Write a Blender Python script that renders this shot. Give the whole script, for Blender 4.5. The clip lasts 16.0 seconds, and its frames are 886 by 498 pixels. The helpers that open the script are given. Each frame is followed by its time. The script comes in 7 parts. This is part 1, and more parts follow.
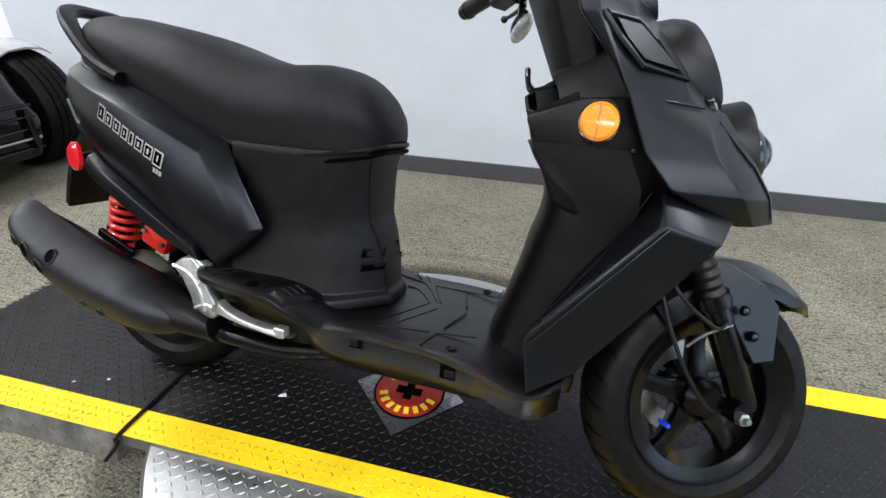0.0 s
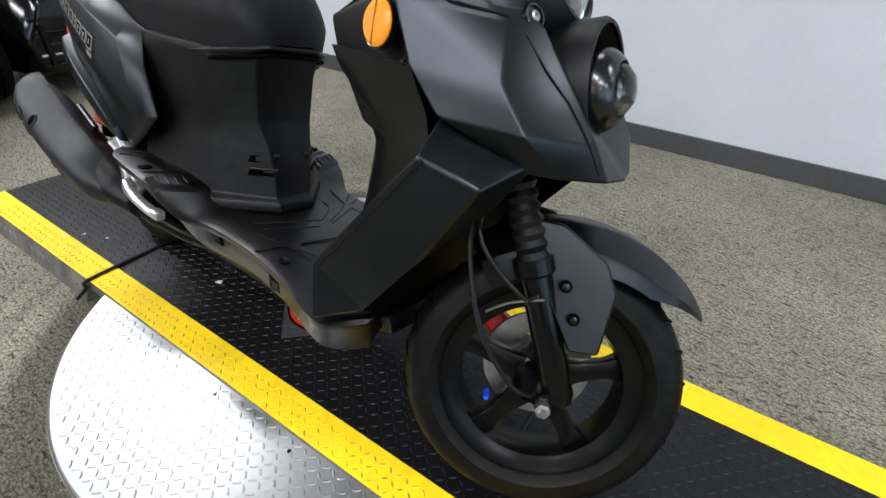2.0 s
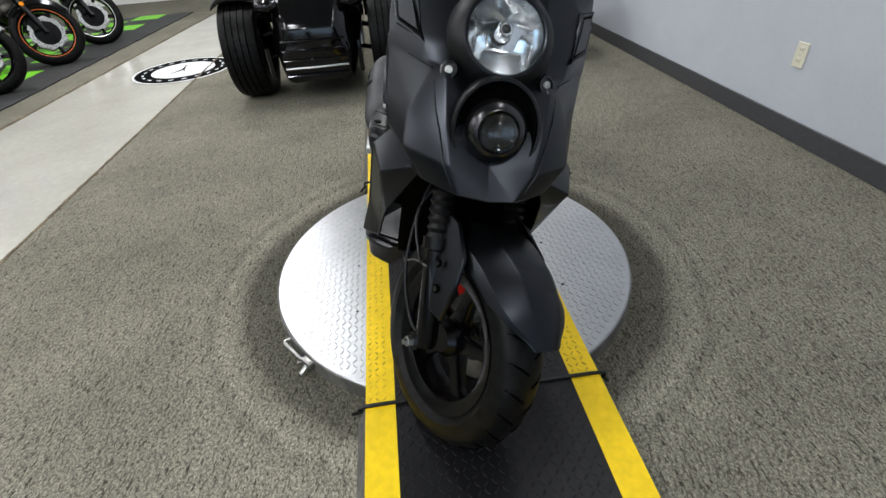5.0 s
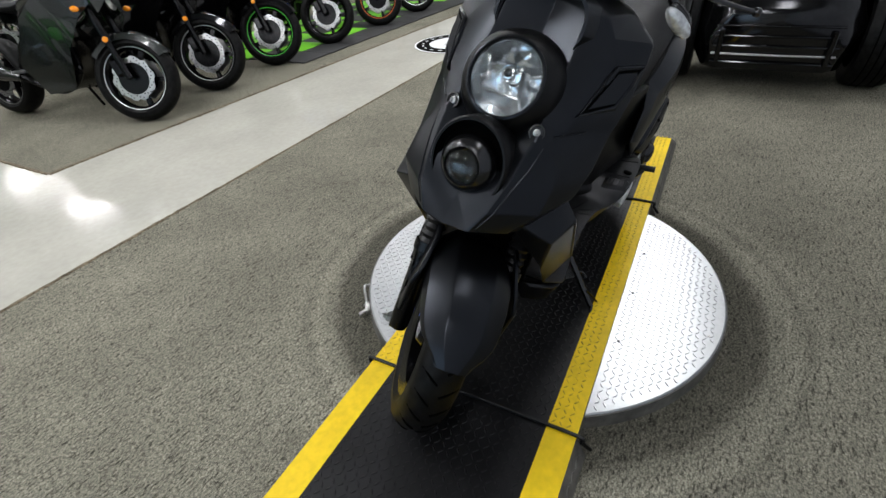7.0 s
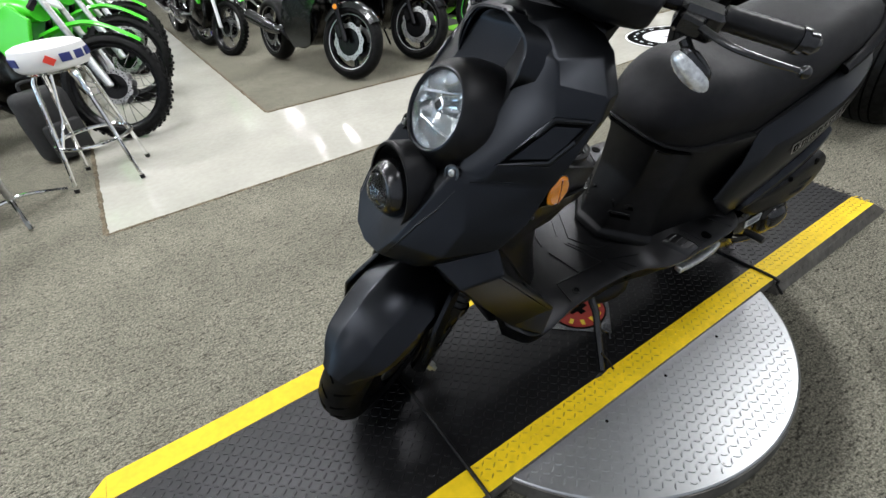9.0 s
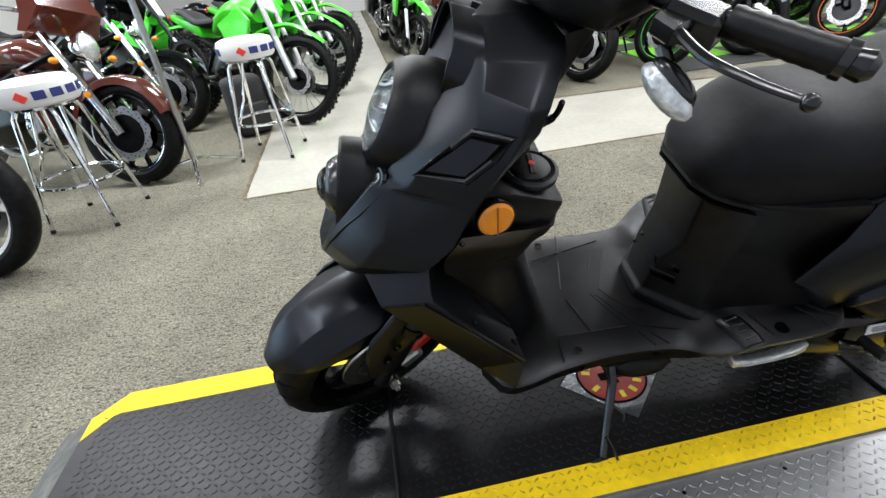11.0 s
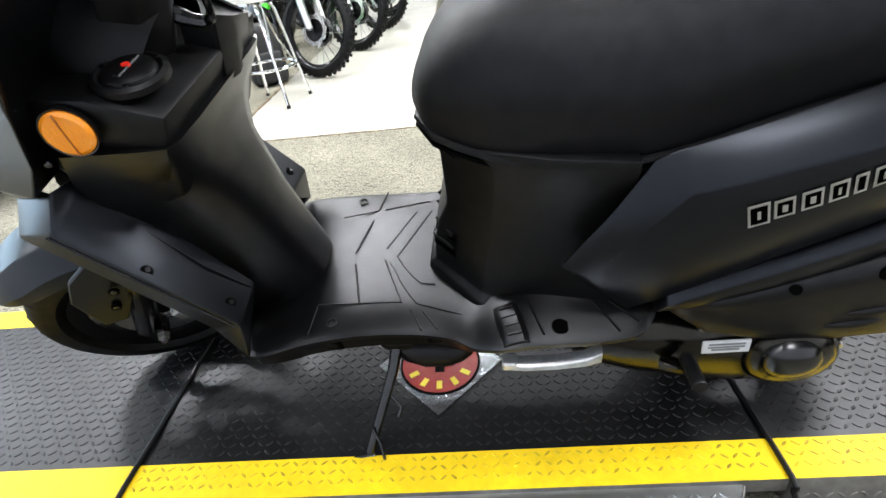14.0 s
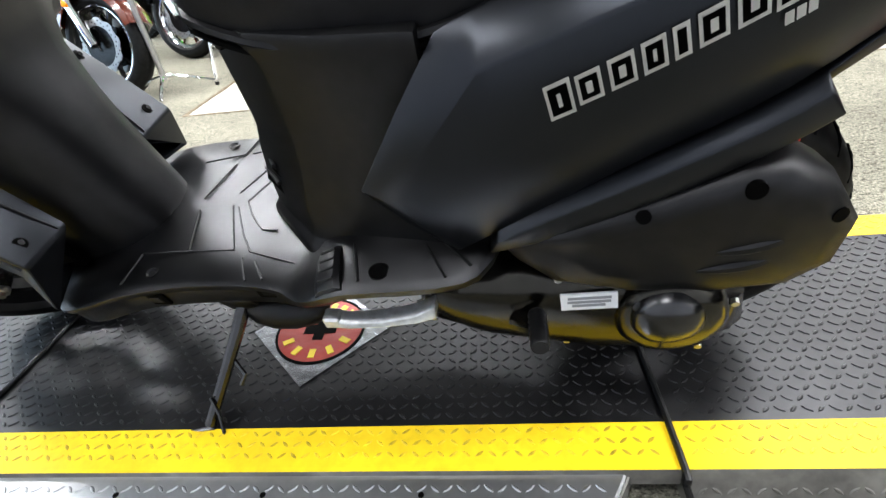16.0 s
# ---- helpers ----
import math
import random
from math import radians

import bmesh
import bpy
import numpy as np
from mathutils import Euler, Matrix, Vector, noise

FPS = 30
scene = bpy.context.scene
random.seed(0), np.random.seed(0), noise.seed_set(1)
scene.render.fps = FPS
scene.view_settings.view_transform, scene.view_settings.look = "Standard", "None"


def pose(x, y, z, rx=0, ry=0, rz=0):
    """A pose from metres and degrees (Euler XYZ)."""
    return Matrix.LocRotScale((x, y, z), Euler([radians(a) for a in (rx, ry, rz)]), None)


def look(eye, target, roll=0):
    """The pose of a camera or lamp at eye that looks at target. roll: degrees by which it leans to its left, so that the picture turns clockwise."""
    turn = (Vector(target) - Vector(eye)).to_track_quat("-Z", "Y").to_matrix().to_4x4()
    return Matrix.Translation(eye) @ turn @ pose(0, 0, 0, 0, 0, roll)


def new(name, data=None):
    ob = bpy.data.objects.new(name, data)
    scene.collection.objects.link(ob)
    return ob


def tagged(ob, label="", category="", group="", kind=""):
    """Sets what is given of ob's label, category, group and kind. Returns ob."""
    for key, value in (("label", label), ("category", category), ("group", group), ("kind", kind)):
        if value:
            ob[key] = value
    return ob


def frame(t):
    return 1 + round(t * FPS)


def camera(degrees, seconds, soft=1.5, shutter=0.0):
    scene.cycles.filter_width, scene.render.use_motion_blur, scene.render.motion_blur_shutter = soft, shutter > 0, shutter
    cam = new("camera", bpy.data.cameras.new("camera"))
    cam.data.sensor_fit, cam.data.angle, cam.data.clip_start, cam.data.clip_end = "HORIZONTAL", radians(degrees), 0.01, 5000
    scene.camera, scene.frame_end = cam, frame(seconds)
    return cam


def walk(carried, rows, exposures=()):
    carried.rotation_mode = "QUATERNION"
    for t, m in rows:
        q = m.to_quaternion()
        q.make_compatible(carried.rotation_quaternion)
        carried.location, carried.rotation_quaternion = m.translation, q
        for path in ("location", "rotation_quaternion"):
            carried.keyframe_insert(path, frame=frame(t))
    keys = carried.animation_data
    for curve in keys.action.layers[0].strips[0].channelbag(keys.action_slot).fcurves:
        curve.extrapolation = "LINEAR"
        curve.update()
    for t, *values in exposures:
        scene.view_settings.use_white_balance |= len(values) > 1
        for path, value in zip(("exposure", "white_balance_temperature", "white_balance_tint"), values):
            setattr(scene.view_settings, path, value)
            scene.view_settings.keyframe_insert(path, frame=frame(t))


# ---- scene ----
cam = camera(87.01, 16.0)
PATH = [
    (0, (0.2770, -0.8581, 0.9818), (-0.0184, 0.4247, 0.2626), 1.66),
    (0.5, (0.4163, -0.8145, 0.9569), (0.0159, 0.4082, 0.1857), 1.67),
    (1, (0.5105, -0.7621, 0.9380), (0.0399, 0.3980, 0.1117), 1.82),
    (1.5, (0.6136, -0.6813, 0.9306), (0.0510, 0.4085, 0.0671), 2.25),
    (2, (0.7623, -0.6133, 0.9374), (0.1136, 0.4140, 0.0578), 2.16),
    (2.5, (0.9434, -0.5917, 0.9641), (0.1809, 0.3534, 0.0835), 2.31),
    (3, (1.0668, -0.5383, 0.9780), (0.1645, 0.2684, 0.0920), 1.10),
    (3.5, (1.1691, -0.4373, 0.9963), (0.1434, 0.1858, 0.0964), -0.83),
    (4, (1.2515, -0.3504, 1.0201), (0.1496, 0.1039, 0.1094), -2.24),
    (4.2, (1.2983, -0.3135, 1.0345), (0.1652, 0.0648, 0.1273), -2.99),
    (6.3, (1.3719, 0.2325, 1.1125), (0.2069, -0.1363, 0.2425), -4.91),
    (6.5, (1.3714, 0.2930, 1.1266), (0.2375, -0.1580, 0.2543), -5.16),
    (7, (1.3194, 0.3871, 1.1343), (0.2695, -0.2324, 0.2602), -5.00),
    (7.5, (1.1958, 0.4745, 1.1625), (0.2524, -0.2871, 0.2793), -5.45),
    (8, (1.0926, 0.5587, 1.1612), (0.2425, -0.3012, 0.2735), -6.01),
    (8.5, (1.0078, 0.6874, 1.1671), (0.2820, -0.2783, 0.2780), -5.92),
    (9, (0.9122, 0.7510, 1.1628), (0.3081, -0.3020, 0.2818), -6.20),
    (9.2, (0.8555, 0.7584, 1.1591), (0.2963, -0.3212, 0.2806), -6.43),
    (11.3, (0.4592, 0.8351, 1.0565), (0.3419, -0.4495, 0.2911), -5.77),
    (11.5, (0.4104, 0.8310, 1.0442), (0.3055, -0.4612, 0.2897), -5.29),
    (12, (0.2949, 0.7942, 1.0134), (0.2259, -0.5006, 0.2593), -4.67),
    (12.5, (0.2142, 0.7466, 0.9797), (0.1834, -0.5387, 0.2069), -4.81),
    (13, (0.1387, 0.7402, 0.9459), (0.1333, -0.5274, 0.1440), -5.07),
    (13.5, (0.0096, 0.7452, 0.9196), (0.0604, -0.5052, 0.0926), -6.13),
    (14, (-0.1042, 0.7560, 0.8870), (0.0029, -0.4865, 0.0536), -7.02),
    (14.5, (-0.1976, 0.7682, 0.8398), (-0.0594, -0.4819, 0.0224), -6.92),
    (15, (-0.2656, 0.7534, 0.7925), (-0.1269, -0.4950, -0.0274), -6.98),
    (15.5, (-0.3148, 0.7105, 0.7315), (-0.1525, -0.5263, -0.1015), -7.71),
    (16, (-0.3661, 0.6805, 0.7147), (-0.2006, -0.5474, -0.1308), -7.72),
]
walk(cam, [(t, look(eye, target, roll)) for t, eye, target, roll in PATH],
     [(0, 0.16), (0.5, 0.2), (1, 0.17), (2, -0.02), (3, -0.14), (4, -0.34), (6.5, -0.65), (8, -0.52), (9, -0.23), (11.5, 0.16), (12.5, 0.37), (13, 0.5), (14, 0.9), (15, 1.02), (16, 1.03)])

# ---- light: a showroom with rows of ceiling tubes ----
world = bpy.data.worlds.new("world")
scene.world = world
world.use_nodes = True
world.node_tree.nodes["Background"].inputs[0].default_value = (0.75, 0.8, 0.9, 1)
world.node_tree.nodes["Background"].inputs[1].default_value = 0.03

ROOM_Z = 3.6


def area_lamp(x, y, z, sx, sy, watts, colour=(0.97, 0.985, 1.0)):
    data = bpy.data.lights.new("tube_light", "AREA")
    data.shape, data.size, data.size_y, data.energy, data.color = "RECTANGLE", sx, sy, watts, colour
    ob = new("tube_light", data)
    ob.matrix_world = pose(x, y, z)
    return ob


LAMPS = [(-5.1, 0.3, 66), (-5.4, -2.0, 66), (-5.1, -4.4, 66), (-5.1, -6.6, 66), (-3.1, 0.45, 66), (-2.9, -1.75, 84), (-2.6, -4.4, 66), (-2.6, -6.8, 66),
         (0.1, 1.1, 26), (1.3, -2.2, 90), (0.1, -4.6, 75), (0.1, -6.8, 66), (2.9, 0.6, 48), (3.3, -2.6, 95), (2.7, -5.6, 90),
         (5.3, 0.9, 28), (5.5, -2.3, 70), (5.3, -5.4, 66),
         (-3.0, -10.9, 70), (-3.1, -13.9, 70), (2.2, -11.5, 70), (5.0, -9.6, 60)]
for lx, ly, watts in LAMPS:
    area_lamp(lx, ly, ROOM_Z - 0.12, 1.2, 0.3, watts)
# added area lamp for daylight in the east wall's unseen, inferred glazed shop front
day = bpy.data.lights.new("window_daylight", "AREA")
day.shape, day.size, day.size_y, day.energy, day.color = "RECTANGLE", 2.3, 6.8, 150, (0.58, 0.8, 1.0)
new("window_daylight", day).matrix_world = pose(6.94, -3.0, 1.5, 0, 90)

# ---- materials ----
def mat(name, colour, rough=0.5, metal=0.0, spec=0.5, grain=0.0, grain_scale=60.0, bump=0.0, bump_scale=200.0, stain=0.0,
        stain_scale=4.0, coat=0.0, rough_var=0.0):
    m = bpy.data.materials.new(name)
    m.use_nodes = True
    nt = m.node_tree
    b = nt.nodes["Principled BSDF"]
    b.inputs["Base Color"].default_value = (*colour, 1)
    b.inputs["Roughness"].default_value = rough
    b.inputs["Metallic"].default_value = metal
    b.inputs["Specular IOR Level"].default_value = spec
    b.inputs["Coat Weight"].default_value = coat
    co = nt.nodes.new("ShaderNodeTexCoord").outputs["Object"]

    def tex(scale, detail=4.0):
        n = nt.nodes.new("ShaderNodeTexNoise")
        n.inputs["Scale"].default_value, n.inputs["Detail"].default_value = scale, detail
        nt.links.new(co, n.inputs["Vector"])
        return n.outputs["Fac"]

    def scaled(fac, lo, hi):
        n = nt.nodes.new("ShaderNodeMapRange")
        n.inputs[1].default_value, n.inputs[2].default_value = 0.3, 0.7
        n.inputs[3].default_value, n.inputs[4].default_value = lo, hi
        nt.links.new(fac, n.inputs[0])
        return n.outputs[0]

    if grain or stain:
        v = None
        for amount, sc in ((grain, grain_scale), (stain, stain_scale)):
            if amount:
                f = scaled(tex(sc), 1 - amount, 1 + amount)
                if v is None:
                    v = f
                else:
                    q = nt.nodes.new("ShaderNodeMath")
                    q.operation = "MULTIPLY"
                    nt.links.new(v, q.inputs[0]), nt.links.new(f, q.inputs[1])
                    v = q.outputs[0]
        mix = nt.nodes.new("ShaderNodeVectorMath")
        mix.operation = "SCALE"
        mix.inputs[0].default_value = colour
        nt.links.new(v, mix.inputs["Scale"])
        nt.links.new(mix.outputs[0], b.inputs["Base Color"])
    if rough_var:
        nt.links.new(scaled(tex(stain_scale * 2.3), max(0.02, rough - rough_var), min(1, rough + rough_var)), b.inputs["Roughness"])
    if bump:
        bn = nt.nodes.new("ShaderNodeBump")
        bn.inputs["Strength"].default_value, bn.inputs["Distance"].default_value = bump, 0.002
        nt.links.new(tex(bump_scale, 2.0), bn.inputs["Height"])
        nt.links.new(bn.outputs[0], b.inputs["Normal"])
    return m


def carpet():
    """Mottled loop carpet: flecks of three greys, a fine pile and worn rings round the turntable."""
    m = mat("grey_carpet", (0.17, 0.165, 0.135), 0.95, spec=0.05, bump=1.0, bump_scale=150)
    nt = m.node_tree
    b = nt.nodes["Principled BSDF"]
    co = nt.nodes.new("ShaderNodeTexCoord").outputs["Object"]
    mp = nt.nodes.new("ShaderNodeMapping")
    mp.inputs["Scale"].default_value = (1.0, 1.35, 1.0)
    mp.inputs["Rotation"].default_value = (0, 0, 0.5)
    nt.links.new(co, mp.inputs["Vector"])

    def tex(scale, detail, vec):
        n = nt.nodes.new("ShaderNodeTexNoise")
        n.inputs["Scale"].default_value, n.inputs["Detail"].default_value, n.inputs["Roughness"].default_value = scale, detail, 0.65
        nt.links.new(vec, n.inputs["Vector"])
        return n.outputs["Fac"]

    ramp = nt.nodes.new("ShaderNodeValToRGB")
    for e, (p, c) in zip((ramp.color_ramp.elements[0], ramp.color_ramp.elements[1]), ((0.37, (0.075, 0.071, 0.0565, 1)), (0.6, (0.25, 0.2365, 0.188, 1)))):
        e.position, e.color = p, c
    nt.links.new(tex(105, 8, mp.outputs[0]), ramp.inputs[0])
    mq = nt.nodes.new("ShaderNodeMapping")
    mq.inputs["Scale"].default_value = (1.0, 3.4, 1.0)
    mq.inputs["Rotation"].default_value = (0, 0, 0.7)
    nt.links.new(co, mq.inputs["Vector"])
    fleck = nt.nodes.new("ShaderNodeMapRange")
    fleck.inputs[1].default_value, fleck.inputs[2].default_value, fleck.inputs[3].default_value, fleck.inputs[4].default_value = 0.38, 0.44, 0.38, 1.05
    nt.links.new(tex(30, 5, mq.outputs[0]), fleck.inputs[0])
    fac = None
    for f, lo, hi in ((tex(260, 3, co), 0.42, 1.58), (tex(14, 5, mq.outputs[0]), 0.82, 1.18), (tex(1.7, 4, co), 0.8, 1.2)):
        r = nt.nodes.new("ShaderNodeMapRange")
        r.inputs[1].default_value, r.inputs[2].default_value, r.inputs[3].default_value, r.inputs[4].default_value = 0.3, 0.7, lo, hi
        nt.links.new(f, r.inputs[0])
        if fac is None:
            fac = r.outputs[0]
        else:
            q = nt.nodes.new("ShaderNodeMath")
            q.operation = "MULTIPLY"
            nt.links.new(fac, q.inputs[0]), nt.links.new(r.outputs[0], q.inputs[1])
            fac = q.outputs[0]
    q = nt.nodes.new("ShaderNodeMath")
    q.operation = "MULTIPLY"
    nt.links.new(fac, q.inputs[0]), nt.links.new(fleck.outputs[0], q.inputs[1])
    fac = q.outputs[0]
    # rings worn by the turning platform
    flat = nt.nodes.new("ShaderNodeVectorMath")
    flat.operation = "LENGTH"
    nt.links.new(co, flat.inputs[0])
    wob = nt.nodes.new("ShaderNodeMath")
    wob.operation = "MULTIPLY_ADD"
    nt.links.new(tex(5, 3, co), wob.inputs[0])
    wob.inputs[1].default_value = 0.05
    nt.links.new(flat.outputs["Value"], wob.inputs[2])
    ring = nt.nodes.new("ShaderNodeValToRGB")
    ring.color_ramp.elements[0].position, ring.color_ramp.elements[0].color = 0.62, (0.75, 0.75, 0.75, 1)
    ring.color_ramp.elements[1].position, ring.color_ramp.elements[1].color = 1.0, (1, 1, 1, 1)
    for p, v in ((0.665, 0.45), (0.745, 0.5), (0.785, 1.0), (0.835, 1.24), (0.87, 0.9), (0.905, 1.14)):
        e = ring.color_ramp.elements.new(p)
        e.color = (v, v, v, 1)
    nt.links.new(wob.outputs[0], ring.inputs[0])
    s1 = nt.nodes.new("ShaderNodeVectorMath")
    s1.operation = "SCALE"
    nt.links.new(ramp.outputs[0], s1.inputs[0]), nt.links.new(fac, s1.inputs["Scale"])
    s2 = nt.nodes.new("ShaderNodeVectorMath")
    s2.operation = "MULTIPLY"
    nt.links.new(s1.outputs[0], s2.inputs[0]), nt.links.new(ring.outputs[0], s2.inputs[1])
    nt.links.new(s2.outputs[0], b.inputs["Base Color"])
    return m


M_CARPET = carpet()
M_WHITE_FLOOR = mat("polished_concrete", (0.45, 0.435, 0.385), 0.14, grain=0.05, grain_scale=30, stain=0.07, stain_scale=2.5, rough_var=0.06)
M_WALL = mat("blue_grey_wall", (0.5, 0.52, 0.57), 0.7, grain=0.02, bump=0.1, bump_scale=90, stain=0.03)
M_WHITE_WALL = mat("white_wall", (0.75, 0.75, 0.74), 0.7, grain=0.02, bump=0.1, bump_scale=90)
M_BASE = mat("dark_vinyl_base", (0.055, 0.055, 0.06), 0.45, grain=0.1)
M_TRIM = mat("frayed_carpet_edge", (0.14, 0.115, 0.08), 0.9, spec=0.1, grain=0.5, grain_scale=90, stain=0.4, stain_scale=8)
M_DECK_SIDE = mat("grey_painted_tread_plate", (0.12, 0.115, 0.105), 0.5, metal=0.3, grain=0.3, grain_scale=40, stain=0.4, stain_scale=9)
M_ALU = mat("bare_aluminium_tread_plate", (0.46, 0.47, 0.485), 0.335, metal=1.0, grain=0.06, grain_scale=60, stain=0.06, stain_scale=5)
M_YELLOW = mat("yellow_safety_tape", (0.82, 0.565, 0.01), 0.5, spec=0.25, grain=0.08, grain_scale=50, stain=0.12, stain_scale=7)
M_CEIL = mat("ceiling_grey", (0.32, 0.32, 0.32), 0.9, grain=0.03)
M_CAST = mat("cast_aluminium", (0.58, 0.59, 0.6), 0.36, metal=0.9, grain=0.15, grain_scale=90, bump=0.15, bump_scale=300, stain=0.2, stain_scale=20)
M_CHROME = mat("chrome", (0.82, 0.83, 0.84), 0.08, metal=1.0)
M_STEEL = mat("zinc_steel", (0.42, 0.42, 0.41), 0.32, metal=1.0, grain=0.15)
M_RED = mat("red_lacquer", (0.55, 0.02, 0.012), 0.3, spec=0.5, coat=0.4)
M_RED_LENS = mat("red_lens", (0.6, 0.012, 0.02), 0.15, coat=0.5)
M_AMBER = mat("amber_reflector", (0.85, 0.27, 0.005), 0.18, coat=0.6, bump=0.5, bump_scale=260)
M_BLUE = mat("blue_plastic_cap", (0.01, 0.06, 0.7), 0.35)
M_LABEL = mat("white_label", (0.72, 0.73, 0.75), 0.5)
M_INK = mat("grey_print", (0.22, 0.23, 0.25), 0.6)
M_SILVER = mat("silver_badge_edge", (0.72, 0.71, 0.68), 0.3, metal=0.6)
M_YELLOW_INK = mat("yellow_print", (0.8, 0.58, 0.02), 0.5)


def satin(name, colour, gloss, rough, bump=0.0, bump_scale=900.0, var=0.12, var_scale=40.0, scuff=0.0):
    """A dull black moulding or paint: a dark body under a broad sheen that grows towards grazing angles. gloss: reflectance seen straight on."""
    m = bpy.data.materials.new(name)
    m.use_nodes = True
    nt = m.node_tree
    b = nt.nodes["Principled BSDF"]
    co = nt.nodes.new("ShaderNodeTexCoord").outputs["Object"]

    def tex(scale, lo, hi, detail=4.0):
        n, r = nt.nodes.new("ShaderNodeTexNoise"), nt.nodes.new("ShaderNodeMapRange")
        n.inputs["Scale"].default_value, n.inputs["Detail"].default_value = scale, detail
        nt.links.new(co, n.inputs["Vector"])
        r.inputs[1].default_value, r.inputs[2].default_value, r.inputs[3].default_value, r.inputs[4].default_value = 0.3, 0.7, lo, hi
        nt.links.new(n.outputs["Fac"], r.inputs[0])
        return r.outputs[0], n.outputs["Fac"]

    b.inputs["Base Color"].default_value = (*colour, 1)
    top = max(gloss)
    b.inputs["IOR"].default_value = (1 + math.sqrt(top)) / (1 - math.sqrt(top))
    b.inputs["Specular Tint"].default_value = (*[g / top for g in gloss], 1)
    nt.links.new(tex(var_scale, 0.5 * (1 - var), 0.5 * (1 + var))[0], b.inputs["Specular IOR Level"])
    nt.links.new(tex(7.0, rough - 0.03 - scuff, rough + 0.03)[0], b.inputs["Roughness"])
    if bump:
        bn = nt.nodes.new("ShaderNodeBump")
        bn.inputs["Strength"].default_value, bn.inputs["Distance"].default_value = bump, 0.002
        nt.links.new(tex(bump_scale, 0, 1, 2.0)[1], bn.inputs["Height"])
        nt.links.new(bn.outputs[0], b.inputs["Normal"])
    return m


M_PAINT = satin("matte_black_paint", (0.0009, 0.001, 0.0012), (0.0235, 0.0253, 0.0295), 0.32, 0.03, 900, 0.05, 15)
M_PLASTIC = satin("black_moulded_plastic", (0.0009, 0.0009, 0.001), (0.021, 0.021, 0.022), 0.43, 0.12, 1100)
M_FLOOR = satin("scuffed_floor_plastic", (0.001, 0.001, 0.0011), (0.032, 0.032, 0.034), 0.35, 0.12, 1100, 0.15, 18, 0.04)
M_VINYL = satin("black_seat_vinyl", (0.001, 0.001, 0.0011), (0.021, 0.021, 0.023), 0.56, 0.2, 1400)
M_RIM = satin("black_cast_rim", (0.001, 0.001, 0.0011), (0.018, 0.018, 0.019), 0.24)
M_DECK = satin("black_painted_tread_plate", (0.003, 0.003, 0.0033), (0.026, 0.026, 0.0275), 0.4, 0.0, 1.0, 0.12, 30.0)
M_TYRE = satin("tyre_rubber", (0.002, 0.002, 0.0021), (0.012, 0.012, 0.012), 0.5, 0.1, 500, 0.3)
M_RUBBER = satin("black_rubber", (0.0018, 0.0018, 0.002), (0.026, 0.026, 0.027), 0.42, 0.1, 400)
M_CASE = satin("black_crankcase_lacquer", (0.0012, 0.0011, 0.001), (0.03, 0.0285, 0.025), 0.2)
# near-black for badges and print, and for shade in recesses, slots and holes
M_BLACK_AND_SHADE = satin("black_parts_and_recess_shade", (0.0006, 0.0006, 0.0006), (0.002, 0.002, 0.002), 0.6)
M_SHIELD = satin("grey_black_heat_shield", (0.003, 0.0031, 0.0035), (0.036, 0.037, 0.04), 0.48, 0.2, 800)
M_GLOSS = satin("gloss_black_plastic", (0.0025, 0.0025, 0.0028), (0.05, 0.05, 0.052), 0.22)


def glass(name, colour=(0.95, 0.97, 0.98), rough=0.02, ior=1.45):
    m = mat(name, colour, rough)
    b = m.node_tree.nodes["Principled BSDF"]
    b.inputs["Transmission Weight"].default_value = 1.0
    b.inputs["IOR"].default_value = ior
    return m


M_GLASS = glass("clear_lens", ior=1.3)
M_LENS = glass("thick_lens", (0.8, 0.84, 0.88), 0.01, 1.5)
M_AMBER_DARK = mat("amber_seam", (0.35, 0.09, 0.002), 0.3)
M_REFLECTOR = mat("mirror_reflector", (0.94, 0.96, 0.98), 0.15, metal=1.0, bump=0.25, bump_scale=38)
import random

# ---- building helpers ----
def link(name, bm, material, parent=None, label="", smooth=None, mats=None):
    me = bpy.data.meshes.new(name)
    bmesh.ops.recalc_face_normals(bm, faces=bm.faces)
    bm.to_mesh(me)
    bm.free()
    for m in (mats or [material]):
        me.materials.append(m)
    if smooth is not None:
        me.polygons.foreach_set("use_smooth", [True] * len(me.polygons))
        me.set_sharp_from_angle(angle=radians(smooth))
    ob = new(name, me)
    if parent is not None:
        ob.parent = parent
    if label:
        ob["label"] = label
    return ob


def part(name, bm, material, parent, label="", smooth=35):
    return link(name, bm, material, parent, label, smooth)


def thing(name, label, category, m=None, group="", kind=""):
    ob = new(name)
    ob.empty_display_size = 0.1
    if m is not None:
        ob.matrix_world = m
    return tagged(ob, label, category, group, kind)


def box(x0, x1, y0, y1, z0, z1, bevel=0.0, bm=None, seg=1):
    own = bmesh.new()
    bmesh.ops.create_cube(own, size=1)
    for v in own.verts:
        v.co = Vector(((x0 + x1) / 2 + v.co.x * (x1 - x0), (y0 + y1) / 2 + v.co.y * (y1 - y0), (z0 + z1) / 2 + v.co.z * (z1 - z0)))
    if bevel:
        bmesh.ops.bevel(own, geom=own.edges[:], offset=bevel, segments=seg, affect="EDGES", profile=0.5)
    return joined(bm, own)


def joined(bm, own, m=None):
    """Moves own by m and adds it to bm, where one is given."""
    if m is not None:
        own.transform(m)
    if bm is None:
        return own
    me = bpy.data.meshes.new("tmp")
    own.to_mesh(me)
    own.free()
    bm.from_mesh(me)
    bpy.data.meshes.remove(me)
    return bm


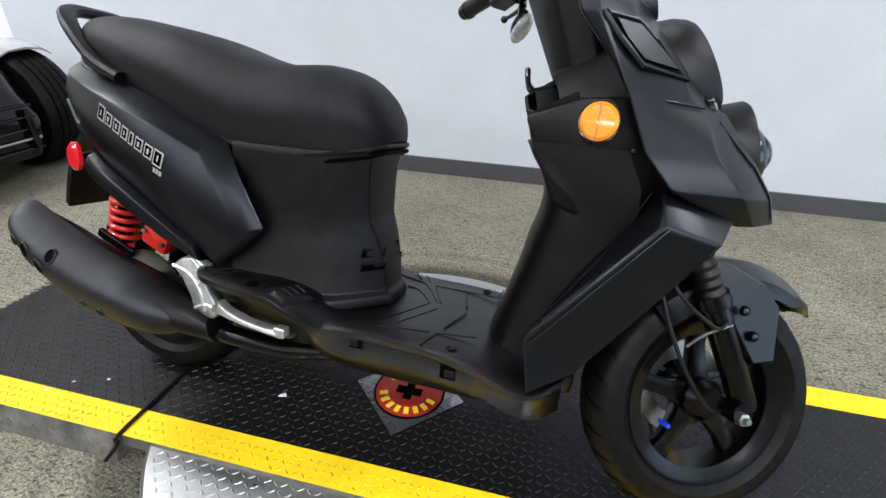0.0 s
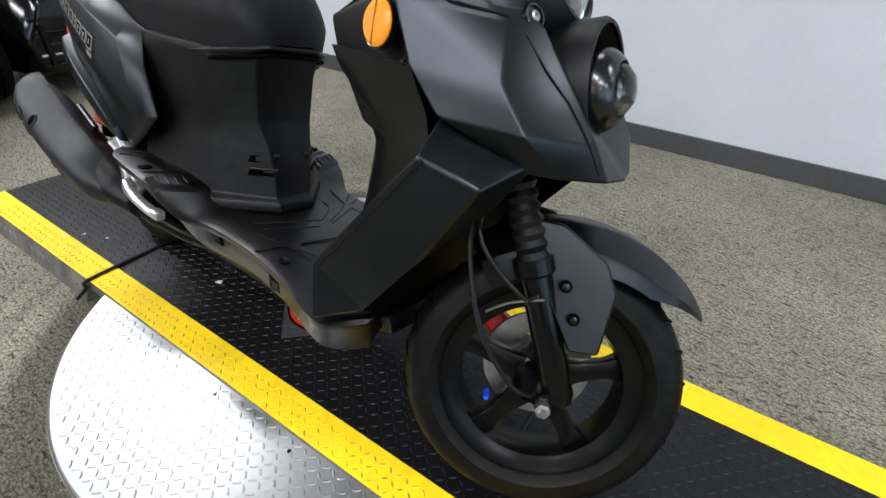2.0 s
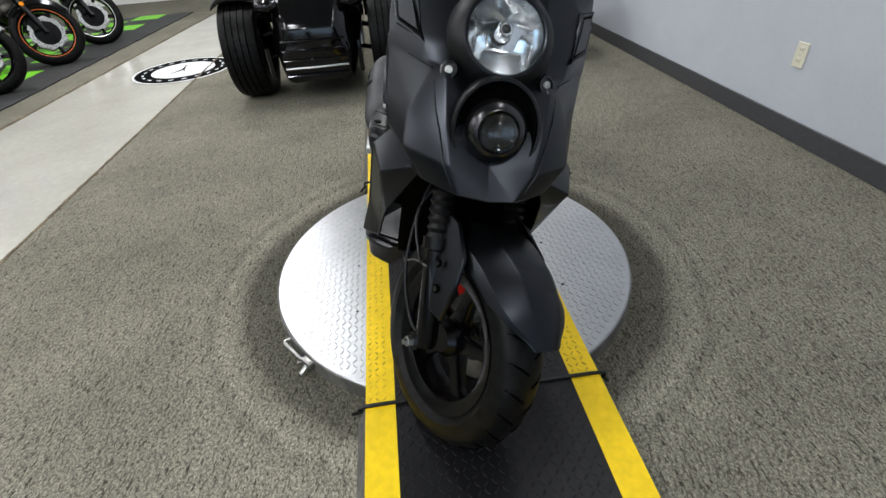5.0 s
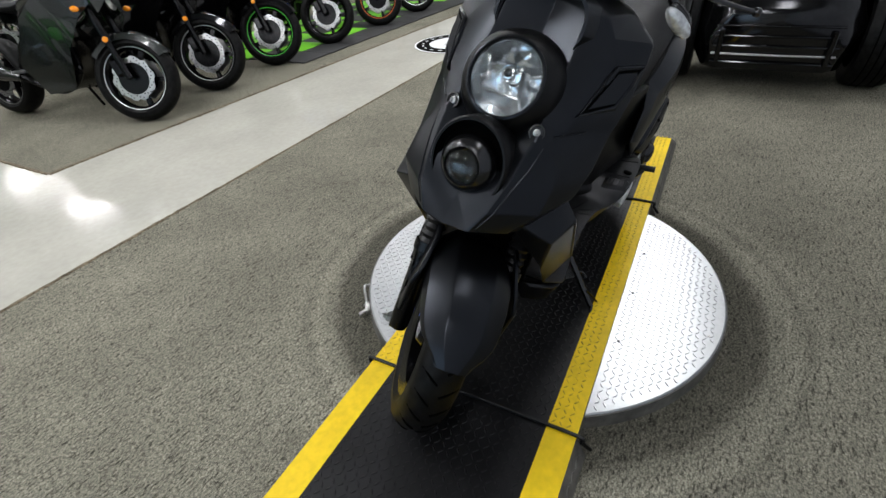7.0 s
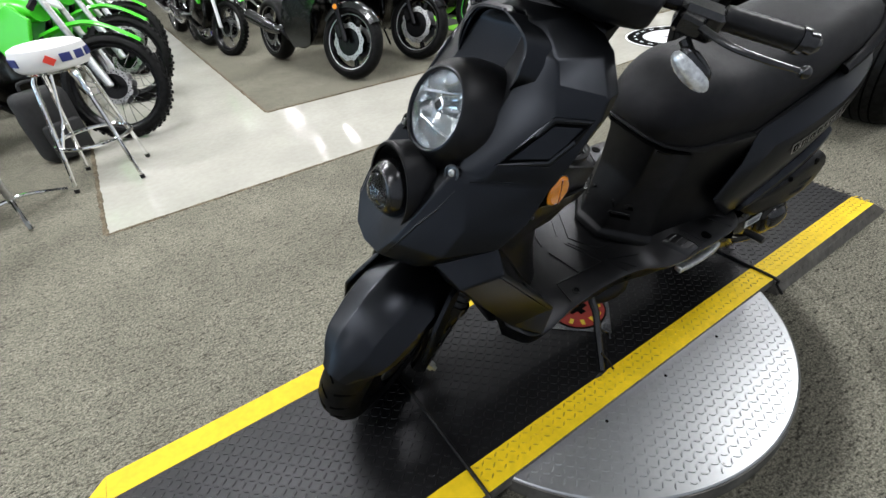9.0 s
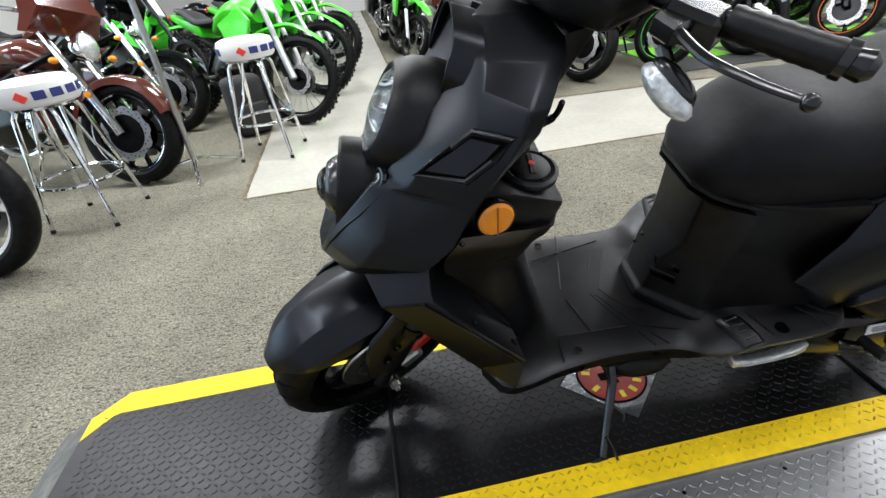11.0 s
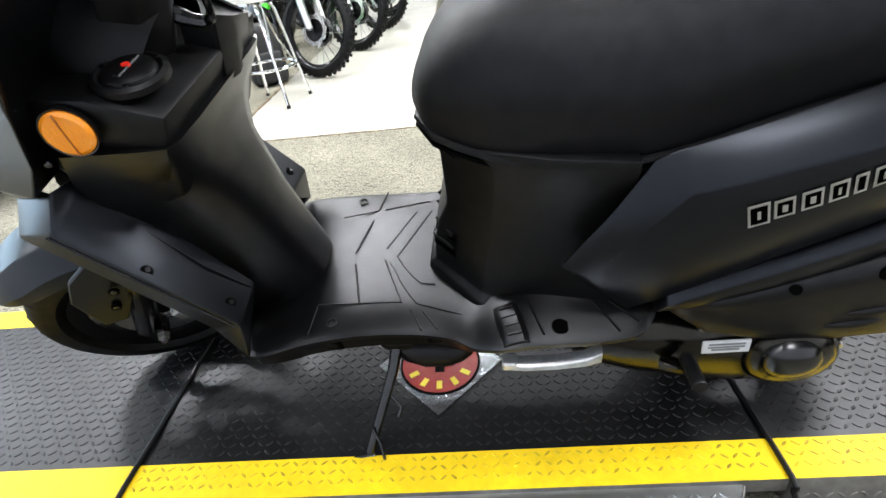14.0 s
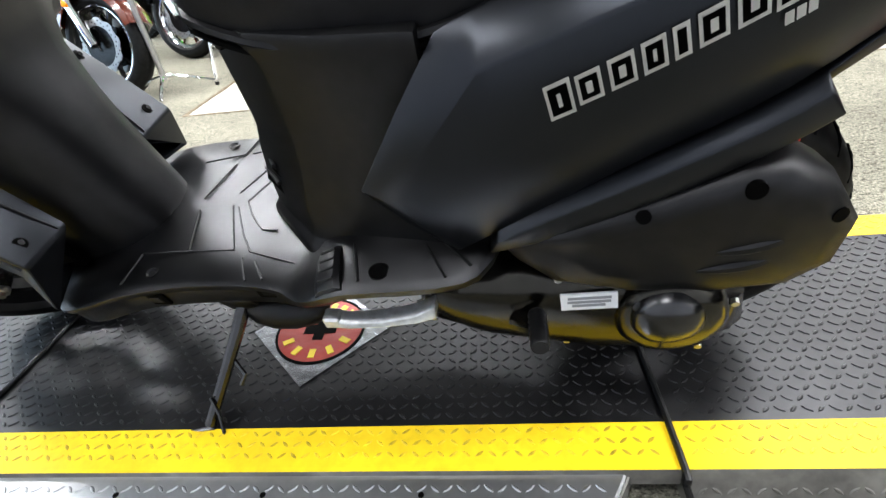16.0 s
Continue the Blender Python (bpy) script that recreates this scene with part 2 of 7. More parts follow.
def prism(points, z0, z1, bevel=0.0, bm=None, seg=1, m=None):
    """An upright prism over a plan outline."""
    own = bmesh.new()
    lo = [own.verts.new((x, y, z0)) for x, y in points]
    hi = [own.verts.new((x, y, z1)) for x, y in points]
    own.faces.new(lo[::-1]), own.faces.new(hi)
    n = len(points)
    for i in range(n):
        own.faces.new((lo[i], lo[(i + 1) % n], hi[(i + 1) % n], hi[i]))
    if bevel:
        bmesh.ops.bevel(own, geom=own.edges[:], offset=bevel, segments=seg, affect="EDGES", profile=0.5)
    return joined(bm, own, m)


def setting(name, bm, material, label, category, smooth=None):
    return tagged(link(name, bm, material, None, "", smooth), label, category, kind="structure")


def skin_open(rings):
    own = bmesh.new()
    vs = [[own.verts.new(p) for p in r] for r in rings]
    for a, b in zip(vs, vs[1:]):
        for i in range(len(a) - 1):
            own.faces.new((a[i], a[i + 1], b[i + 1], b[i]))
    return own


# ---- the room ----
def build_room():
    X0, X1, Y0, YW = -9.0, 7.0, -15.5, 1.84
    setting("floor", box(X0 - 0.2, X1 + 0.2, Y0 - 0.2, YW + 0.2, -0.2, -0.004), M_WHITE_FLOOR, "pale polished concrete showroom floor", "floor")
    # carpets lie on the pale floor
    setting("carpet_main", prism([(X0, -1.83), (1.345, -1.83), (1.38, -3.3), (1.42, Y0), (X1, Y0), (X1, YW), (X0, YW)], -0.003, 0.0), M_CARPET,
            "mottled grey-brown loop carpet with worn traces", "carpet")
    setting("carpet_island", prism([(0.175, -3.06), (X0, -2.55), (X0, Y0), (0.3, Y0)], -0.003, 0.0), M_CARPET,
            "mottled grey-brown carpet under the row of motorcycles", "carpet")
    # frayed edges of the carpets
    def edge(name, a, b, label):
        a, b = Vector((*a, 0)), Vector((*b, 0))
        n = (b - a).cross(Vector((0, 0, 1))).normalized()
        rng, rings, cuts = random.Random(5), [], int((b - a).length / 0.03)
        for i in range(cuts + 1):
            p = a.lerp(b, i / cuts) + n * rng.uniform(-0.002, 0.003)
            w = 0.011 + rng.uniform(-0.003, 0.004)
            rings.append([p + n * w + Vector((0, 0, -0.0035)), p + n * w * 0.5 + Vector((0, 0, 0.0035)), p - n * w * 0.6 + Vector((0, 0, 0.004)), p - n * w + Vector((0, 0, -0.0005))])
        setting(name, skin_open(rings), M_TRIM, label, "carpet trim")

    edge("trim_carpet_main", (-9.0, -1.83), (1.345, -1.83), "frayed tan edge of the carpet")
    edge("trim_carpet_corner", (1.345, -1.83), (1.38, -3.3), "frayed tan edge of the carpet")
    edge("trim_carpet_island", (0.175, -3.06), (-9.0, -2.55), "frayed tan edge of the carpet island")
    edge("trim_carpet_island_side", (0.3, -15.5), (0.175, -3.06), "frayed tan edge of the carpet island")
    setting("wall_north", box(-3.4, X1, YW, YW + 0.15, 0, ROOM_Z), M_WALL, "pale blue-grey painted showroom wall", "wall")
    setting("wall_north_white", box(X0, -3.4, YW, YW + 0.15, 0, ROOM_Z), M_WHITE_WALL, "white painted showroom wall", "wall")
    setting("wall_south", box(X0, X1, Y0 - 0.15, Y0, 0, ROOM_Z), M_WHITE_WALL, "white far showroom wall", "wall")
    setting("wall_west", box(X0 - 0.15, X0, Y0, YW, 0, ROOM_Z), M_WHITE_WALL, "white far showroom wall", "wall")
    # unseen east wall: its glazed shop front is inferred from bluish reflections
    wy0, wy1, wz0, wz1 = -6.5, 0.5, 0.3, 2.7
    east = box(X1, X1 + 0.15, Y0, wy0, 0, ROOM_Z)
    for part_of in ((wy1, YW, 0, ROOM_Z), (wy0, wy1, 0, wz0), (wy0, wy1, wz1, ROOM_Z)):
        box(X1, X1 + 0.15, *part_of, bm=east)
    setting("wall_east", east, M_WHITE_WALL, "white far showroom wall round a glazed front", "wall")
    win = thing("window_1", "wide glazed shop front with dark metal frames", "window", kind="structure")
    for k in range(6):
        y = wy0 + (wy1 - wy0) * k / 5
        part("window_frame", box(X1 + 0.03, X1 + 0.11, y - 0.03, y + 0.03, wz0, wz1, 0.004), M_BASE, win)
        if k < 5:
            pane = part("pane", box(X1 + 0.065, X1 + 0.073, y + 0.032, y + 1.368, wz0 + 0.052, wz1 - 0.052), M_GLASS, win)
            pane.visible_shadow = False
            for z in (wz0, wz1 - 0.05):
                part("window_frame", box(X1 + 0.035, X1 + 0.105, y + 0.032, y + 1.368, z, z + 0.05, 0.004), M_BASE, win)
    setting("ceiling", box(X0 - 0.15, X1 + 0.15, Y0 - 0.15, YW + 0.15, ROOM_Z, ROOM_Z + 0.1), M_CEIL, "grey showroom ceiling", "ceiling")
    setting("baseboard", box(X0, X1, YW - 0.012, YW, 0, 0.1, 0.003), M_BASE, "dark grey vinyl baseboard along the wall", "baseboard")


build_room()

# ---- shape tools ----
def skin(rings, cap=True, bm=None, m=None, soft=0.0, closed=True):
    """A skin over rings of points, all with the same number of points."""
    own = bmesh.new()
    vs = [[own.verts.new(p) for p in r] for r in rings]
    n = len(rings[0])
    for a, b in zip(vs, vs[1:]):
        for i in range(n if closed else n - 1):
            j = (i + 1) % n
            try:
                own.faces.new((a[i], a[j], b[j], b[i]))
            except ValueError:
                pass
    if cap and closed:
        own.faces.new(vs[0][::-1]), own.faces.new(vs[-1])
    bmesh.ops.remove_doubles(own, verts=own.verts[:], dist=1e-5)
    bmesh.ops.recalc_face_normals(own, faces=own.faces)
    if soft:
        sharp = [e for e in own.edges if len(e.link_faces) == 2 and e.calc_face_angle(0) > 0.3]
        bmesh.ops.bevel(own, geom=sharp, offset=soft, segments=2, affect="EDGES", profile=0.5)
    return joined(bm, own, m)


def both(half):
    """A ring from its half at y >= 0, which starts and ends on y = 0 or beside it."""
    return list(half) + [(x, -y, z) for x, y, z in reversed(half) if abs(y) > 1e-6]


def table(rows, x):
    """Smooth values between the rows of a table, whose first column is x and rises."""
    rows = np.array(rows, float)
    i = int(np.clip(np.searchsorted(rows[:, 0], x) - 1, 0, len(rows) - 2))
    p0, p1, p2, p3 = rows[max(i - 1, 0)], rows[i], rows[i + 1], rows[min(i + 2, len(rows) - 1)]
    h = p2[0] - p1[0]
    u = (x - p1[0]) / h
    m1 = (p2 - p0) / max(p2[0] - p0[0], 1e-9) * h
    m2 = (p3 - p1) / max(p3[0] - p1[0], 1e-9) * h
    v = (2 * u**3 - 3 * u**2 + 1) * p1 + (u**3 - 2 * u**2 + u) * m1 + (3 * u**2 - 2 * u**3) * p2 + (u**3 - u**2) * m2
    return v[1:]


def curve(points, n=6):
    """Points along a smooth line through those given."""
    pts = [Vector(p) for p in points]
    out = []
    for i in range(len(pts) - 1):
        a, b, c, d = pts[max(i - 1, 0)], pts[i], pts[i + 1], pts[min(i + 2, len(pts) - 1)]
        for k in range(n):
            u = k / n
            out.append(0.5 * (2 * b + (c - a) * u + (2 * a - 5 * b + 4 * c - d) * u * u + (3 * b - a - 3 * c + d) * u**3))
    return out + [pts[-1]]


def tube(points, r, seg=8, bm=None, m=None, flat=1.0, closed=False):
    """A round bar along points. r: one radius, or one for each point."""
    pts = [Vector(p) for p in points]
    rings, up = [], Vector((0.13, 0.21, 0.97))
    for i, p in enumerate(pts):
        if closed:
            d = (pts[(i + 1) % len(pts)] - pts[i - 1]).normalized()
        else:
            d = (pts[min(i + 1, len(pts) - 1)] - pts[max(i - 1, 0)]).normalized()
        s = d.cross(up)
        if s.length < 0.1:
            s = d.cross(Vector((1, 0, 0)))
        s.normalize()
        u = s.cross(d)
        rr = r[i] if isinstance(r, (list, tuple)) else r
        rings.append([p + s * (rr * math.cos(a)) + u * (rr * flat * math.sin(a)) for a in [2 * math.pi * k / seg for k in range(seg)]])
    if closed:
        rings.append(rings[0])
    return skin(rings, cap=not closed, bm=bm, m=m)


def lathe(profile, m=None, seg=32, bm=None, closed=False):
    """Turns a profile of (radius, height) round the z axis."""
    prof = list(profile) + ([profile[0]] if closed else [])
    own = bmesh.new()
    rows = []
    for r, h in prof:
        if r < 1e-6:
            rows.append([own.verts.new((0, 0, h))] * seg)
        else:
            rows.append([own.verts.new((r * math.cos(2 * math.pi * k / seg), r * math.sin(2 * math.pi * k / seg), h)) for k in range(seg)])
    for a, b in zip(rows, rows[1:]):
        for k in range(seg):
            f = []
            for v in (a[k], a[(k + 1) % seg], b[(k + 1) % seg], b[k]):
                if v not in f:
                    f.append(v)
            if len(f) > 2:
                own.faces.new(f)
    bmesh.ops.remove_doubles(own, verts=own.verts[:], dist=1e-6)
    bmesh.ops.recalc_face_normals(own, faces=own.faces)
    return joined(bm, own, m)


def side_plate(outline, y0, y1, bevel=0.0, bm=None, m=None, seg=1):
    """A plate over an outline in x and z, from y0 to y1."""
    own = bmesh.new()
    a = [own.verts.new((x, y0, z)) for x, z in outline]
    b = [own.verts.new((x, y1, z)) for x, z in outline]
    own.faces.new(a), own.faces.new(b[::-1])
    n = len(outline)
    for i in range(n):
        own.faces.new((a[i], b[i], b[(i + 1) % n], a[(i + 1) % n]))
    bmesh.ops.recalc_face_normals(own, faces=own.faces)
    if bevel:
        bmesh.ops.bevel(own, geom=own.edges[:], offset=bevel, segments=seg, affect="EDGES", profile=0.5)
    return joined(bm, own, m)


def shell(points, faces, thick=0.004, soft=0.0, bm=None, m=None):
    """A faceted shell of some thickness over corner points."""
    own = bmesh.new()
    vs = [own.verts.new(p) for p in points]
    for f in faces:
        own.faces.new([vs[i] for i in f])
    bmesh.ops.recalc_face_normals(own, faces=own.faces)
    if soft:
        sharp = [e for e in own.edges if len(e.link_faces) == 2 and e.calc_face_angle(0) > 0.15]
        bmesh.ops.bevel(own, geom=sharp, offset=soft, segments=3, affect="EDGES", profile=0.5)
    bmesh.ops.solidify(own, geom=own.faces[:], thickness=thick)
    return joined(bm, own, m)


def aim(at, direction, spin=0.0):
    """A pose whose z axis looks along a direction."""
    return Matrix.Translation(at) @ Vector(direction).to_track_quat("Z", "Y").to_matrix().to_4x4() @ pose(0, 0, 0, 0, 0, spin)


def flip(bm):
    """The same shape on the other side of the plane y = 0."""
    out = bm.copy()
    for v in out.verts:
        v.co.y = -v.co.y
    bmesh.ops.reverse_faces(out, faces=out.faces)
    return out


def lump(rx, ry, rz, m=None, bm=None, sub=2):
    own = bmesh.new()
    bmesh.ops.create_icosphere(own, subdivisions=sub, radius=1)
    own.transform(Matrix.Diagonal((rx, ry, rz, 1)))
    return joined(bm, own, m)

# ---- the display platform: a turntable with a three-section deck across it ----
DECK, DISC = 0.06, 0.05


def lugs(spots, z, length=0.0094, width=0.0034, high=0.0014):
    """Low lens-shaped ridges of tread plate with flat tops, one at each (x, y, degrees)."""
    verts, faces = [], []
    ring = ((-1, 0), (-0.55, -0.72), (0, -1), (0.55, -0.72), (1, 0), (0.55, 0.72), (0, 1), (-0.55, 0.72))
    for x, y, deg in spots:
        c, s = math.cos(radians(deg)), math.sin(radians(deg))
        n = len(verts)
        for ku, kv, h in ((1.0, 1.0, -0.0006), (0.72, 0.34, high)):
            for u, v in ring:
                a, b = u * length * ku, v * width * kv
                verts.append((x + a * c - b * s, y + a * s + b * c, z + h))
        faces += [(n + i, n + (i + 1) % 8, n + 8 + (i + 1) % 8, n + 8 + i) for i in range(8)]
        faces.append(tuple(n + 8 + i for i in range(8)))
    return verts, faces


def lug_mesh(name, spots, z, material, parent, high=0.0016):
    v, f = lugs(spots, z, high=high)
    me = bpy.data.meshes.new(name)
    me.from_pydata(v, [], f)
    me.materials.append(material)
    ob = new(name, me)
    ob.parent = parent
    return tagged(ob, kind="stuff")


def lug_grid(x0, x1, y0, y1, step=0.0195):
    out = []
    for i in range(int((x1 - x0) / step)):
        for j in range(int((y1 - y0) / step)):
            out.append((x0 + (i + 0.5) * step, y0 + (j + 0.5) * step, 38 if (i + j) % 2 else -38))
    return out


def sloped(outline, foot, z0, z1):
    own = bmesh.new()
    lo, hi = [own.verts.new((x, y, z0)) for x, y in foot], [own.verts.new((x, y, z1)) for x, y in outline]
    own.faces.new(lo[::-1])
    top = own.faces.new(hi)
    top.material_index = 0
    n = len(lo)
    for i in range(n):
        own.faces.new((lo[i], lo[(i + 1) % n], hi[(i + 1) % n], hi[i])).material_index = 1
    return own


def build_deck():
    deck = thing("display_platform", "low black tread plate platform edged with yellow safety tape", "platform")
    W, I = 0.305, 0.229
    sections = [("rear_section", -1.385, -0.612, True), ("middle_section", -0.608, 0.608, True), ("front_section", 0.612, 1.455, False)]
    for name, x0, x1, taped_lugs in sections:
        if name == "front_section":
            top = [(x0, -W), (1.375, -W), (1.455, -0.225), (1.455, 0.225), (1.375, W), (x0, W)]
            foot = [(x0, -W - 0.028), (1.4, -W - 0.028), (1.56, -0.235), (1.56, 0.235), (1.4, W + 0.028), (x0, W + 0.028)]
        elif name == "rear_section":
            top = [(x0, -W), (x1, -W), (x1, W), (-1.345, W)]
            foot = [(x0 - 0.1, -W - 0.028), (x1, -W - 0.028), (x1, W + 0.028), (-1.44, W + 0.028)]
        else:
            top = [(x0, -W), (x1, -W), (x1, W), (x0, W)]
            foot = [(x0, -W - 0.004), (x1, -W - 0.004), (x1, W + 0.004), (x0, W + 0.004)]
        s = link(name, sloped(top, foot, 0.001 if name != "middle_section" else 0.03, DECK), M_DECK, deck, "black tread plate section with grey flanks", None, [M_DECK, M_DECK_SIDE])
        lug_mesh("tread_pattern", lug_grid(x0 + 0.01, x1 - (0.03 if x1 > 1 else 0.005), -I + 0.001, I - 0.001), DECK, M_DECK, s, 0.0013 if x1 > 1 else 0.0019)
        for k in (-1, 1):
            ya, yb = (-W, -I) if k < 0 else (I, W)
            e = x1 if x1 < 1 else 1.375
            strip = [(x0 if x0 > -1 else (x0 + 0.004 if k < 0 else -1.343), ya), (e, ya), (e, yb), (x0 if x0 > -1 else (x0 + 0.004 if k < 0 else -1.343), yb)]
            t = link("yellow_tape", prism(strip, DECK - 0.0005, DECK + 0.0009), M_YELLOW, s, "scuffed yellow safety tape")
            if taped_lugs:
                lug_mesh("taped_tread", [(x, y, d) for x, y, d in lug_grid(x0 + 0.02, x1 - 0.005, ya + 0.001, yb)], DECK + 0.0006, M_YELLOW_WORN, t)
            if x1 > 1:
                link("yellow_tape", prism([(1.376, k * W), (1.376, k * I), (1.394, k * I - k * 0.008), (1.454, k * 0.15), (1.454, k * 0.225)][::k], DECK - 0.0005, DECK + 0.0009), M_YELLOW, s)
        # lugs on the flanks
        if name != "middle_section":
            for k in (-1, 1):
                v, f = lugs([(x, 0, a) for x, _, a in lug_grid(x0 + 0.02, min(x1, 1.37), -0.013, 0.0135)], 0)
                me = bpy.data.meshes.new("flank_tread")
                me.from_pydata(v, [], f)
                me.transform(Matrix.Translation((0, k * (W + 0.0145), 0.03)) @ pose(0, 0, 0, -k * 65))
                me.materials.append(M_DECK_SIDE)
                ob = new("flank_tread", me)
                ob.parent = s
                tagged(ob, kind="stuff")
    # turntable
    tt = thing("turntable", "round bare aluminium tread plate turntable under the platform", "turntable")
    d = part("disc_plate", lathe([(0, DISC), (0.611, DISC), (0.615, DISC - 0.003), (0.615, 0.012), (0.6, 0.006), (0, 0.006)], None, 128), M_ALU, tt, "shiny tread plate disc")
    part("skirt", lathe([(0.616, DISC - 0.004), (0.619, DISC - 0.005), (0.622, 0.001), (0.61, 0.001)], None, 128), M_DECK_SIDE, tt)
    spots = [(x, y, a) for x, y, a in lug_grid(-0.62, 0.62, -0.62, 0.62) if math.hypot(x, y) < 0.598 and abs(y) > W + 0.008]
    lug_mesh("tread_pattern", spots, DISC, M_ALU, d, 0.0019)
    for k in range(16):
        a = 2 * math.pi * (k + 0.5) / 16
        if abs(0.583 * math.sin(a)) > W + 0.02:
            part("countersunk_screw", lathe([(0.0045, 0.0), (0.0045, 0.0012), (0.003, 0.0012), (0.002, 0.0004), (0, 0.0004)], pose(0.583 * math.cos(a), 0.583 * math.sin(a), DISC), 12), M_STEEL, tt)
    for x in (-0.24, 0.0, 0.24):
        for k in (-1, 1):
            part("countersunk_screw", lathe([(0.0045, 0.0), (0.0045, 0.0012), (0.003, 0.0012), (0.002, 0.0004), (0, 0.0004)], pose(x, k * 0.335, DISC), 12), M_BLACK_AND_SHADE, tt)
    # locking lever at the rim
    lv = part("locking_lever", tube(curve([(0.29, -0.585, 0.03), (0.31, -0.6, 0.034), (0.36, -0.56, 0.03), (0.41, -0.515, 0.024)], 4), [0.009] + [0.0065] * 12, 10), M_STEEL, tt, "zinc locking lever with a wing clamp")
    part("clamp_block", joined(None, box(-0.03, 0.03, -0.016, 0.016, -0.012, 0.014, 0.006, seg=2), pose(0.425, -0.495, 0.03, 0, 0, 42)), M_STEEL, lv)
    part("clamp_wing", skin([[(0.43, -0.51, 0.03), (0.44, -0.5, 0.03), (0.44, -0.5, 0.022), (0.43, -0.51, 0.022)], [(0.452, -0.535, 0.016), (0.466, -0.522, 0.016), (0.466, -0.522, 0.008), (0.452, -0.535, 0.008)]], soft=0.002), M_STEEL, lv)
    part("clamp_wing", skin([[(0.40, -0.525, 0.02), (0.41, -0.515, 0.02), (0.41, -0.515, 0.012), (0.40, -0.525, 0.012)], [(0.385, -0.545, 0.01), (0.40, -0.552, 0.01), (0.40, -0.552, 0.004), (0.385, -0.545, 0.004)]], soft=0.002), M_STEEL, lv)
    tight = Matrix.Translation((-0.018, 0.024, 0)) @ Matrix.Translation((0.41, -0.515, 0)) @ Matrix.Diagonal((0.78, 0.78, 0.9, 1)) @ Matrix.Translation((-0.41, 0.515, 0))
    for ob in [lv] + [o for o in scene.objects if o.parent is lv]:
        ob.data.transform(tight)
    # black cords over the joints
    for x in (-0.61, 0.61):
        z = DECK + 0.004
        pts = [(x - 0.02, -0.345, 0.012), (x, -0.318, 0.045), (x, -0.308, z), (x + 0.001, -0.15, z), (x, 0.0, z), (x - 0.001, 0.15, z), (x, 0.308, z), (x, 0.318, 0.045), (x - 0.012, 0.34, 0.01)]
        c = thing("tie_cord", "thin black cord lying across the joint of the platform", "cord")
        part("cord", tube(curve(pts, 4), 0.0052, 8), M_RUBBER, c)
    # round printed sticker on a square plate in the middle
    st = thing("floor_sticker", "square foil plate with a red round print and yellow marks", "sticker")
    part("foil_plate", joined(None, box(-0.103, 0.103, -0.103, 0.103, 0, 0.0008), pose(0, 0, DECK + 0.0015, 0, 0, 45)), M_FOIL, st, "crinkled silver foil plate")
    part("red_disc", lathe([(0, 0.0014), (0.088, 0.0014), (0.088, 0)], pose(0, 0, DECK + 0.002), 48), M_RED_PRINT, st, "red round print")
    part("rim_ring", lathe([(0.088, 0.0), (0.088, 0.0019), (0.093, 0.0019), (0.093, 0.0)], pose(0, 0, DECK + 0.002), 48), M_BLACK_AND_SHADE, st)
    part("centre_mark", joined(None, box(-0.034, 0.034, -0.013, 0.013, 0.0014, 0.0022), pose(0, 0, DECK + 0.002)), M_BLACK_AND_SHADE, st)
    part("centre_mark", joined(None, box(-0.011, 0.011, -0.03, 0.03, 0.0014, 0.0024), pose(0, 0, DECK + 0.002)), M_BLACK_AND_SHADE, st)
    for k in range(13):
        a = radians(30 + 120 * k / 4 if k < 5 else 200 + 140 * (k - 5) / 7)
        part("yellow_mark", joined(None, box(-0.0062, 0.0062, -0.011, 0.011, 0.0015, 0.0026), pose(0.067 * math.cos(a), 0.067 * math.sin(a), DECK + 0.002) @ pose(0, 0, 0, 0, 0, math.degrees(a) - 90)), M_YELLOW_INK, st)
    # paper scraps
    for x, y, r in ((-0.31, -0.1, 20), (-0.86, -0.2, 50), (-0.78, -0.17, 10), (-0.9, -0.24, 70)):
        p = thing("paper_scrap", "tiny white scrap of paper on the deck", "scrap", pose(x, y, DECK + 0.003, 0, 0, r))
        k = 1.0 if x > -0.5 else 0.45
        part("scrap", prism([(-0.012 * k, -0.004 * k), (0.011 * k, -0.006 * k), (0.007 * k, 0.007 * k), (-0.006 * k, 0.004 * k)], 0, 0.0012), M_LABEL, p)


M_YELLOW_WORN = mat("worn_yellow_tape", (0.58, 0.39, 0.006), 0.5, grain=0.45, grain_scale=70, stain=0.35, stain_scale=9)
M_FOIL = mat("crinkled_foil", (0.3, 0.31, 0.33), 0.25, metal=0.9, bump=0.8, bump_scale=60, stain=0.2, stain_scale=30)
M_RED_PRINT = mat("red_print", (0.34, 0.02, 0.012), 0.3, bump=0.5, bump_scale=50, stain=0.15, stain_scale=20)
build_deck()

from mathutils.bvhtree import BVHTree

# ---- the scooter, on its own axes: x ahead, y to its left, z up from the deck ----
SCOOTER = pose(0, -0.0898, DECK, 0, 0, -4.1) @ pose(0, 0, 0, -13.3)
HUB = Vector((0.622, 0, 0.236))
AXIS_AT, AXIS = Vector((0.585, 0, 0.236)), Vector((-math.sin(radians(26)), 0, math.cos(radians(26))))
STEER = Matrix.Translation(AXIS_AT) @ Matrix.Rotation(radians(28), 4, AXIS) @ Matrix.Translation(-AXIS_AT)


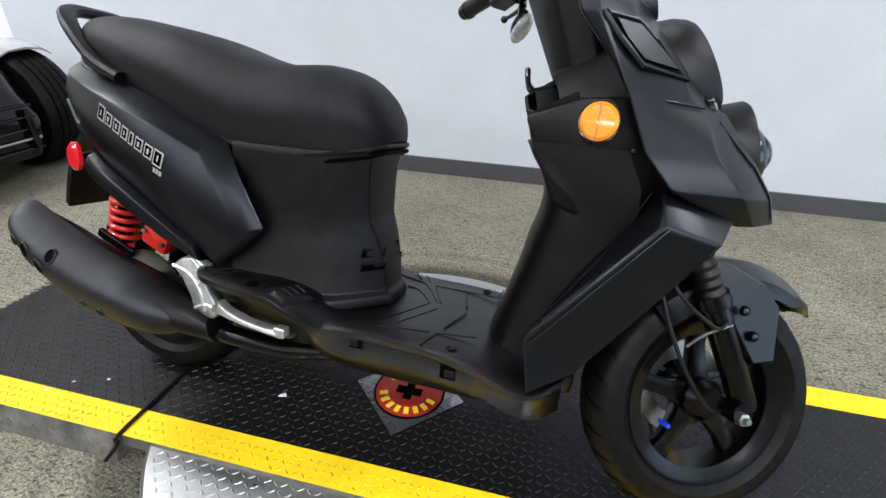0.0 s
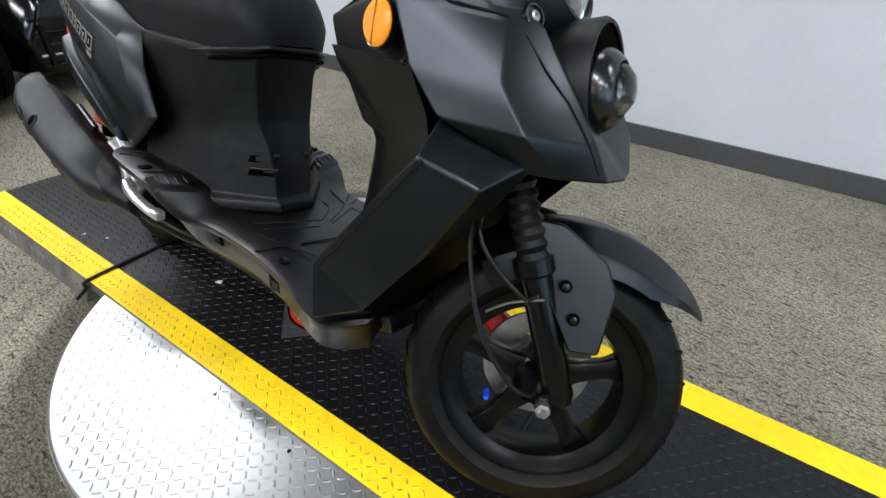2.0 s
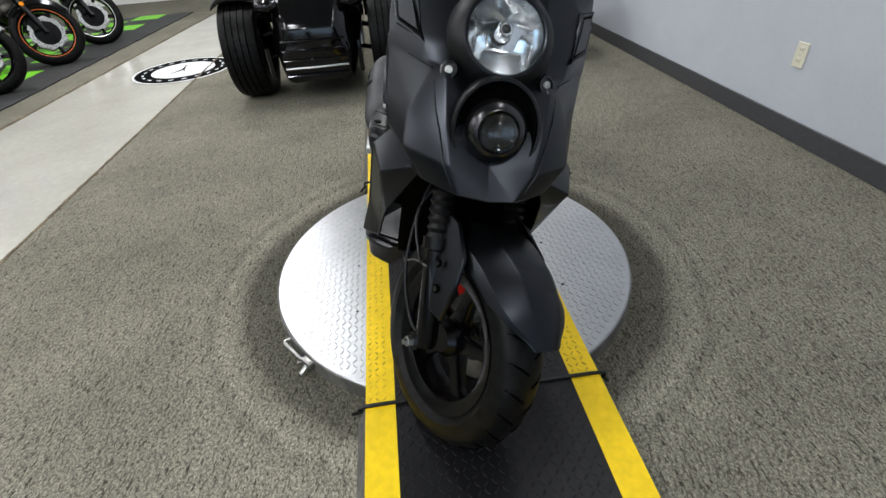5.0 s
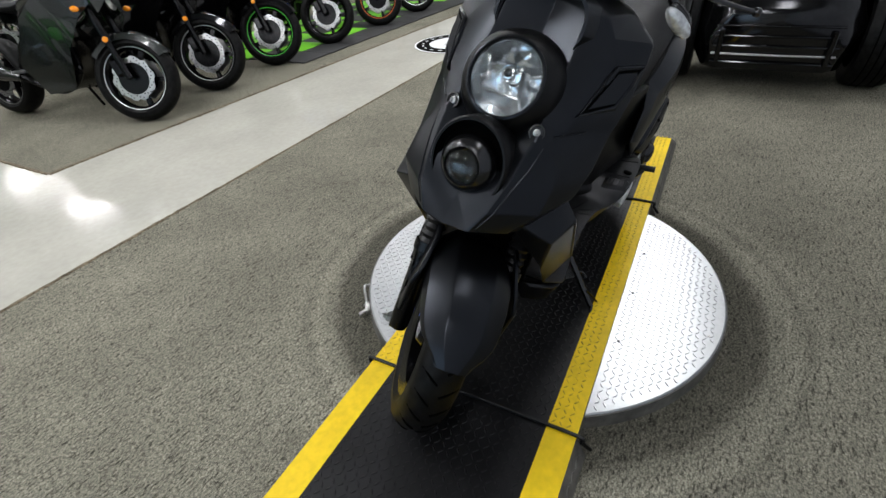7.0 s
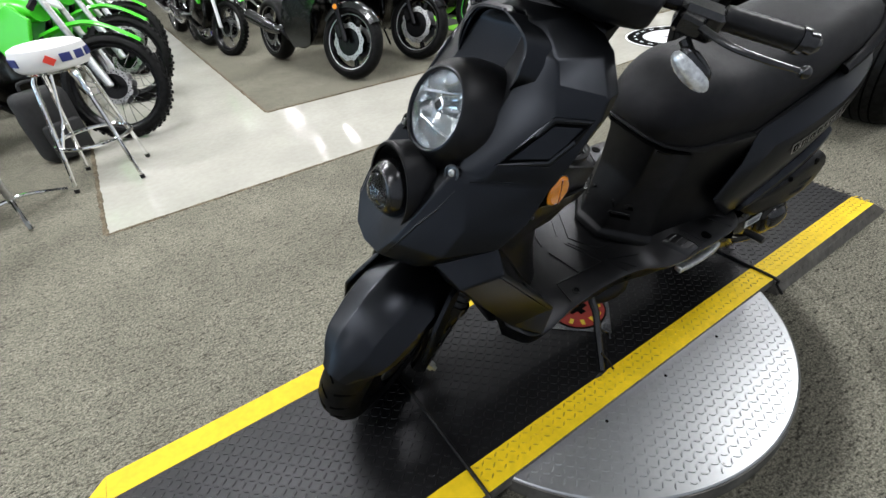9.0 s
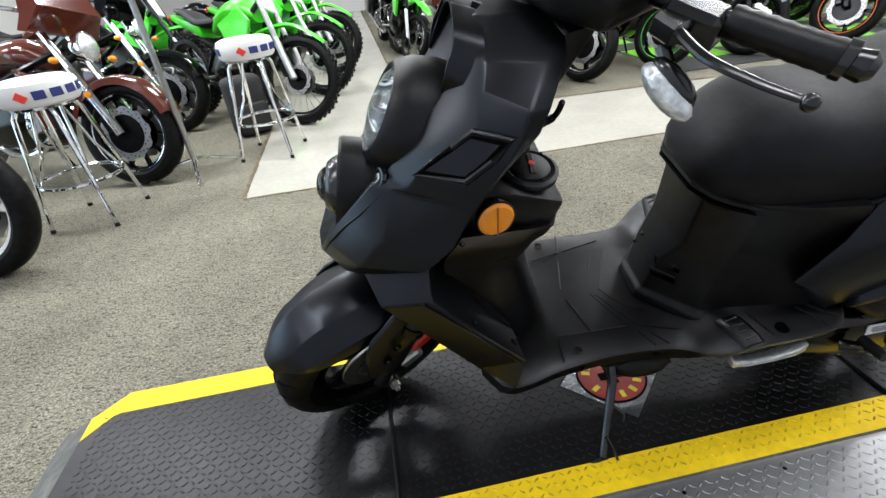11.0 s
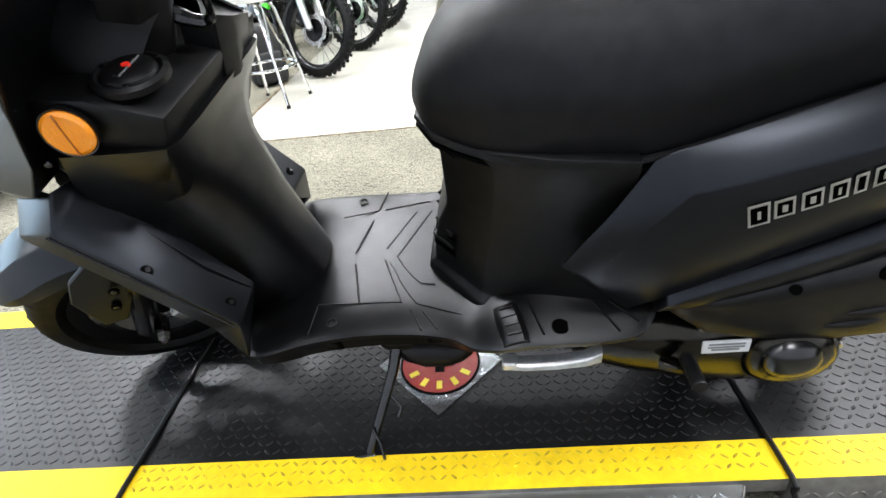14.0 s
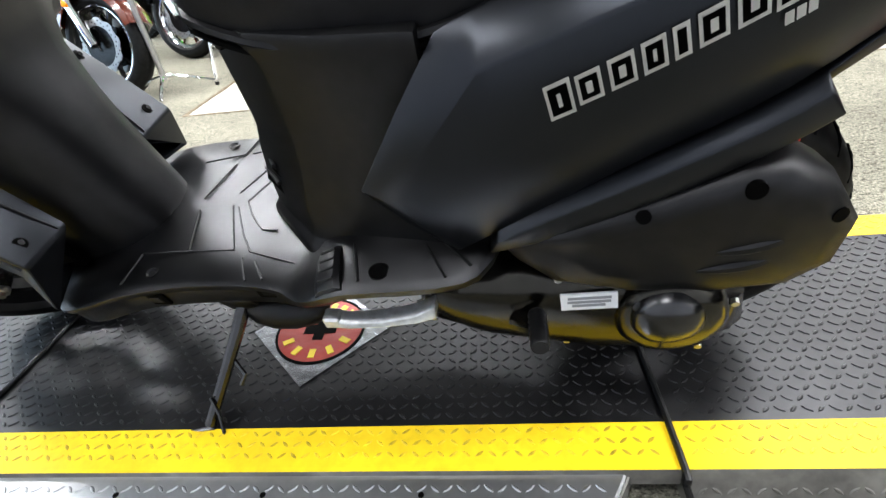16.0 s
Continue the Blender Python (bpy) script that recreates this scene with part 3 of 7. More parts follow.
def tyre_profile(outer, rim, half):
    side = outer - rim
    pts = []
    for k in range(13):
        a = -math.pi / 2 + math.pi * k / 12
        pts.append((rim + side * (0.28 + 0.72 * max(0.0, math.cos(a)) ** 0.75), half * math.sin(a) * (1.0 if abs(k - 6) < 5 else 0.96)))
    return [(rim, -half * 0.7)] + pts + [(rim, half * 0.7), (rim - 0.006, half * 0.5), (rim - 0.006, -half * 0.5)]


def tread(outer, half, count, at, bm):
    """Slanting grooves, cut as thin dark inlays 0.4 mm proud of the crown."""
    for k in range(count):
        for s in (-1, 1):
            a0 = 2 * math.pi * (k + (0.5 if s > 0 else 0)) / count
            pts = []
            for u in (0.12, 0.35, 0.58, 0.8):
                rr = outer - (outer * 0.145) * (u ** 2.6)
                aa = a0 + 0.16 * u
                pts.append(Vector((rr * math.cos(aa), s * half * u * 0.98, rr * math.sin(aa))) + at)
            tube(pts, 0.0028, 5, bm)


def wheel(parent, at, outer, rim, half, m, spokes=5, name="front_wheel"):
    """A cast wheel with its axle along y."""
    turn = m @ Matrix.Translation(at) @ pose(0, 0, 0, 90)
    w = part(name, lathe([(rim - 0.004, -half * 0.78), (rim + 0.004, -half * 0.8), (rim + 0.004, -half * 0.72), (rim - 0.018, -half * 0.6), (rim - 0.022, 0),
                          (rim - 0.018, half * 0.6), (rim + 0.004, half * 0.72), (rim + 0.004, half * 0.8), (rim - 0.004, half * 0.78), (rim - 0.026, half * 0.62),
                          (rim - 0.03, 0), (rim - 0.026, -half * 0.62)], turn, 56, closed=True), M_RIM, parent, "gloss black cast wheel rim")
    part("tyre", lathe(tyre_profile(outer, rim, half), turn, 72, closed=True), M_TYRE, w, "black road tyre with slanting grooves")
    g = bmesh.new()
    tread(outer, half, 26, Vector((0, 0, 0)), g)
    g.transform(m @ Matrix.Translation(at))
    part("tread_groove", g, M_BLACK_AND_SHADE, w)
    part("hub", lathe([(0, -0.045), (0.03, -0.045), (0.042, -0.03), (0.042, 0.03), (0.03, 0.045), (0, 0.045)], turn, 24), M_RIM, w)
    for k in range(spokes):
        a = 2 * math.pi * (k + 0.25) / spokes
        d, n = Vector((math.cos(a), 0, math.sin(a))), Vector((-math.sin(a), 0, math.cos(a)))
        rings = []
        for r, wd, th in ((0.03, 0.026, 0.018), (0.07, 0.017, 0.014), (0.11, 0.015, 0.012), (rim - 0.02, 0.024, 0.016)):
            c = d * r + n * (0.02 * (r / rim))
            rings.append([c + n * wd + Vector((0, th, 0)), c + n * wd - Vector((0, th, 0)), c - n * wd - Vector((0, th, 0)), c - n * wd + Vector((0, th, 0))])
        part("spoke", skin(rings, soft=0.003, m=m @ Matrix.Translation(at)), M_RIM, w)
    return w


def build_seat(sc):
    rows = [(-0.815, 0.80, 0.842, 0.065), (-0.79, 0.768, 0.866, 0.105), (-0.70, 0.742, 0.872, 0.138), (-0.60, 0.715, 0.862, 0.152), (-0.48, 0.684, 0.842, 0.162),
            (-0.36, 0.64, 0.81, 0.163), (-0.28, 0.628, 0.798, 0.158), (-0.185, 0.63, 0.802, 0.148), (-0.13, 0.639, 0.788, 0.132), (-0.085, 0.648, 0.755, 0.11),
            (-0.06, 0.654, 0.72, 0.085), (-0.046, 0.664, 0.69, 0.045)]
    rings = []
    for i in range(44):
        x = -0.815 + 0.769 * i / 43
        zb, zt, w = table(rows, x)
        half = [(x, 0, zb)]
        for k in range(15):
            a = math.pi / 2 * k / 14
            y = w * max(0.0, math.cos(a)) ** 0.62 * (0.9 + 0.1 * min(1, k / 3))
            half.append((x, y, zb + (zt - zb) * math.sin(a) ** 0.7))
        half[-1] = (x, 0, zt)
        rings.append(both(half))
    seat = part("seat", skin(rings), M_VINYL, sc, "black vinyl dual seat with a raised pillion step", 50)
    # welt round the lower edge
    edge = []
    for i in range(30):
        x = -0.80 + 0.748 * i / 29
        zb, zt, w = table(rows, x)
        edge.append((x, w * 0.93, zb - 0.004))
    welt = edge + [(x, -y, z) for x, y, z in reversed(edge)]
    # near-black tube paints the shade in the gap under the seat
    part("seat_gap_shade", tube([(x * 0.985, y * 0.97, z - 0.013) for x, y, z in welt], 0.0045, 6), M_BLACK_AND_SHADE, seat)
    part("seat_latch", joined(None, box(-0.012, 0.012, -0.02, 0.02, -0.008, 0.008, 0.003), pose(-0.1, 0.088, 0.622, 0, 0, 40)), M_RIM, seat)
    part("seat_base", tube(welt, 0.0055, 6), M_PLASTIC, seat)


def build_rear_body(sc):
    rows = [(-0.86, 0.765, 0.045, 0.08, 0.725, 0.06, 0.68), (-0.70, 0.745, 0.115, 0.145, 0.685, 0.115, 0.6), (-0.55, 0.71, 0.135, 0.165, 0.65, 0.13, 0.53),
            (-0.40, 0.655, 0.145, 0.17, 0.58, 0.14, 0.44), (-0.28, 0.64, 0.128, 0.148, 0.54, 0.14, 0.37)]
    rings = []
    for i in range(14):
        x = -0.86 + 0.58 * i / 13
        zt, a, b, zm, c, zl = table(rows, x)
        rings.append(both([(x, 0, zt), (x, a, zt), (x, b, zm), (x, c, zl), (x, 0, zl)]))
    part("rear_body", skin(rings, soft=0.008), M_PLASTIC, sc)
    # the console below the seat, slice by slice upwards: a flared skirt, a waist and a proud knee panel
    slices = [(0.316, -0.02, 0.045, -0.115, 0.148, -0.18, 0.18, -0.33, 0.205), (0.336, -0.024, 0.045, -0.118, 0.144, -0.18, 0.175, -0.33, 0.2),
              (0.346, -0.036, 0.045, -0.124, 0.13, -0.19, 0.156, -0.33, 0.185), (0.40, -0.042, 0.048, -0.13, 0.128, -0.2, 0.152, -0.33, 0.178),
              (0.455, -0.056, 0.055, -0.14, 0.119, -0.225, 0.147, -0.33, 0.172), (0.498, -0.074, 0.066, -0.146, 0.118, -0.235, 0.146, -0.33, 0.168),
              (0.512, -0.076, 0.068, -0.149, 0.122, -0.235, 0.147, -0.33, 0.166), (0.6, -0.077, 0.072, -0.155, 0.13, -0.23, 0.15, -0.33, 0.165),
              (0.622, -0.073, 0.075, -0.15, 0.132, -0.23, 0.155, -0.33, 0.168), (0.64, -0.073, 0.075, -0.15, 0.132, -0.23, 0.155, -0.33, 0.168)]
    rings = [both([(xf, 0, z), (xf, yf, z), (xc, yc, z), (xd, yd, z), (xe, ye, z), (xe, 0, z)]) for z, xf, yf, xc, yc, xd, yd, xe, ye in slices]
    shape = skin(rings, soft=0.004)
    tree = BVHTree.FromBMesh(shape)
    con = part("console", shape, M_PLASTIC, sc, "black plastic console below the seat with slotted vents")
    # vents: near-black plates on the skin stand in for the slots' shade
    for z in (0.402, 0.431):
        for s in (-1, 1):
            way, along = Vector((-0.61, -s * 0.79, 0)), Vector((0.79, -s * 0.61, 0))
            q = []
            for u, v in ((-0.03, -0.009), (0.024, -0.006), (0.03, 0.007), (-0.024, 0.008)):
                hit = tree.ray_cast(Vector((0.12, s * 0.3, z + v)) + along * u, way)[0]
                q.append(hit - way * 0.004)
            own = bmesh.new()
            own.faces.new([own.verts.new(p) for p in q])
            bmesh.ops.solidify(own, geom=own.faces[:], thickness=0.001)
            v = part("vent_slot", own, M_BLACK_AND_SHADE, con)
            part("vent_lip", tube([q[3] - way * 0.001, q[2] - way * 0.001], 0.0032, 8), M_PLASTIC, v)
    # side panels: top edge, shoulder, belly and lower edge from the front tip backwards
    T = [(-0.345, 0.16, 0.635), (-0.37, 0.155, 0.645), (-0.45, 0.158, 0.677), (-0.55, 0.152, 0.712), (-0.65, 0.137, 0.738), (-0.75, 0.108, 0.757), (-0.84, 0.062, 0.77)]
    S = [(-0.3, 0.182, 0.572), (-0.372, 0.194, 0.607), (-0.45, 0.207, 0.642), (-0.55, 0.208, 0.678), (-0.65, 0.192, 0.707), (-0.76, 0.15, 0.734), (-0.87, 0.072, 0.748)]
    B2 = [(-0.242, 0.19, 0.48), (-0.278, 0.205, 0.474), (-0.42, 0.217, 0.54), (-0.53, 0.218, 0.60), (-0.64, 0.203, 0.645), (-0.76, 0.16, 0.692), (-0.875, 0.075, 0.722)]
    L = [(-0.29, 0.195, 0.43), (-0.345, 0.2, 0.388), (-0.40, 0.206, 0.43), (-0.517, 0.204, 0.507), (-0.64, 0.19, 0.572), (-0.76, 0.148, 0.648), (-0.86, 0.075, 0.695)]
    rows = [[Vector(r[0])] + curve(r[1:], 4) for r in (T, S, B2, L)]
    n = len(rows[0])
    pts = [p for r in rows for p in r]
    left = shell(pts, [[k * n + i, k * n + i + 1, (k + 1) * n + i + 1, (k + 1) * n + i] for k in range(3) for i in range(n - 1)], 0.006)
    bmesh.ops.bevel(left, geom=[e for e in left.edges if e.calc_length() > 1e-4 and len(e.link_faces) == 2 and e.calc_face_angle(0) > 0.6], offset=0.003, segments=2, affect="EDGES", profile=0.5)
    # the rib along the panel's lower edge ends in a step
    lo = curve([(-0.382, 0.198, 0.39), (-0.45, 0.206, 0.42), (-0.55, 0.206, 0.472), (-0.64, 0.196, 0.517), (-0.692, 0.182, 0.543)], 5)
    hi = curve([(-0.392, 0.202, 0.43), (-0.45, 0.204, 0.468), (-0.55, 0.203, 0.523), (-0.62, 0.196, 0.558), (-0.67, 0.182, 0.583)], 5)
    rib = skin([[a, a + Vector((0, 0.014, 0.006)), b + Vector((0, 0.017, -0.01)), b, b + Vector((0, -0.03, 0)), a + Vector((0, -0.03, 0))] for a, b in zip(lo, hi)], soft=0.003)
    tail = [((-0.66, 0.17, 0.553), (-0.66, 0.176, 0.578)), ((-0.74, 0.15, 0.61), (-0.735, 0.155, 0.637)), ((-0.83, 0.1, 0.66), (-0.83, 0.105, 0.684))]
    skin([[Vector(a), Vector(a) + Vector((0, 0.01, 0.004)), Vector(b) + Vector((0, 0.01, -0.004)), Vector(b), Vector(b) + Vector((0, -0.03, 0)), Vector(a) + Vector((0, -0.03, 0))] for a, b in tail], bm=rib, soft=0.002)
    for s in (1, -1):
        mesh = left.copy() if s > 0 else flip(left)
        tree = BVHTree.FromBMesh(mesh)
        p = part("side_panel", mesh, M_PAINT, sc, "matte black rear side panel with a silver-edged badge", 28)
        part("trim_rib", rib.copy() if s > 0 else flip(rib), M_PAINT, p)

        def block(x, z, hw, hh, lift, way, rise):
            own = bmesh.new()
            vs = []
            for u, v in ((-1, -1), (1, -1), (1, 1), (-1, 1)):
                xx, zz = x + way[0] * hw * u + rise[0] * hh * v, z + way[1] * hw * u + rise[1] * hh * v
                hit = tree.ray_cast(Vector((xx, s * 0.5, zz)), Vector((0, -s, 0)))[0]
                vs.append(own.verts.new((xx, (hit.y if hit else s * 0.2) + s * lift, zz)))
            own.faces.new(vs)
            bmesh.ops.solidify(own, geom=own.faces[:], thickness=0.0012)
            return own

        # the badge: plain slanting blocks with silver edges, alternately wide and narrow
        way, rise = ((-0.908, 0.42), (0.27, 0.96)) if s > 0 else ((0.906, -0.423), (0.2, 0.98))
        x0, z0, x1, z1 = (-0.444, 0.589, -0.612, 0.67) if s > 0 else (-0.615, 0.67, -0.453, 0.588)
        for k, (w, h) in enumerate(((0.0112, 0.0152), (0.0102, 0.0125), (0.0102, 0.0125), (0.009, 0.0125), (0.006, 0.0125), (0.0102, 0.0125), (0.0106, 0.0132), (0.0112, 0.0155))):
            u = (0.05, 0.185, 0.325, 0.455, 0.56, 0.675, 0.815, 0.95)[k]
            x, z = x0 + (x1 - x0) * u, z0 + (z1 - z0) * u
            part("badge_edge", block(x, z, w, h, 0.0026, way, rise), M_SILVER, p)
            part("badge_block", block(x, z, w - 0.0028, h - 0.0034, 0.0032, way, rise), M_BLACK_AND_SHADE, p)
            if k != 4:
                part("badge_core", block(x, z, w * (0.26 if k in (1, 2, 5, 6) else 0.16), h * 0.38, 0.0037, way, rise), M_SILVER, p)
        for k in range(3):
            part("badge_small_bar", block(x1 - rise[0] * 0.024 + way[0] * 0.0075 * (k - 1.6), z1 - rise[1] * 0.024 + way[1] * 0.0075 * (k - 1.6), 0.003, 0.0045, 0.0026, way, rise), M_SILVER, p)
    left.free(), rib.free()
    # grab rail
    side = [(-0.62, 0.145, 0.735), (-0.70, 0.138, 0.768), (-0.79, 0.115, 0.835), (-0.85, 0.07, 0.872), (-0.868, 0, 0.88)]
    path = curve(side + [(x, -y, z) for x, y, z in reversed(side[:-1])], 6)
    part("grab_rail", tube(path, 0.019, 10, flat=0.75), M_PLASTIC, sc, "black moulded grab rail behind the seat")
    # tail: inner mudguard, lamp and side reflectors
    fl = curve([(-0.70, 0, 0.60), (-0.80, 0, 0.62), (-0.88, 0, 0.55), (-0.93, 0, 0.42)], 5)
    part("rear_mudguard", skin([[p + Vector((0, w, 0)), p + Vector((0, -w, 0)), p + Vector((0.01, -w, -0.012)), p + Vector((0.01, w, -0.012))] for p, w in zip(fl, np.linspace(0.1, 0.075, len(fl)))]), M_PLASTIC, sc)
    part("tail_lamp", lump(0.03, 0.07, 0.028, pose(-0.87, 0, 0.735)), M_RED_LENS, sc, "red tail lamp lens")
    for s in (1, -1):
        part("side_reflector", lathe([(0, 0.006), (0.021, 0.005), (0.026, 0), (0.026, -0.008), (0, -0.008)], aim((-0.785, s * 0.145, 0.556), (-0.25, s, 0)) @ Matrix.Diagonal((1, 1.25, 1, 1)), 24), M_RED_LENS, sc, "oval red side reflector")
        part("reflector_bracket", tube([(-0.775, s * 0.135, 0.556), (-0.77, s * 0.07, 0.57), (-0.76, s * 0.06, 0.62)], 0.008, 6), M_PLASTIC, sc)


def build_floor(sc):
    rows = [(-0.40, 0.17, 0.392, 0.30), (-0.375, 0.225, 0.386, 0.29), (-0.33, 0.245, 0.382, 0.275), (-0.20, 0.25, 0.372, 0.255), (-0.15, 0.245, 0.352, 0.235), (-0.11, 0.225, 0.324, 0.205), (-0.07, 0.2, 0.314, 0.185),
            (0.0, 0.19, 0.313, 0.176), (0.1, 0.192, 0.312, 0.178), (0.2, 0.202, 0.302, 0.186), (0.28, 0.215, 0.286, 0.2), (0.325, 0.205, 0.281, 0.225), (0.36, 0.15, 0.28, 0.25)]
    rings = []
    for i in range(48):
        x = -0.40 + 0.76 * i / 47
        w, zt, zb = table(rows, x)
        ze = zt - 0.006
        k = max(0.0, min(1.0, (x + 0.16) / 0.08))
        rings.append(both([(x, 0, zt), (x, w * 0.6, zt), (x, w - 0.012, zt), (x, w, ze), (x, w - 0.002, ze - 0.012), (x, w - 0.009, ze - 0.018), (x, w * (0.88 + 0.05 * k), ze - 0.025 - 0.03 * k), (x, w * (0.74 + 0.04 * k), (ze + 2 * zb) / 3 - 0.012), (x, w * 0.5, zb), (x, 0, zb - 0.006)]))
    shape = skin(rings)
    tree = BVHTree.FromBMesh(shape)
    fl = part("floorboard", shape, M_FLOOR, sc, "black moulded floorboard with fine raised lines", 40)
    top = 0.3135
    lines = {-1: [[(0.187, 0.11), (0.11, 0.128), (0.097, 0.19)], [(0.095, 0.13), (-0.004, 0.152)], [(0.139, 0.003), (0.117, 0.098)], [(0.074, 0.013), (0.023, 0.12)],
                  [(-0.01, 0.12), (0.049, -0.01), (0.03, -0.04), (0.012, -0.062), (-0.006, -0.08), (-0.033, -0.084)]],
             1: [[(0.186, 0.126), (0.027, 0.123), (0.073, 0.02)], [(0.107, 0.123), (0.134, 0.028)], [(0.062, 0.024), (0.025, 0.09), (-0.002, 0.127), (-0.09, 0.155)],
                 [(0.007, 0.14), (-0.016, 0.184)], [(-0.017, 0.146), (-0.045, 0.184)], [(0.19, 0.19), (0.187, 0.13)]]}
    for s in (1, -1):
        for ln in lines[s]:
            part("raised_line", tube([(x, s * y, top + (-0.0006 if x > -0.03 else 0.002)) for x, y in ln], 0.0019, 5), M_PLASTIC, fl)
        part("screw_recess", lathe([(0.011, 0), (0.011, 0.001), (0.008, 0.001), (0.006, -0.002), (0, -0.002)], pose(0.152, s * 0.165, top - 0.003), 16), M_PLASTIC, fl)
        # this recess is a flat near-black disc, its shade in the colour
        part("screw_recess", lathe([(0.0135, -0.004), (0.0135, 0.0012), (0, 0.0012)], pose(-0.245, s * 0.222, 0.3775, 0, -4), 20), M_BLACK_AND_SHADE, fl)
        pad = []
        for i in range(6):
            y = 0.168 + 0.076 * i / 5
            dx = -0.018 * i / 5
            line = [(-0.138 + dx, -0.006), (-0.142 + dx, 0.006), (-0.15 + dx, 0.0105), (-0.172 + dx, 0.0105), (-0.18 + dx, 0.006), (-0.184 + dx, -0.006)]
            drop = 0.006 if i in (0, 5) else 0
            pad.append([(x, s * y, table(rows, x)[1] + h - drop) for x, h in line])
        heel = part("heel_pad", skin(pad), M_FLOOR, fl, "raised ribbed heel pad")
        for k in range(4):
            y = 0.18 + 0.017 * k
            dx = -0.018 * (y - 0.168) / 0.076
            part("pad_rib", tube([(x + dx, s * y, table(rows, x + dx)[1] + 0.0098) for x in (-0.15, -0.16, -0.172)], 0.0022, 6), M_FLOOR, heel)
        for ln in ([(-0.20, 0.17), (-0.22, 0.235)], [(-0.30, 0.18), (-0.33, 0.235)], [(-0.32, 0.175), (-0.36, 0.22)]):
            part("raised_line", tube([(x, s * y, table(rows, x)[1] + 0.0006) for x, y in ln], 0.002, 5), M_PLASTIC, fl)
        for x, z in ((-0.042, 0.285), (0.158, 0.268)):
            hit, n, _, _ = tree.ray_cast(Vector((x, s * 0.4, z)), Vector((0, -s, 0)))
            m = Matrix.Translation(hit) @ Matrix((Vector((1, 0, 0)), n.cross(Vector((1, 0, 0))), n)).transposed().to_4x4()
            k = part("seam_clip", joined(None, box(-0.019, 0.019, -0.015, 0.015, -0.006, 0.0015, 0.001), m), M_BLACK_AND_SHADE, fl)
            part("clip_tab", joined(None, box(-0.01, 0.01, -0.009, 0.006, -0.002, 0.003, 0.001), m), M_PLASTIC, k)
    part("belly_pan", skin([both([(x, 0, z + 0.05), (x, 0.12, z + 0.05), (x, 0.1, z), (x, 0, z - 0.005)]) for x, z in ((-0.3, 0.22), (-0.1, 0.165), (0.2, 0.168), (0.38, 0.235))], soft=0.01), M_PLASTIC, sc)


def build_front(sc):
    # column facing the rider
    rings = []
    for z, xr, w, k in ((0.275, 0.19, 0.1, 0), (0.32, 0.198, 0.1, 0), (0.38, 0.216, 0.105, 0), (0.46, 0.236, 0.112, 0), (0.52, 0.247, 0.118, 0.05), (0.57, 0.261, 0.128, 0.2), (0.61, 0.266, 0.142, 0.5), (0.645, 0.262, 0.156, 0.8), (0.675, 0.246, 0.166, 1), (0.70, 0.233, 0.1705, 1)):
        soft_ = [(0, 0), (0.006, 0.4), (0.022, 0.68), (0.05, 0.88), (0.09, 1.0), (0.16, 1.1)]
        hard_ = [(0, 0), (0.0, 0.55), (0.003, 0.86), (0.012, 0.98), (0.05, 1.0), (0.16, 1.0)]
        half = [(xr + p[0] * (1 - k) + q[0] * k, w * (p[1] * (1 - k) + q[1] * k), z) for p, q in zip(soft_, hard_)] + [(xr + 0.16, 0, z)]
        rings.append(both(half))
    part("leg_shield", skin(rings), M_FLOOR, sc, "black rounded inner leg shield", 50)
    # faceted wings
    P = dict(a=(0.452, 0.172, 0.645), b=(0.575, 0.11, 0.622), c=(0.543, 0.192, 0.582), d=(0.455, 0.213, 0.602), e=(0.281, 0.214, 0.378), f=(0.301, 0.224, 0.288),
             g=(0.365, 0.185, 0.318), h=(0.46, 0.172, 0.445), i=(0.54, 0.14, 0.55), j=(0.292, 0.115, 0.372), k=(0.44, 0.125, 0.64), l=(0.345, 0.12, 0.285))
    names = list(P)
    faces = ["abcd", "dchge", "egf", "dejk", "dka", "cbih", "glf", "jef"]
    wing = shell([P[n] for n in names], [[names.index(q) for q in f] for f in faces], 0.005, 0.006)
    wing_tree = BVHTree.FromBMesh(wing)
    for s in (1, -1):
        w = part("leg_shield_wing", wing.copy() if s > 0 else flip(wing), M_PAINT, sc, "faceted matte black leg shield wing", 20)
        for x, y, z in ((0.377, 0.196, 0.508), (0.295, 0.18, 0.402)):
            hit, n, _, _ = wing_tree.ray_cast(Vector((x - 0.1, y, z + 0.07)), Vector((0.82, 0, -0.57)))
            if hit is not None:
                q = aim((hit.x, s * hit.y, hit.z), (-0.81, s * 0.05, 0.58))
                bolt = part("panel_bolt", lathe([(0.0, 0.0006), (0.0095, 0.0006), (0.0105, -0.004), (0, -0.004)], q, 18), M_BLACK_AND_SHADE, w)
                part("bolt_head", lathe([(0, 0.0022), (0.0045, 0.0022), (0.0052, 0.0004), (0, 0.0004)], q @ pose(0.002, 0, 0), 10), M_RIM, bolt)
        d_, e_, c_ = Vector(P["d"]), Vector(P["e"]), Vector(P["c"])
        inset = (c_ - d_).normalized() * 0.013
        part("wing_bead", tube([Vector((q.x, s * (q.y + 0.0012), q.z)) for q in (d_ + inset, (d_ + e_) / 2 + inset * 1.05, e_ + inset * 1.1)], 0.0017, 6), M_PAINT, w)
        part("panel_edge", tube([P["k"][:1] + (s * 0.135,) + P["k"][2:], (0.40, s * 0.14, 0.55), (0.34, s * 0.14, 0.45), (0.292, s * 0.13, 0.378)], 0.0018, 6), M_PLASTIC, w)
    wing.free()
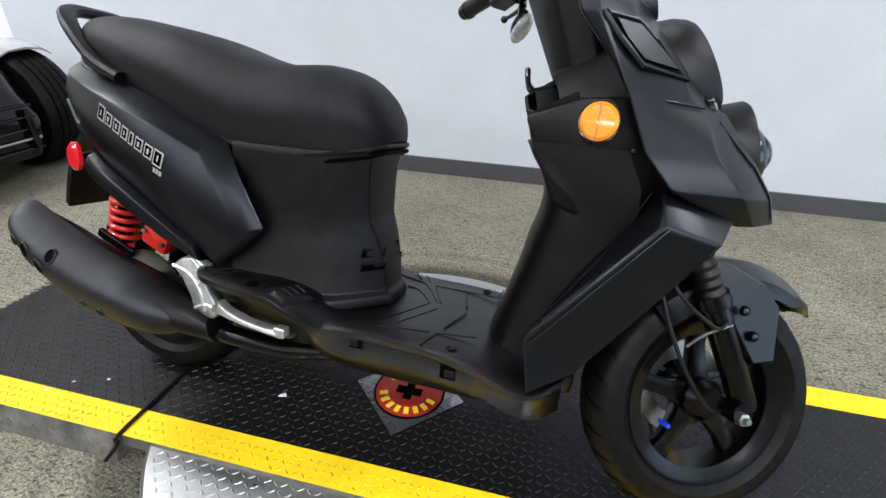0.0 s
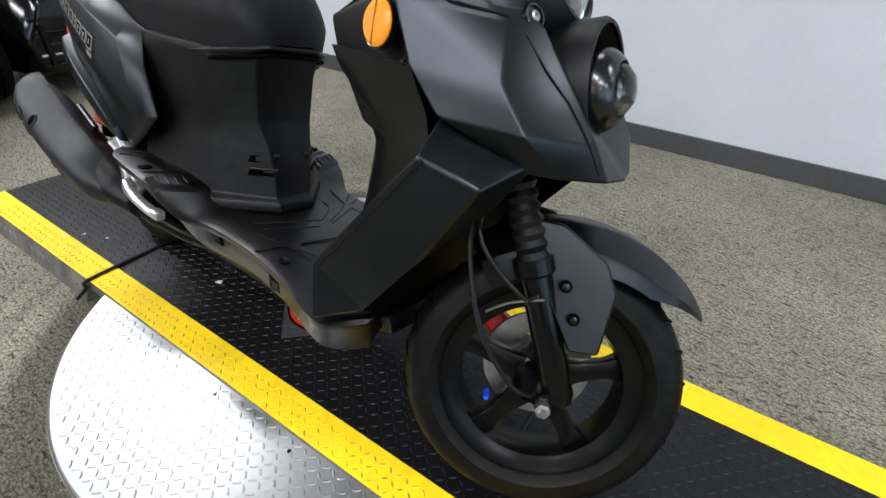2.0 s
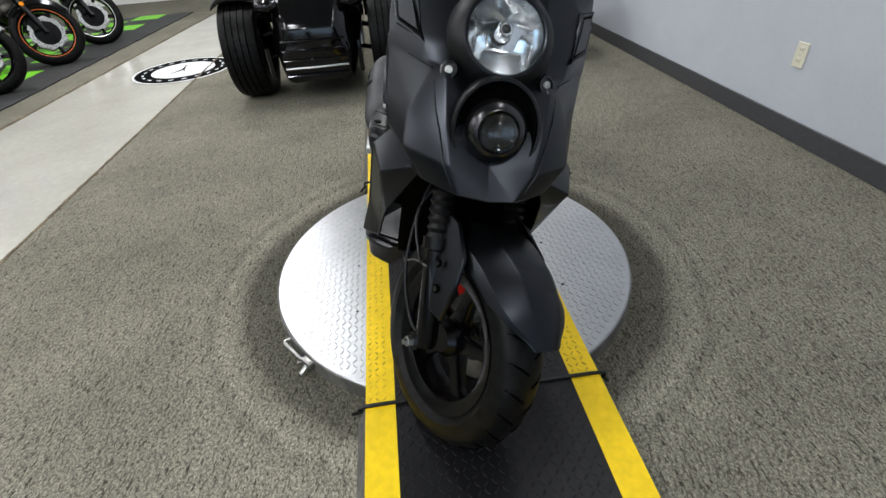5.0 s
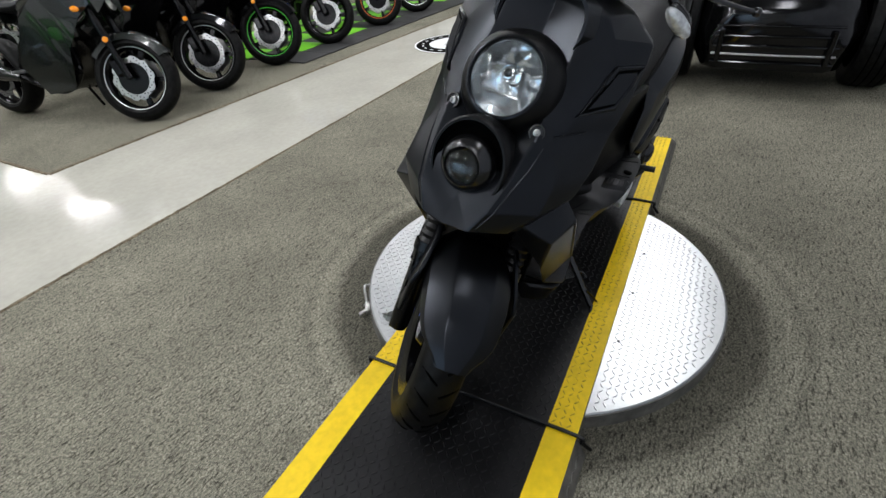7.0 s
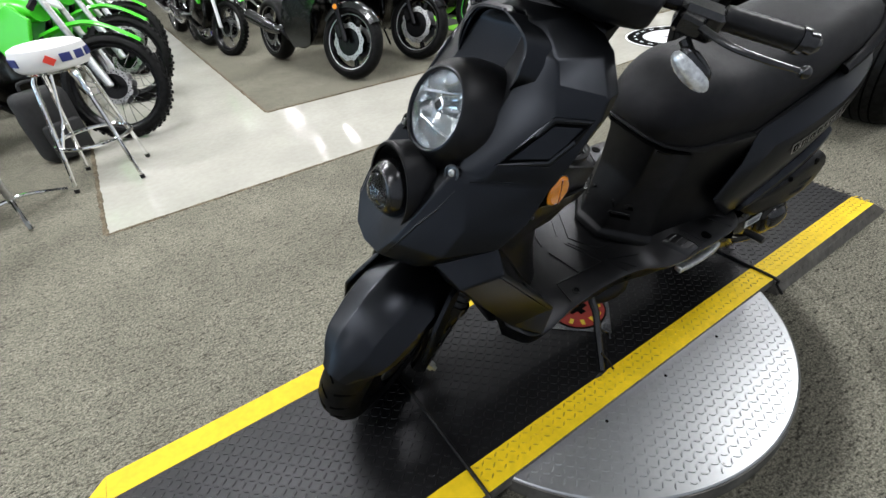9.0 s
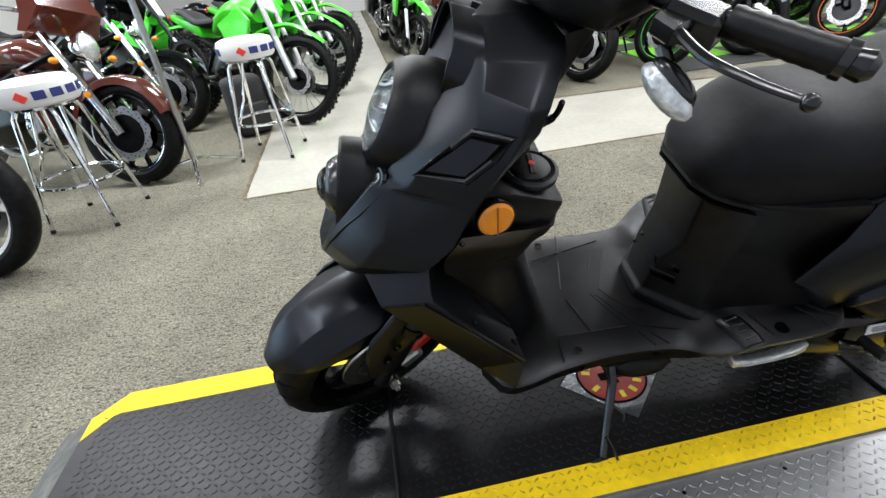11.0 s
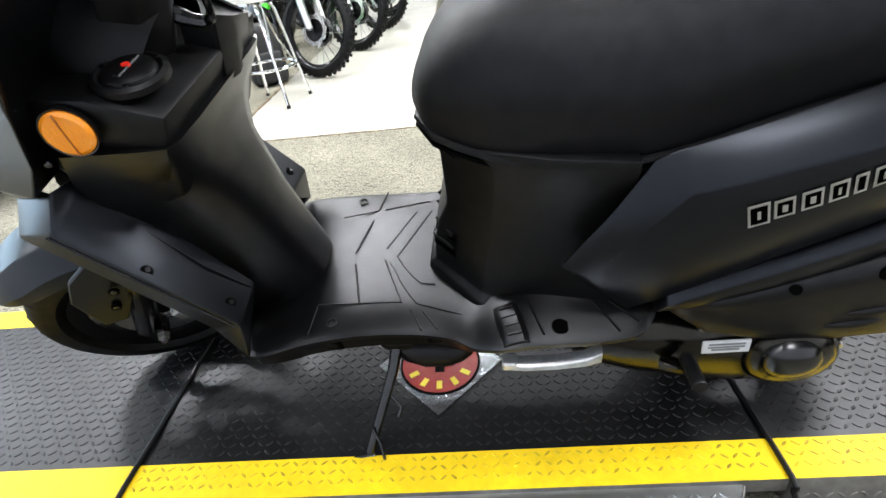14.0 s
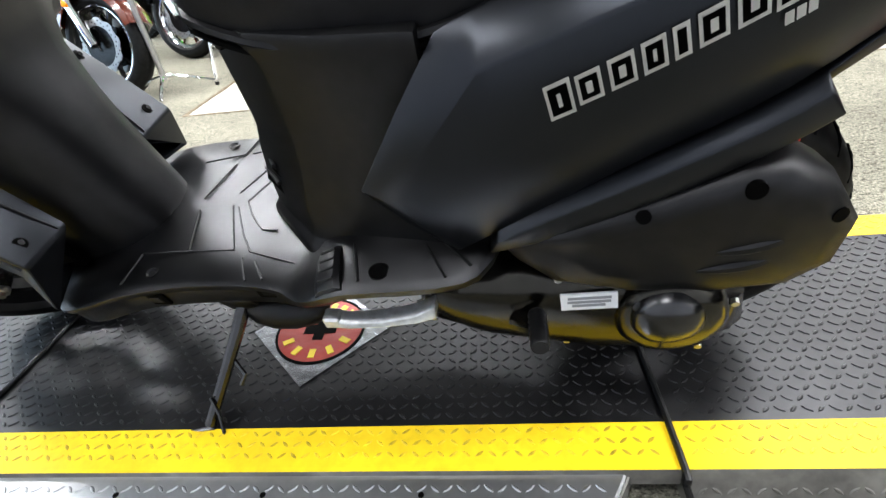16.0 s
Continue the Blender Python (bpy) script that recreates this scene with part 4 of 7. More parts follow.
    # sheet in near-black, which paints the shade of the radiator-side void behind the wheel
    part("inner_mudguard", skin([both([(x, 0, z), (x, w, z - 0.01), (x + 0.02, w, z - 0.05), (x + 0.03, 0, z - 0.02)]) for x, z, w in ((0.32, 0.28, 0.12), (0.36, 0.36, 0.13), (0.41, 0.5, 0.135), (0.45, 0.6, 0.125), (0.5, 0.66, 0.1))]), M_BLACK_AND_SHADE, sc)
    # the cowl, slice by slice upwards
    sl = [(0.603, (0.655, 0), (0.646, 0.05), (0.60, 0.112), (0.57, 0.13)), (0.65, (0.606, 0), (0.626, 0.074), (0.565, 0.155), (0.458, 0.188)),
          (0.70, (0.555, 0), (0.588, 0.086), (0.52, 0.153), (0.412, 0.197)), (0.768, (0.45, 0), (0.528, 0.094), (0.49, 0.12), (0.38, 0.199)),
          (0.782, (0.43, 0), (0.502, 0.09), (0.466, 0.134), (0.372, 0.202)), (0.82, (0.40, 0), (0.468, 0.088), (0.444, 0.143), (0.352, 0.205)), (0.885, (0.36, 0), (0.412, 0.084), (0.367, 0.16), (0.315, 0.204)),
          (0.92, (0.335, 0), (0.385, 0.082), (0.354, 0.136), (0.306, 0.2)), (0.953, (0.32, 0), (0.366, 0.078), (0.346, 0.114), (0.272, 0.14)), (0.97, (0.32, 0), (0.358, 0.06), (0.335, 0.08), (0.262, 0.09)), (0.985, (0.33, 0), (0.35, 0.035), (0.325, 0.05), (0.275, 0.05))]
    rings = []
    for z, p0, p1, p2, p3 in sl:
        back = 0.03 * max(0.0, min(1.0, (z - 0.8) / 0.1))
        rings.append(both([(*p0, z), (*p1, z), (*p2, z), (*p3, z), (p3[0] - back, p3[1] - 0.008, z), (p3[0] - back * 0.5 + 0.02, 0, z)]))
    shape = skin(rings, soft=0.004)
    tree = BVHTree.FromBMesh(shape)
    cowl = part("front_cowl", shape, M_PAINT, sc, "faceted matte black front cowl with two round lamps", 17)

    def on_cowl(x, y, z, lift=0.0):
        """The spot of the cowl's skin nearest to a place, lifted a little."""
        hit, n, _, _ = tree.find_nearest(Vector((x, y, z)))
        return hit + n * lift, n

    for s in (1, -1):
        # a raised panel in a sunken frame
        q = [on_cowl(x, s * y, z)[0] for x, y, z in ((0.455, 0.139, 0.81), (0.4, 0.158, 0.86), (0.37, 0.163, 0.882), (0.325, 0.198, 0.884), (0.35, 0.196, 0.855), (0.385, 0.184, 0.818))]
        mid = sum(q, Vector()) / 6
        n = (q[1] - q[0]).cross(q[5] - q[0]).normalized()
        n = n if n.y * s > 0 else -n

        def slab(scale, low, high, soft):
            own = bmesh.new()
            lo, hi = ([own.verts.new(mid + (p - mid) * k + n * h) for p in q] for k, h in ((scale, low), (scale - soft * 4, high)))
            own.faces.new(hi)
            for k in range(6):
                own.faces.new((lo[k], lo[(k + 1) % 6], hi[(k + 1) % 6], hi[k]))
            return own

        part("cowl_window_frame", tube([p + n * 0.002 for p in q], 0.0055, 8, closed=True), M_PAINT, cowl)
        part("cowl_window_groove", slab(0.94, -0.01, 0.004, 0.0), M_BLACK_AND_SHADE, cowl)
        part("cowl_window_panel", slab(0.8, 0.0, 0.0075, 0.012), M_PAINT, cowl)
        # ledge under the window and the crease down beside the low lamp
        part("crease_strip", tube([on_cowl(*p, 0.001)[0] for p in ((0.375, s * 0.187, 0.777), (0.44, s * 0.15, 0.775), (0.49, s * 0.117, 0.772))], [0.001, 0.0022, 0.0016], 6), M_PAINT, cowl)
        part("crease_strip", tube([on_cowl(*p, 0.0005)[0] for p in ((0.512, s * 0.106, 0.752), (0.545, s * 0.103, 0.72), (0.58, s * 0.093, 0.69), (0.615, s * 0.082, 0.65), (0.638, s * 0.066, 0.615))], [0.001, 0.002, 0.0022, 0.002, 0.001], 6), M_PAINT, cowl)
        at, n = on_cowl(0.509, s * 0.089, 0.779, 0.0)
        n = Vector((0.85, s * 0.3, 0.42)).normalized()
        b = part("cowl_bolt", lathe([(0, 0.001), (0.0115, 0.001), (0.0125, 0.004), (0.0155, 0.0035), (0.0165, -0.003), (0, -0.003)], aim(at, n), 22), M_GLOSS, cowl)
        part("bolt_head", lathe([(0, 0.002), (0.0038, 0.002), (0.0035, 0.0055), (0.0066, 0.0045), (0.007, 0.0)], aim(at, n), 16), M_STEEL, b, "zinc hexagon socket bolt")
        # arched brow over the main lamp: a thin visor that ends in a point
        arch = curve([(0.402, s * 0.08, 0.897), (0.385, s * 0.083, 0.922), (0.366, s * 0.078, 0.953), (0.36, s * 0.055, 0.975), (0.356, 0, 0.988)], 5)
        rr = [0.0006 + 0.002 * min(1, k / 8) for k in range(len(arch))]
        part("lamp_brow", tube([p + Vector((0.012 * min(1, k / 10), 0, 0.003)) for k, p in enumerate(arch)], rr, 8), M_PAINT, cowl, "pointed brow over the headlight")
        rings = [[p + Vector((-0.012, 0, -0.006)), p + Vector((0.018 * min(1, k / 8), s * 0.001, 0.004)), p + Vector((0.017 * min(1, k / 8), s * 0.006 * min(1, k / 4), 0.006)), p + Vector((-0.02, s * (0.004 + 0.022 * min(1, k / 5)), -0.004))] for k, p in enumerate(arch)]
        part("brow_edge", skin(rings), M_PAINT, cowl)
        m = aim((0.342, s * 0.178, 0.739), (-0.2, s, 0.06)) @ Matrix.Diagonal((0.8, 0.8, 1, 1))
        r = part("amber_reflector", lathe([(0, 0.009), (0.03, 0.008), (0.036, 0.004), (0.037, -0.006), (0, -0.006)], m, 32), M_AMBER, sc, "round amber side reflector")
        part("reflector_rim", lathe([(0.036, 0.002), (0.039, 0.003), (0.04, -0.006), (0.036, -0.006)], m, 32, closed=True), M_GLOSS, r)
        part("reflector_seam", joined(None, box(-0.0012, 0.0012, -0.033, 0.033, 0.0075, 0.0095), m), M_AMBER_DARK, r)
        part("cowl_screw", lathe([(0, 0.003), (0.003, 0.003), (0.005, 0), (0, 0)], aim((0.396, s * 0.186, 0.702), (0, s, 0)), 12), M_GLOSS, sc)
    # main lamp in a deep bucket
    at, way = Vector((0.471, 0, 0.834)), Vector((0.86, 0, 0.5)).normalized()
    lamp = part("headlight", lathe([(0.1, -0.2), (0.106, -0.15), (0.107, -0.06), (0.104, -0.03), (0.094, 0.004), (0.082, 0.024), (0.074, 0.03), (0.069, 0.027), (0.067, 0.0), (0.066, -0.05)], aim(at, way), 56, closed=True), M_PLASTIC, sc, "round headlight in a black bucket", 25)
    part("bezel", lathe([(0.067, 0.022), (0.0685, 0.029), (0.0715, 0.0315), (0.0745, 0.0305), (0.075, 0.026), (0.067, 0.016)], aim(at, way), 56, closed=True), M_PAINT, lamp)
    small = aim(at, way) @ Matrix.Diagonal((0.81, 0.81, 0.9, 1))
    part("reflector_bowl", lathe([(0.0825, 0.025), (0.076, 0.0), (0.062, -0.02), (0.042, -0.034), (0.02, -0.042), (0, -0.044)], small, 48), M_REFLECTOR, lamp, "mirrored reflector bowl", 60)
    part("bulb_shield", lathe([(0, 0.012), (0.012, 0.01), (0.0155, 0.002), (0.0155, -0.035), (0, -0.035)], small @ pose(0.0, 0.012, 0), 20), M_CHROME, lamp)
    part("bulb", lathe([(0, 0.0128), (0.007, 0.0122), (0.0095, 0.0105)], small @ pose(0.0, 0.012, 0.0005), 16), M_GLOSS, lamp)
    for px_, py_, sx, sy, turn in ((-0.035, 0.03, 0.03, 0.016, 20), (0.035, 0.03, 0.03, 0.016, -20), (0.0, -0.036, 0.038, 0.017, 0), (-0.042, -0.014, 0.018, 0.02, 40), (0.042, -0.014, 0.018, 0.02, -40)):
        b = box(-sx, sx, -sy, sy, -0.004, 0.004, 0.003)
        for v in b.verts:
            v.co.z += (v.co.x ** 2 + v.co.y ** 2) * 5
        part("reflector_facet", joined(None, b, small @ pose(px_, py_, -0.014, 34 if py_ < 0 else -38, -28 if px_ > 0 else 28 if px_ < 0 else 0, turn)), M_REFLECTOR, lamp)
    clear = part("headlight_lens", lathe([(0.068, 0.02), (0.066, 0.027), (0.05, 0.036), (0.025, 0.041), (0, 0.0425), (0, 0.0405), (0.025, 0.039), (0.048, 0.0345), (0.063, 0.0265), (0.0655, 0.019)], aim(at, way), 56), M_GLASS, lamp, "clear domed headlight lens", 60)
    clear.visible_shadow = False
    # low projector lamp: an eyeball hood in an oval recess
    at, way = Vector((0.583, 0, 0.708)), Vector((0.97, 0, 0.24)).normalized()
    oval = aim(at, way) @ Matrix.Diagonal((1.0, 1.14, 1, 1)) if abs((aim(at, way) @ Vector((0, 1, 0, 0))).z) > 0.5 else aim(at, way) @ Matrix.Diagonal((1.14, 1.0, 1, 1))
    low = part("projector_lamp", lathe([(0.078, -0.05), (0.079, 0.006), (0.076, 0.011), (0.072, 0.0105), (0.07, 0.0), (0.064, -0.012), (0.055, -0.016), (0, -0.016), (0, -0.05)], oval, 48), M_PLASTIC, sc, "small round projector lamp in an oval recess")
    part("recess", lathe([(0.0715, 0.0085), (0.07, -0.001), (0.0645, -0.0112), (0.055, -0.015), (0.02, -0.0155)], oval, 48), M_BLACK_AND_SHADE, low)
    part("projector_hood", lathe([(0.055, -0.016), (0.0565, 0.002), (0.053, 0.014), (0.046, 0.024), (0.0395, 0.03), (0.0365, 0.031), (0.035, 0.028), (0.034, 0.012), (0.034, 0.0)], aim(at, way), 44), M_GLOSS, low, "glossy black eyeball hood")
    part("projector_cup", lathe([(0.034, 0.022), (0.031, 0.008), (0.022, 0.0), (0.01, -0.004), (0, -0.004)], aim(at, way), 32), M_BLACK_AND_SHADE, low)
    part("cut_off_ring", lathe([(0.022, 0.006), (0.0245, 0.008), (0.026, 0.006), (0.024, 0.004)], aim(at, way), 32, closed=True), M_CHROME, low)
    clear = part("projector_lens", lathe([(0.0345, 0.018), (0.034, 0.027), (0.029, 0.037), (0.018, 0.045), (0, 0.048), (0, 0.016), (0.02, 0.016), (0.032, 0.0165)], aim(at, way), 40), M_LENS, low, "clear bulging projector lens", 60)
    clear.visible_shadow = False
    # boxes behind the cowl: fuel filler on one side, pocket on the other
    prof = [(0.228, 0.738), (0.25, 0.69), (0.288, 0.6), (0.34, 0.58), (0.465, 0.625), (0.465, 0.70), (0.395, 0.78), (0.31, 0.772)]
    shape = side_plate(prof, -0.168, 0.168, 0.008, seg=2)
    for v in shape.verts:
        v.co.y *= 1 - 0.22 * max(0.0, min(1.0, (0.7 - v.co.z) / 0.12)) - 0.05 * max(0.0, min(1.0, (0.27 - v.co.x) / 0.04)) - 0.16 * max(0.0, min(1.0, (v.co.x - 0.38) / 0.06))
    part("inner_box", shape, M_PLASTIC, sc, "black inner box with a round fuel cap")
    up = Vector((-0.12, 0.1, 0.98))
    at = Vector((0.276, 0.112, 0.768))
    lid = aim(at, up) @ Matrix.Diagonal((0.78, 0.78, 1, 1))
    cap = part("fuel_cap", lathe([(0.058, 0), (0.058, 0.008), (0.05, 0.011), (0.042, 0.008), (0.04, 0.012), (0.034, 0.015), (0.0, 0.016)], lid, 36), M_PLASTIC, sc, "round black fuel cap with a red mark")
    part("cap_grip", joined(None, box(-0.03, 0.03, -0.006, 0.006, 0.014, 0.0178, 0.0015), lid @ pose(0, 0, 0, 0, 0, 35)), M_PLASTIC, cap)
    part("cap_mark", lathe([(0.0065, 0.015), (0.0065, 0.0188), (0, 0.019)], lid, 12), M_RED, cap, "red mark")
    for k in range(3):
        a = 2.1 * k
        part("cap_bolt", lathe([(0.004, 0.011), (0.004, 0.0135), (0, 0.014)], lid @ pose(0.046 * math.cos(a), 0.046 * math.sin(a), 0), 10), M_GLOSS, cap)
    part("bag_hook", tube(curve([(0.275, 0.006, 0.81), (0.238, 0.002, 0.79), (0.218, 0.0, 0.785), (0.206, 0.004, 0.795), (0.201, 0.01, 0.81), (0.198, 0.014, 0.828)], 5), [0.011] * 5 + [0.009] * 5 + [0.007] * 5 + [0.0055] * 10 + [0.003], 8), M_GLOSS, sc, "black curved bag hook")
    # open pocket beside the filler
    rim = [(0.3, -0.155, 0.78), (0.238, -0.15, 0.745), (0.224, -0.13, 0.748), (0.208, -0.05, 0.772), (0.218, -0.02, 0.785), (0.258, -0.012, 0.79)]
    part("pocket_wall", skin([[Vector(p), Vector(p) + Vector((0.005, 0.004, 0.001)), Vector((p[0] + 0.03, p[1] * 0.9, 0.69)), Vector((p[0] + 0.024, p[1] * 0.92, 0.69))] for p in rim]), M_PLASTIC, sc)


def build_steering(sc):
    def st(bm):
        bm.transform(STEER)
        return bm

    def up(bm):
        bm.transform(STEER @ Matrix.Translation(AXIS * 0.062))
        return bm

    w = wheel(sc, HUB, 0.236, 0.163, 0.056, STEER)
    part("brake_disc", lathe([(0.06, 0.045), (0.098, 0.045), (0.1, 0.048), (0.098, 0.051), (0.06, 0.051)], STEER @ Matrix.Translation(HUB) @ pose(0, 0, 0, -90), 40, closed=True), M_STEEL, w, "drilled steel brake disc")
    fork = part("fork", st(tube([(0.40, 0, 0.62), (0.47, 0, 0.565)], 0.03, 12)), M_RIM, sc, "black telescopic fork with rubber gaiters")
    for s in (1, -1):
        top, mid, low = Vector((0.478, s * 0.1, 0.585)), Vector((0.543, s * 0.1, 0.455)), Vector((0.648, s * 0.1, 0.248))
        d = low - top
        leg = part("fork_leg", st(tube([mid, mid + (low - mid) * 0.1, mid + (low - mid) * 0.12, low - d * 0.03, low], [0.031, 0.031, 0.025, 0.023, 0.018], 16)), M_RIM, fork, "black fork lower leg")
        pts = [top + (mid - top) * (k / 16) for k in range(17)]
        part("gaiter", st(tube(pts, [0.021 if k % 2 else 0.026 for k in range(17)], 14)), M_RUBBER, leg, "ribbed black rubber gaiter")
        part("axle_clamp", st(lathe([(0, -0.02), (0.02, -0.02), (0.022, 0), (0.02, 0.02), (0, 0.02)], Matrix.Translation((0.628, s * 0.1, 0.246)) @ pose(0, 0, 0, 90), 16)), M_RIM, leg)
        part("axle_nut", st(lathe([(0, 0.022), (0.006, 0.022), (0.007, 0.014), (0.012, 0.013), (0.013, 0.0), (0, 0)], aim((0.622, s * 0.118, 0.24), (0, s, 0)), 6)), M_STEEL, leg, "zinc axle nut")
    # caliper, cables and speed sensor
    cal = part("brake_caliper", st(joined(None, box(-0.035, 0.035, -0.02, 0.02, -0.022, 0.022, 0.008), pose(0.525, 0.07, 0.29, 0, 35))), M_RED, sc, "red front brake caliper")
    part("caliper_bracket", st(joined(None, box(-0.03, 0.03, -0.012, 0.012, -0.02, 0.02, 0.006), pose(0.56, 0.088, 0.255, 0, 20))), M_CAST, cal)
    part("valve_cap", st(lathe([(0, -0.014), (0.005, -0.014), (0.006, 0), (0.004, 0.012), (0, 0.012)], pose(0.545, -0.03, 0.185, 90, 20), 10)), M_BLUE, w, "blue valve cap")
    part("speed_cable", st(tube(curve([(0.43, -0.075, 0.6), (0.45, -0.1, 0.45), (0.5, -0.11, 0.33), (0.57, -0.1, 0.25), (0.61, -0.09, 0.24)], 6), 0.004, 8)), M_RUBBER, sc)
    part("brake_hose", st(tube(curve([(0.47, -0.06, 0.58), (0.46, -0.11, 0.47), (0.54, -0.122, 0.40), (0.565, -0.125, 0.41)], 6), 0.0035, 8)), M_RUBBER, sc)
    part("cable_guide", st(tube(curve([(0.5, -0.115, 0.36), (0.53, -0.12, 0.385), (0.575, -0.125, 0.405)], 4), 0.0022, 6)), M_STEEL, sc)
    # front mudguard: a ridged arc round the wheel
    rings = []
    for k in range(25):
        u = k / 24
        a = radians(130 - 89 * u)
        r = 0.268 + 0.012 * math.sin(math.pi * u) + 0.014 * u * u
        w_ = 0.06 + 0.032 * math.sin(math.pi * min(1, u * 1.05)) ** 0.6
        drop = 0.05 + 0.03 * (1 - u) ** 1.2
        if u > 0.8:
            w_ *= 1 - ((u - 0.8) / 0.2) ** 2 * 0.5
        d = Vector((math.cos(a), 0, math.sin(a)))
        thin = 1 - 0.8 * max(0.0, (u - 0.75) / 0.25)

        def p(y, dr):
            return HUB + d * (r - dr * thin) + Vector((0, y, 0))
        th = 0.006
        half = [p(0, -0.001), p(w_ * 0.44, 0.001), p(w_ * 0.5, 0.0035), p(w_ * 0.97, 0.034), p(w_, 0.04), p(w_ + 0.004, drop), p(w_ - th, drop), p(w_ - th - 0.004, 0.042), p(w_ * 0.7, 0.022), p(0, 0.01)]
        rings.append(half + [Vector((q.x, -q.y, q.z)) for q in reversed(half[1:-1])])
    fen = part("front_mudguard", st(skin(rings)), M_PAINT, sc, "matte black ridged front mudguard", 22)
    for s in (1, -1):
        out = [(0.505, 0.51), (0.575, 0.512), (0.645, 0.478), (0.668, 0.44), (0.672, 0.345), (0.63, 0.338), (0.56, 0.43)]
        pl = side_plate(out, 0.112, 0.122, 0.003)
        for v in pl.verts:
            v.co.y = (v.co.y - max(0, v.co.z - 0.45) * 0.45) * s
        bmesh.ops.recalc_face_normals(pl, faces=pl.faces)
        fk = part("mudguard_bracket", st(pl), M_PAINT, fen)
        for x, z in ((0.598, 0.431), (0.623, 0.387)):
            part("mudguard_bolt", st(lathe([(0, 0.0008), (0.009, 0.0008), (0.0095, -0.003), (0, -0.003)], aim((x, s * 0.122, z), (0, s, 0)), 16)), M_BLACK_AND_SHADE, fk)
            part("bolt_head", st(lathe([(0, 0.003), (0.002, 0.0028), (0.0055, 0.0022), (0.006, 0.0006), (0, 0.0006)], aim((x, s * 0.122, z), (0, s, 0)), 12)), M_GLOSS, fk)
    # steering column cover and handlebar
    part("column_cover", st(skin([both([(x + 0.05, 0, z), (x + 0.05, w, z), (x, w + 0.008, z), (x - 0.04, w * 0.7, z), (x - 0.045, 0, z)]) for x, z, w in ((0.335, 0.74, 0.06), (0.298, 0.82, 0.062), (0.262, 0.9, 0.07), (0.225, 0.99, 0.085))], soft=0.006)), M_PLASTIC, sc, "black steering column cover")
    bar = part("handlebar_cover", up(skin([both([(x0, 0, z), (x0, w * 0.5, z), (x0 - 0.03, w, z), (x1, w * 0.95, z), (x1 - 0.02, w * 0.4, z), (x1 - 0.02, 0, z)]) for x0, x1, w, z in ((0.3, 0.2, 0.1, 0.935), (0.325, 0.185, 0.135, 0.955), (0.325, 0.18, 0.14, 1.0), (0.29, 0.19, 0.11, 1.03))], soft=0.008)), M_PLASTIC, sc, "black handlebar cover")
    for s in (1, -1):
        part("handlebar", up(tube([(0.225, s * 0.1, 0.975), (0.2, s * 0.22, 0.985), (0.163, s * 0.335, 0.988)], 0.011, 12)), M_RIM, bar)
        g = [Vector((0.196, s * 0.22, 0.983)).lerp(Vector((0.163, s * 0.333, 0.988)), k / 14) for k in range(15)]
        part("grip", up(tube(g, [0.018 + (0.0012 if k % 2 else 0) for k in range(15)], 14)), M_RUBBER, bar, "ribbed black rubber grip")
        e0, e1 = Vector((0.164, s * 0.33, 0.988)), Vector((0.152, s * 0.363, 0.989))
        part("bar_end", up(tube([e0, e0.lerp(e1, 0.3), e0.lerp(e1, 0.35), e0.lerp(e1, 0.75), e1], [0.021, 0.021, 0.015, 0.017, 0.01], 14)), M_GLOSS, bar)
        part("switch_pod", up(joined(None, box(-0.024, 0.024, -0.035, 0.035, -0.026, 0.022, 0.008), pose(0.215, s * 0.19, 0.975, 0, 0, s * 14))), M_GLOSS, bar)
        lv = curve([(0.25, s * 0.19, 0.98), (0.274, s * 0.25, 0.984), (0.27, s * 0.31, 0.988), (0.261, s * 0.354, 0.992)], 6)
        lev = part("brake_lever", up(tube(lv, [0.0085 - 0.0002 * k for k in range(len(lv))], 10, flat=0.7)), M_GLOSS, bar, "black brake lever")
        part("lever_ball", up(lump(0.0095, 0.0095, 0.0095, pose(0.26, s * 0.358, 0.992))), M_GLOSS, lev)
        part("lever_perch", up(joined(None, box(-0.018, 0.018, -0.02, 0.02, -0.014, 0.014, 0.005), pose(0.245, s * 0.185, 0.975))), M_GLOSS, bar)
        # turn signal on a short stalk
        stalk = part("turn_signal", up(tube([(0.255, s * 0.19, 0.955), (0.262, s * 0.215, 0.94)], 0.009, 8)), M_GLOSS, bar, "clear turn signal on a short black stalk")
        hm = Matrix.Translation((0.268, s * 0.225, 0.928)) @ pose(0, 0, 0, -25, 12, s * 4)
        part("signal_housing", up(lump(0.015, 0.037, 0.0155, hm @ pose(-0.006, 0, 0.005))), M_GLOSS, stalk)
        part("signal_lens", up(lump(0.0185, 0.043, 0.0175, hm @ pose(0.003, s * 0.004, -0.004), sub=3)), M_SIGNAL, stalk, "clear faceted signal lens", 3)
    part("rear_master", up(joined(None, box(-0.02, 0.02, -0.03, 0.03, -0.015, 0.02, 0.006), pose(0.25, -0.16, 1.0))), M_GLOSS, bar)


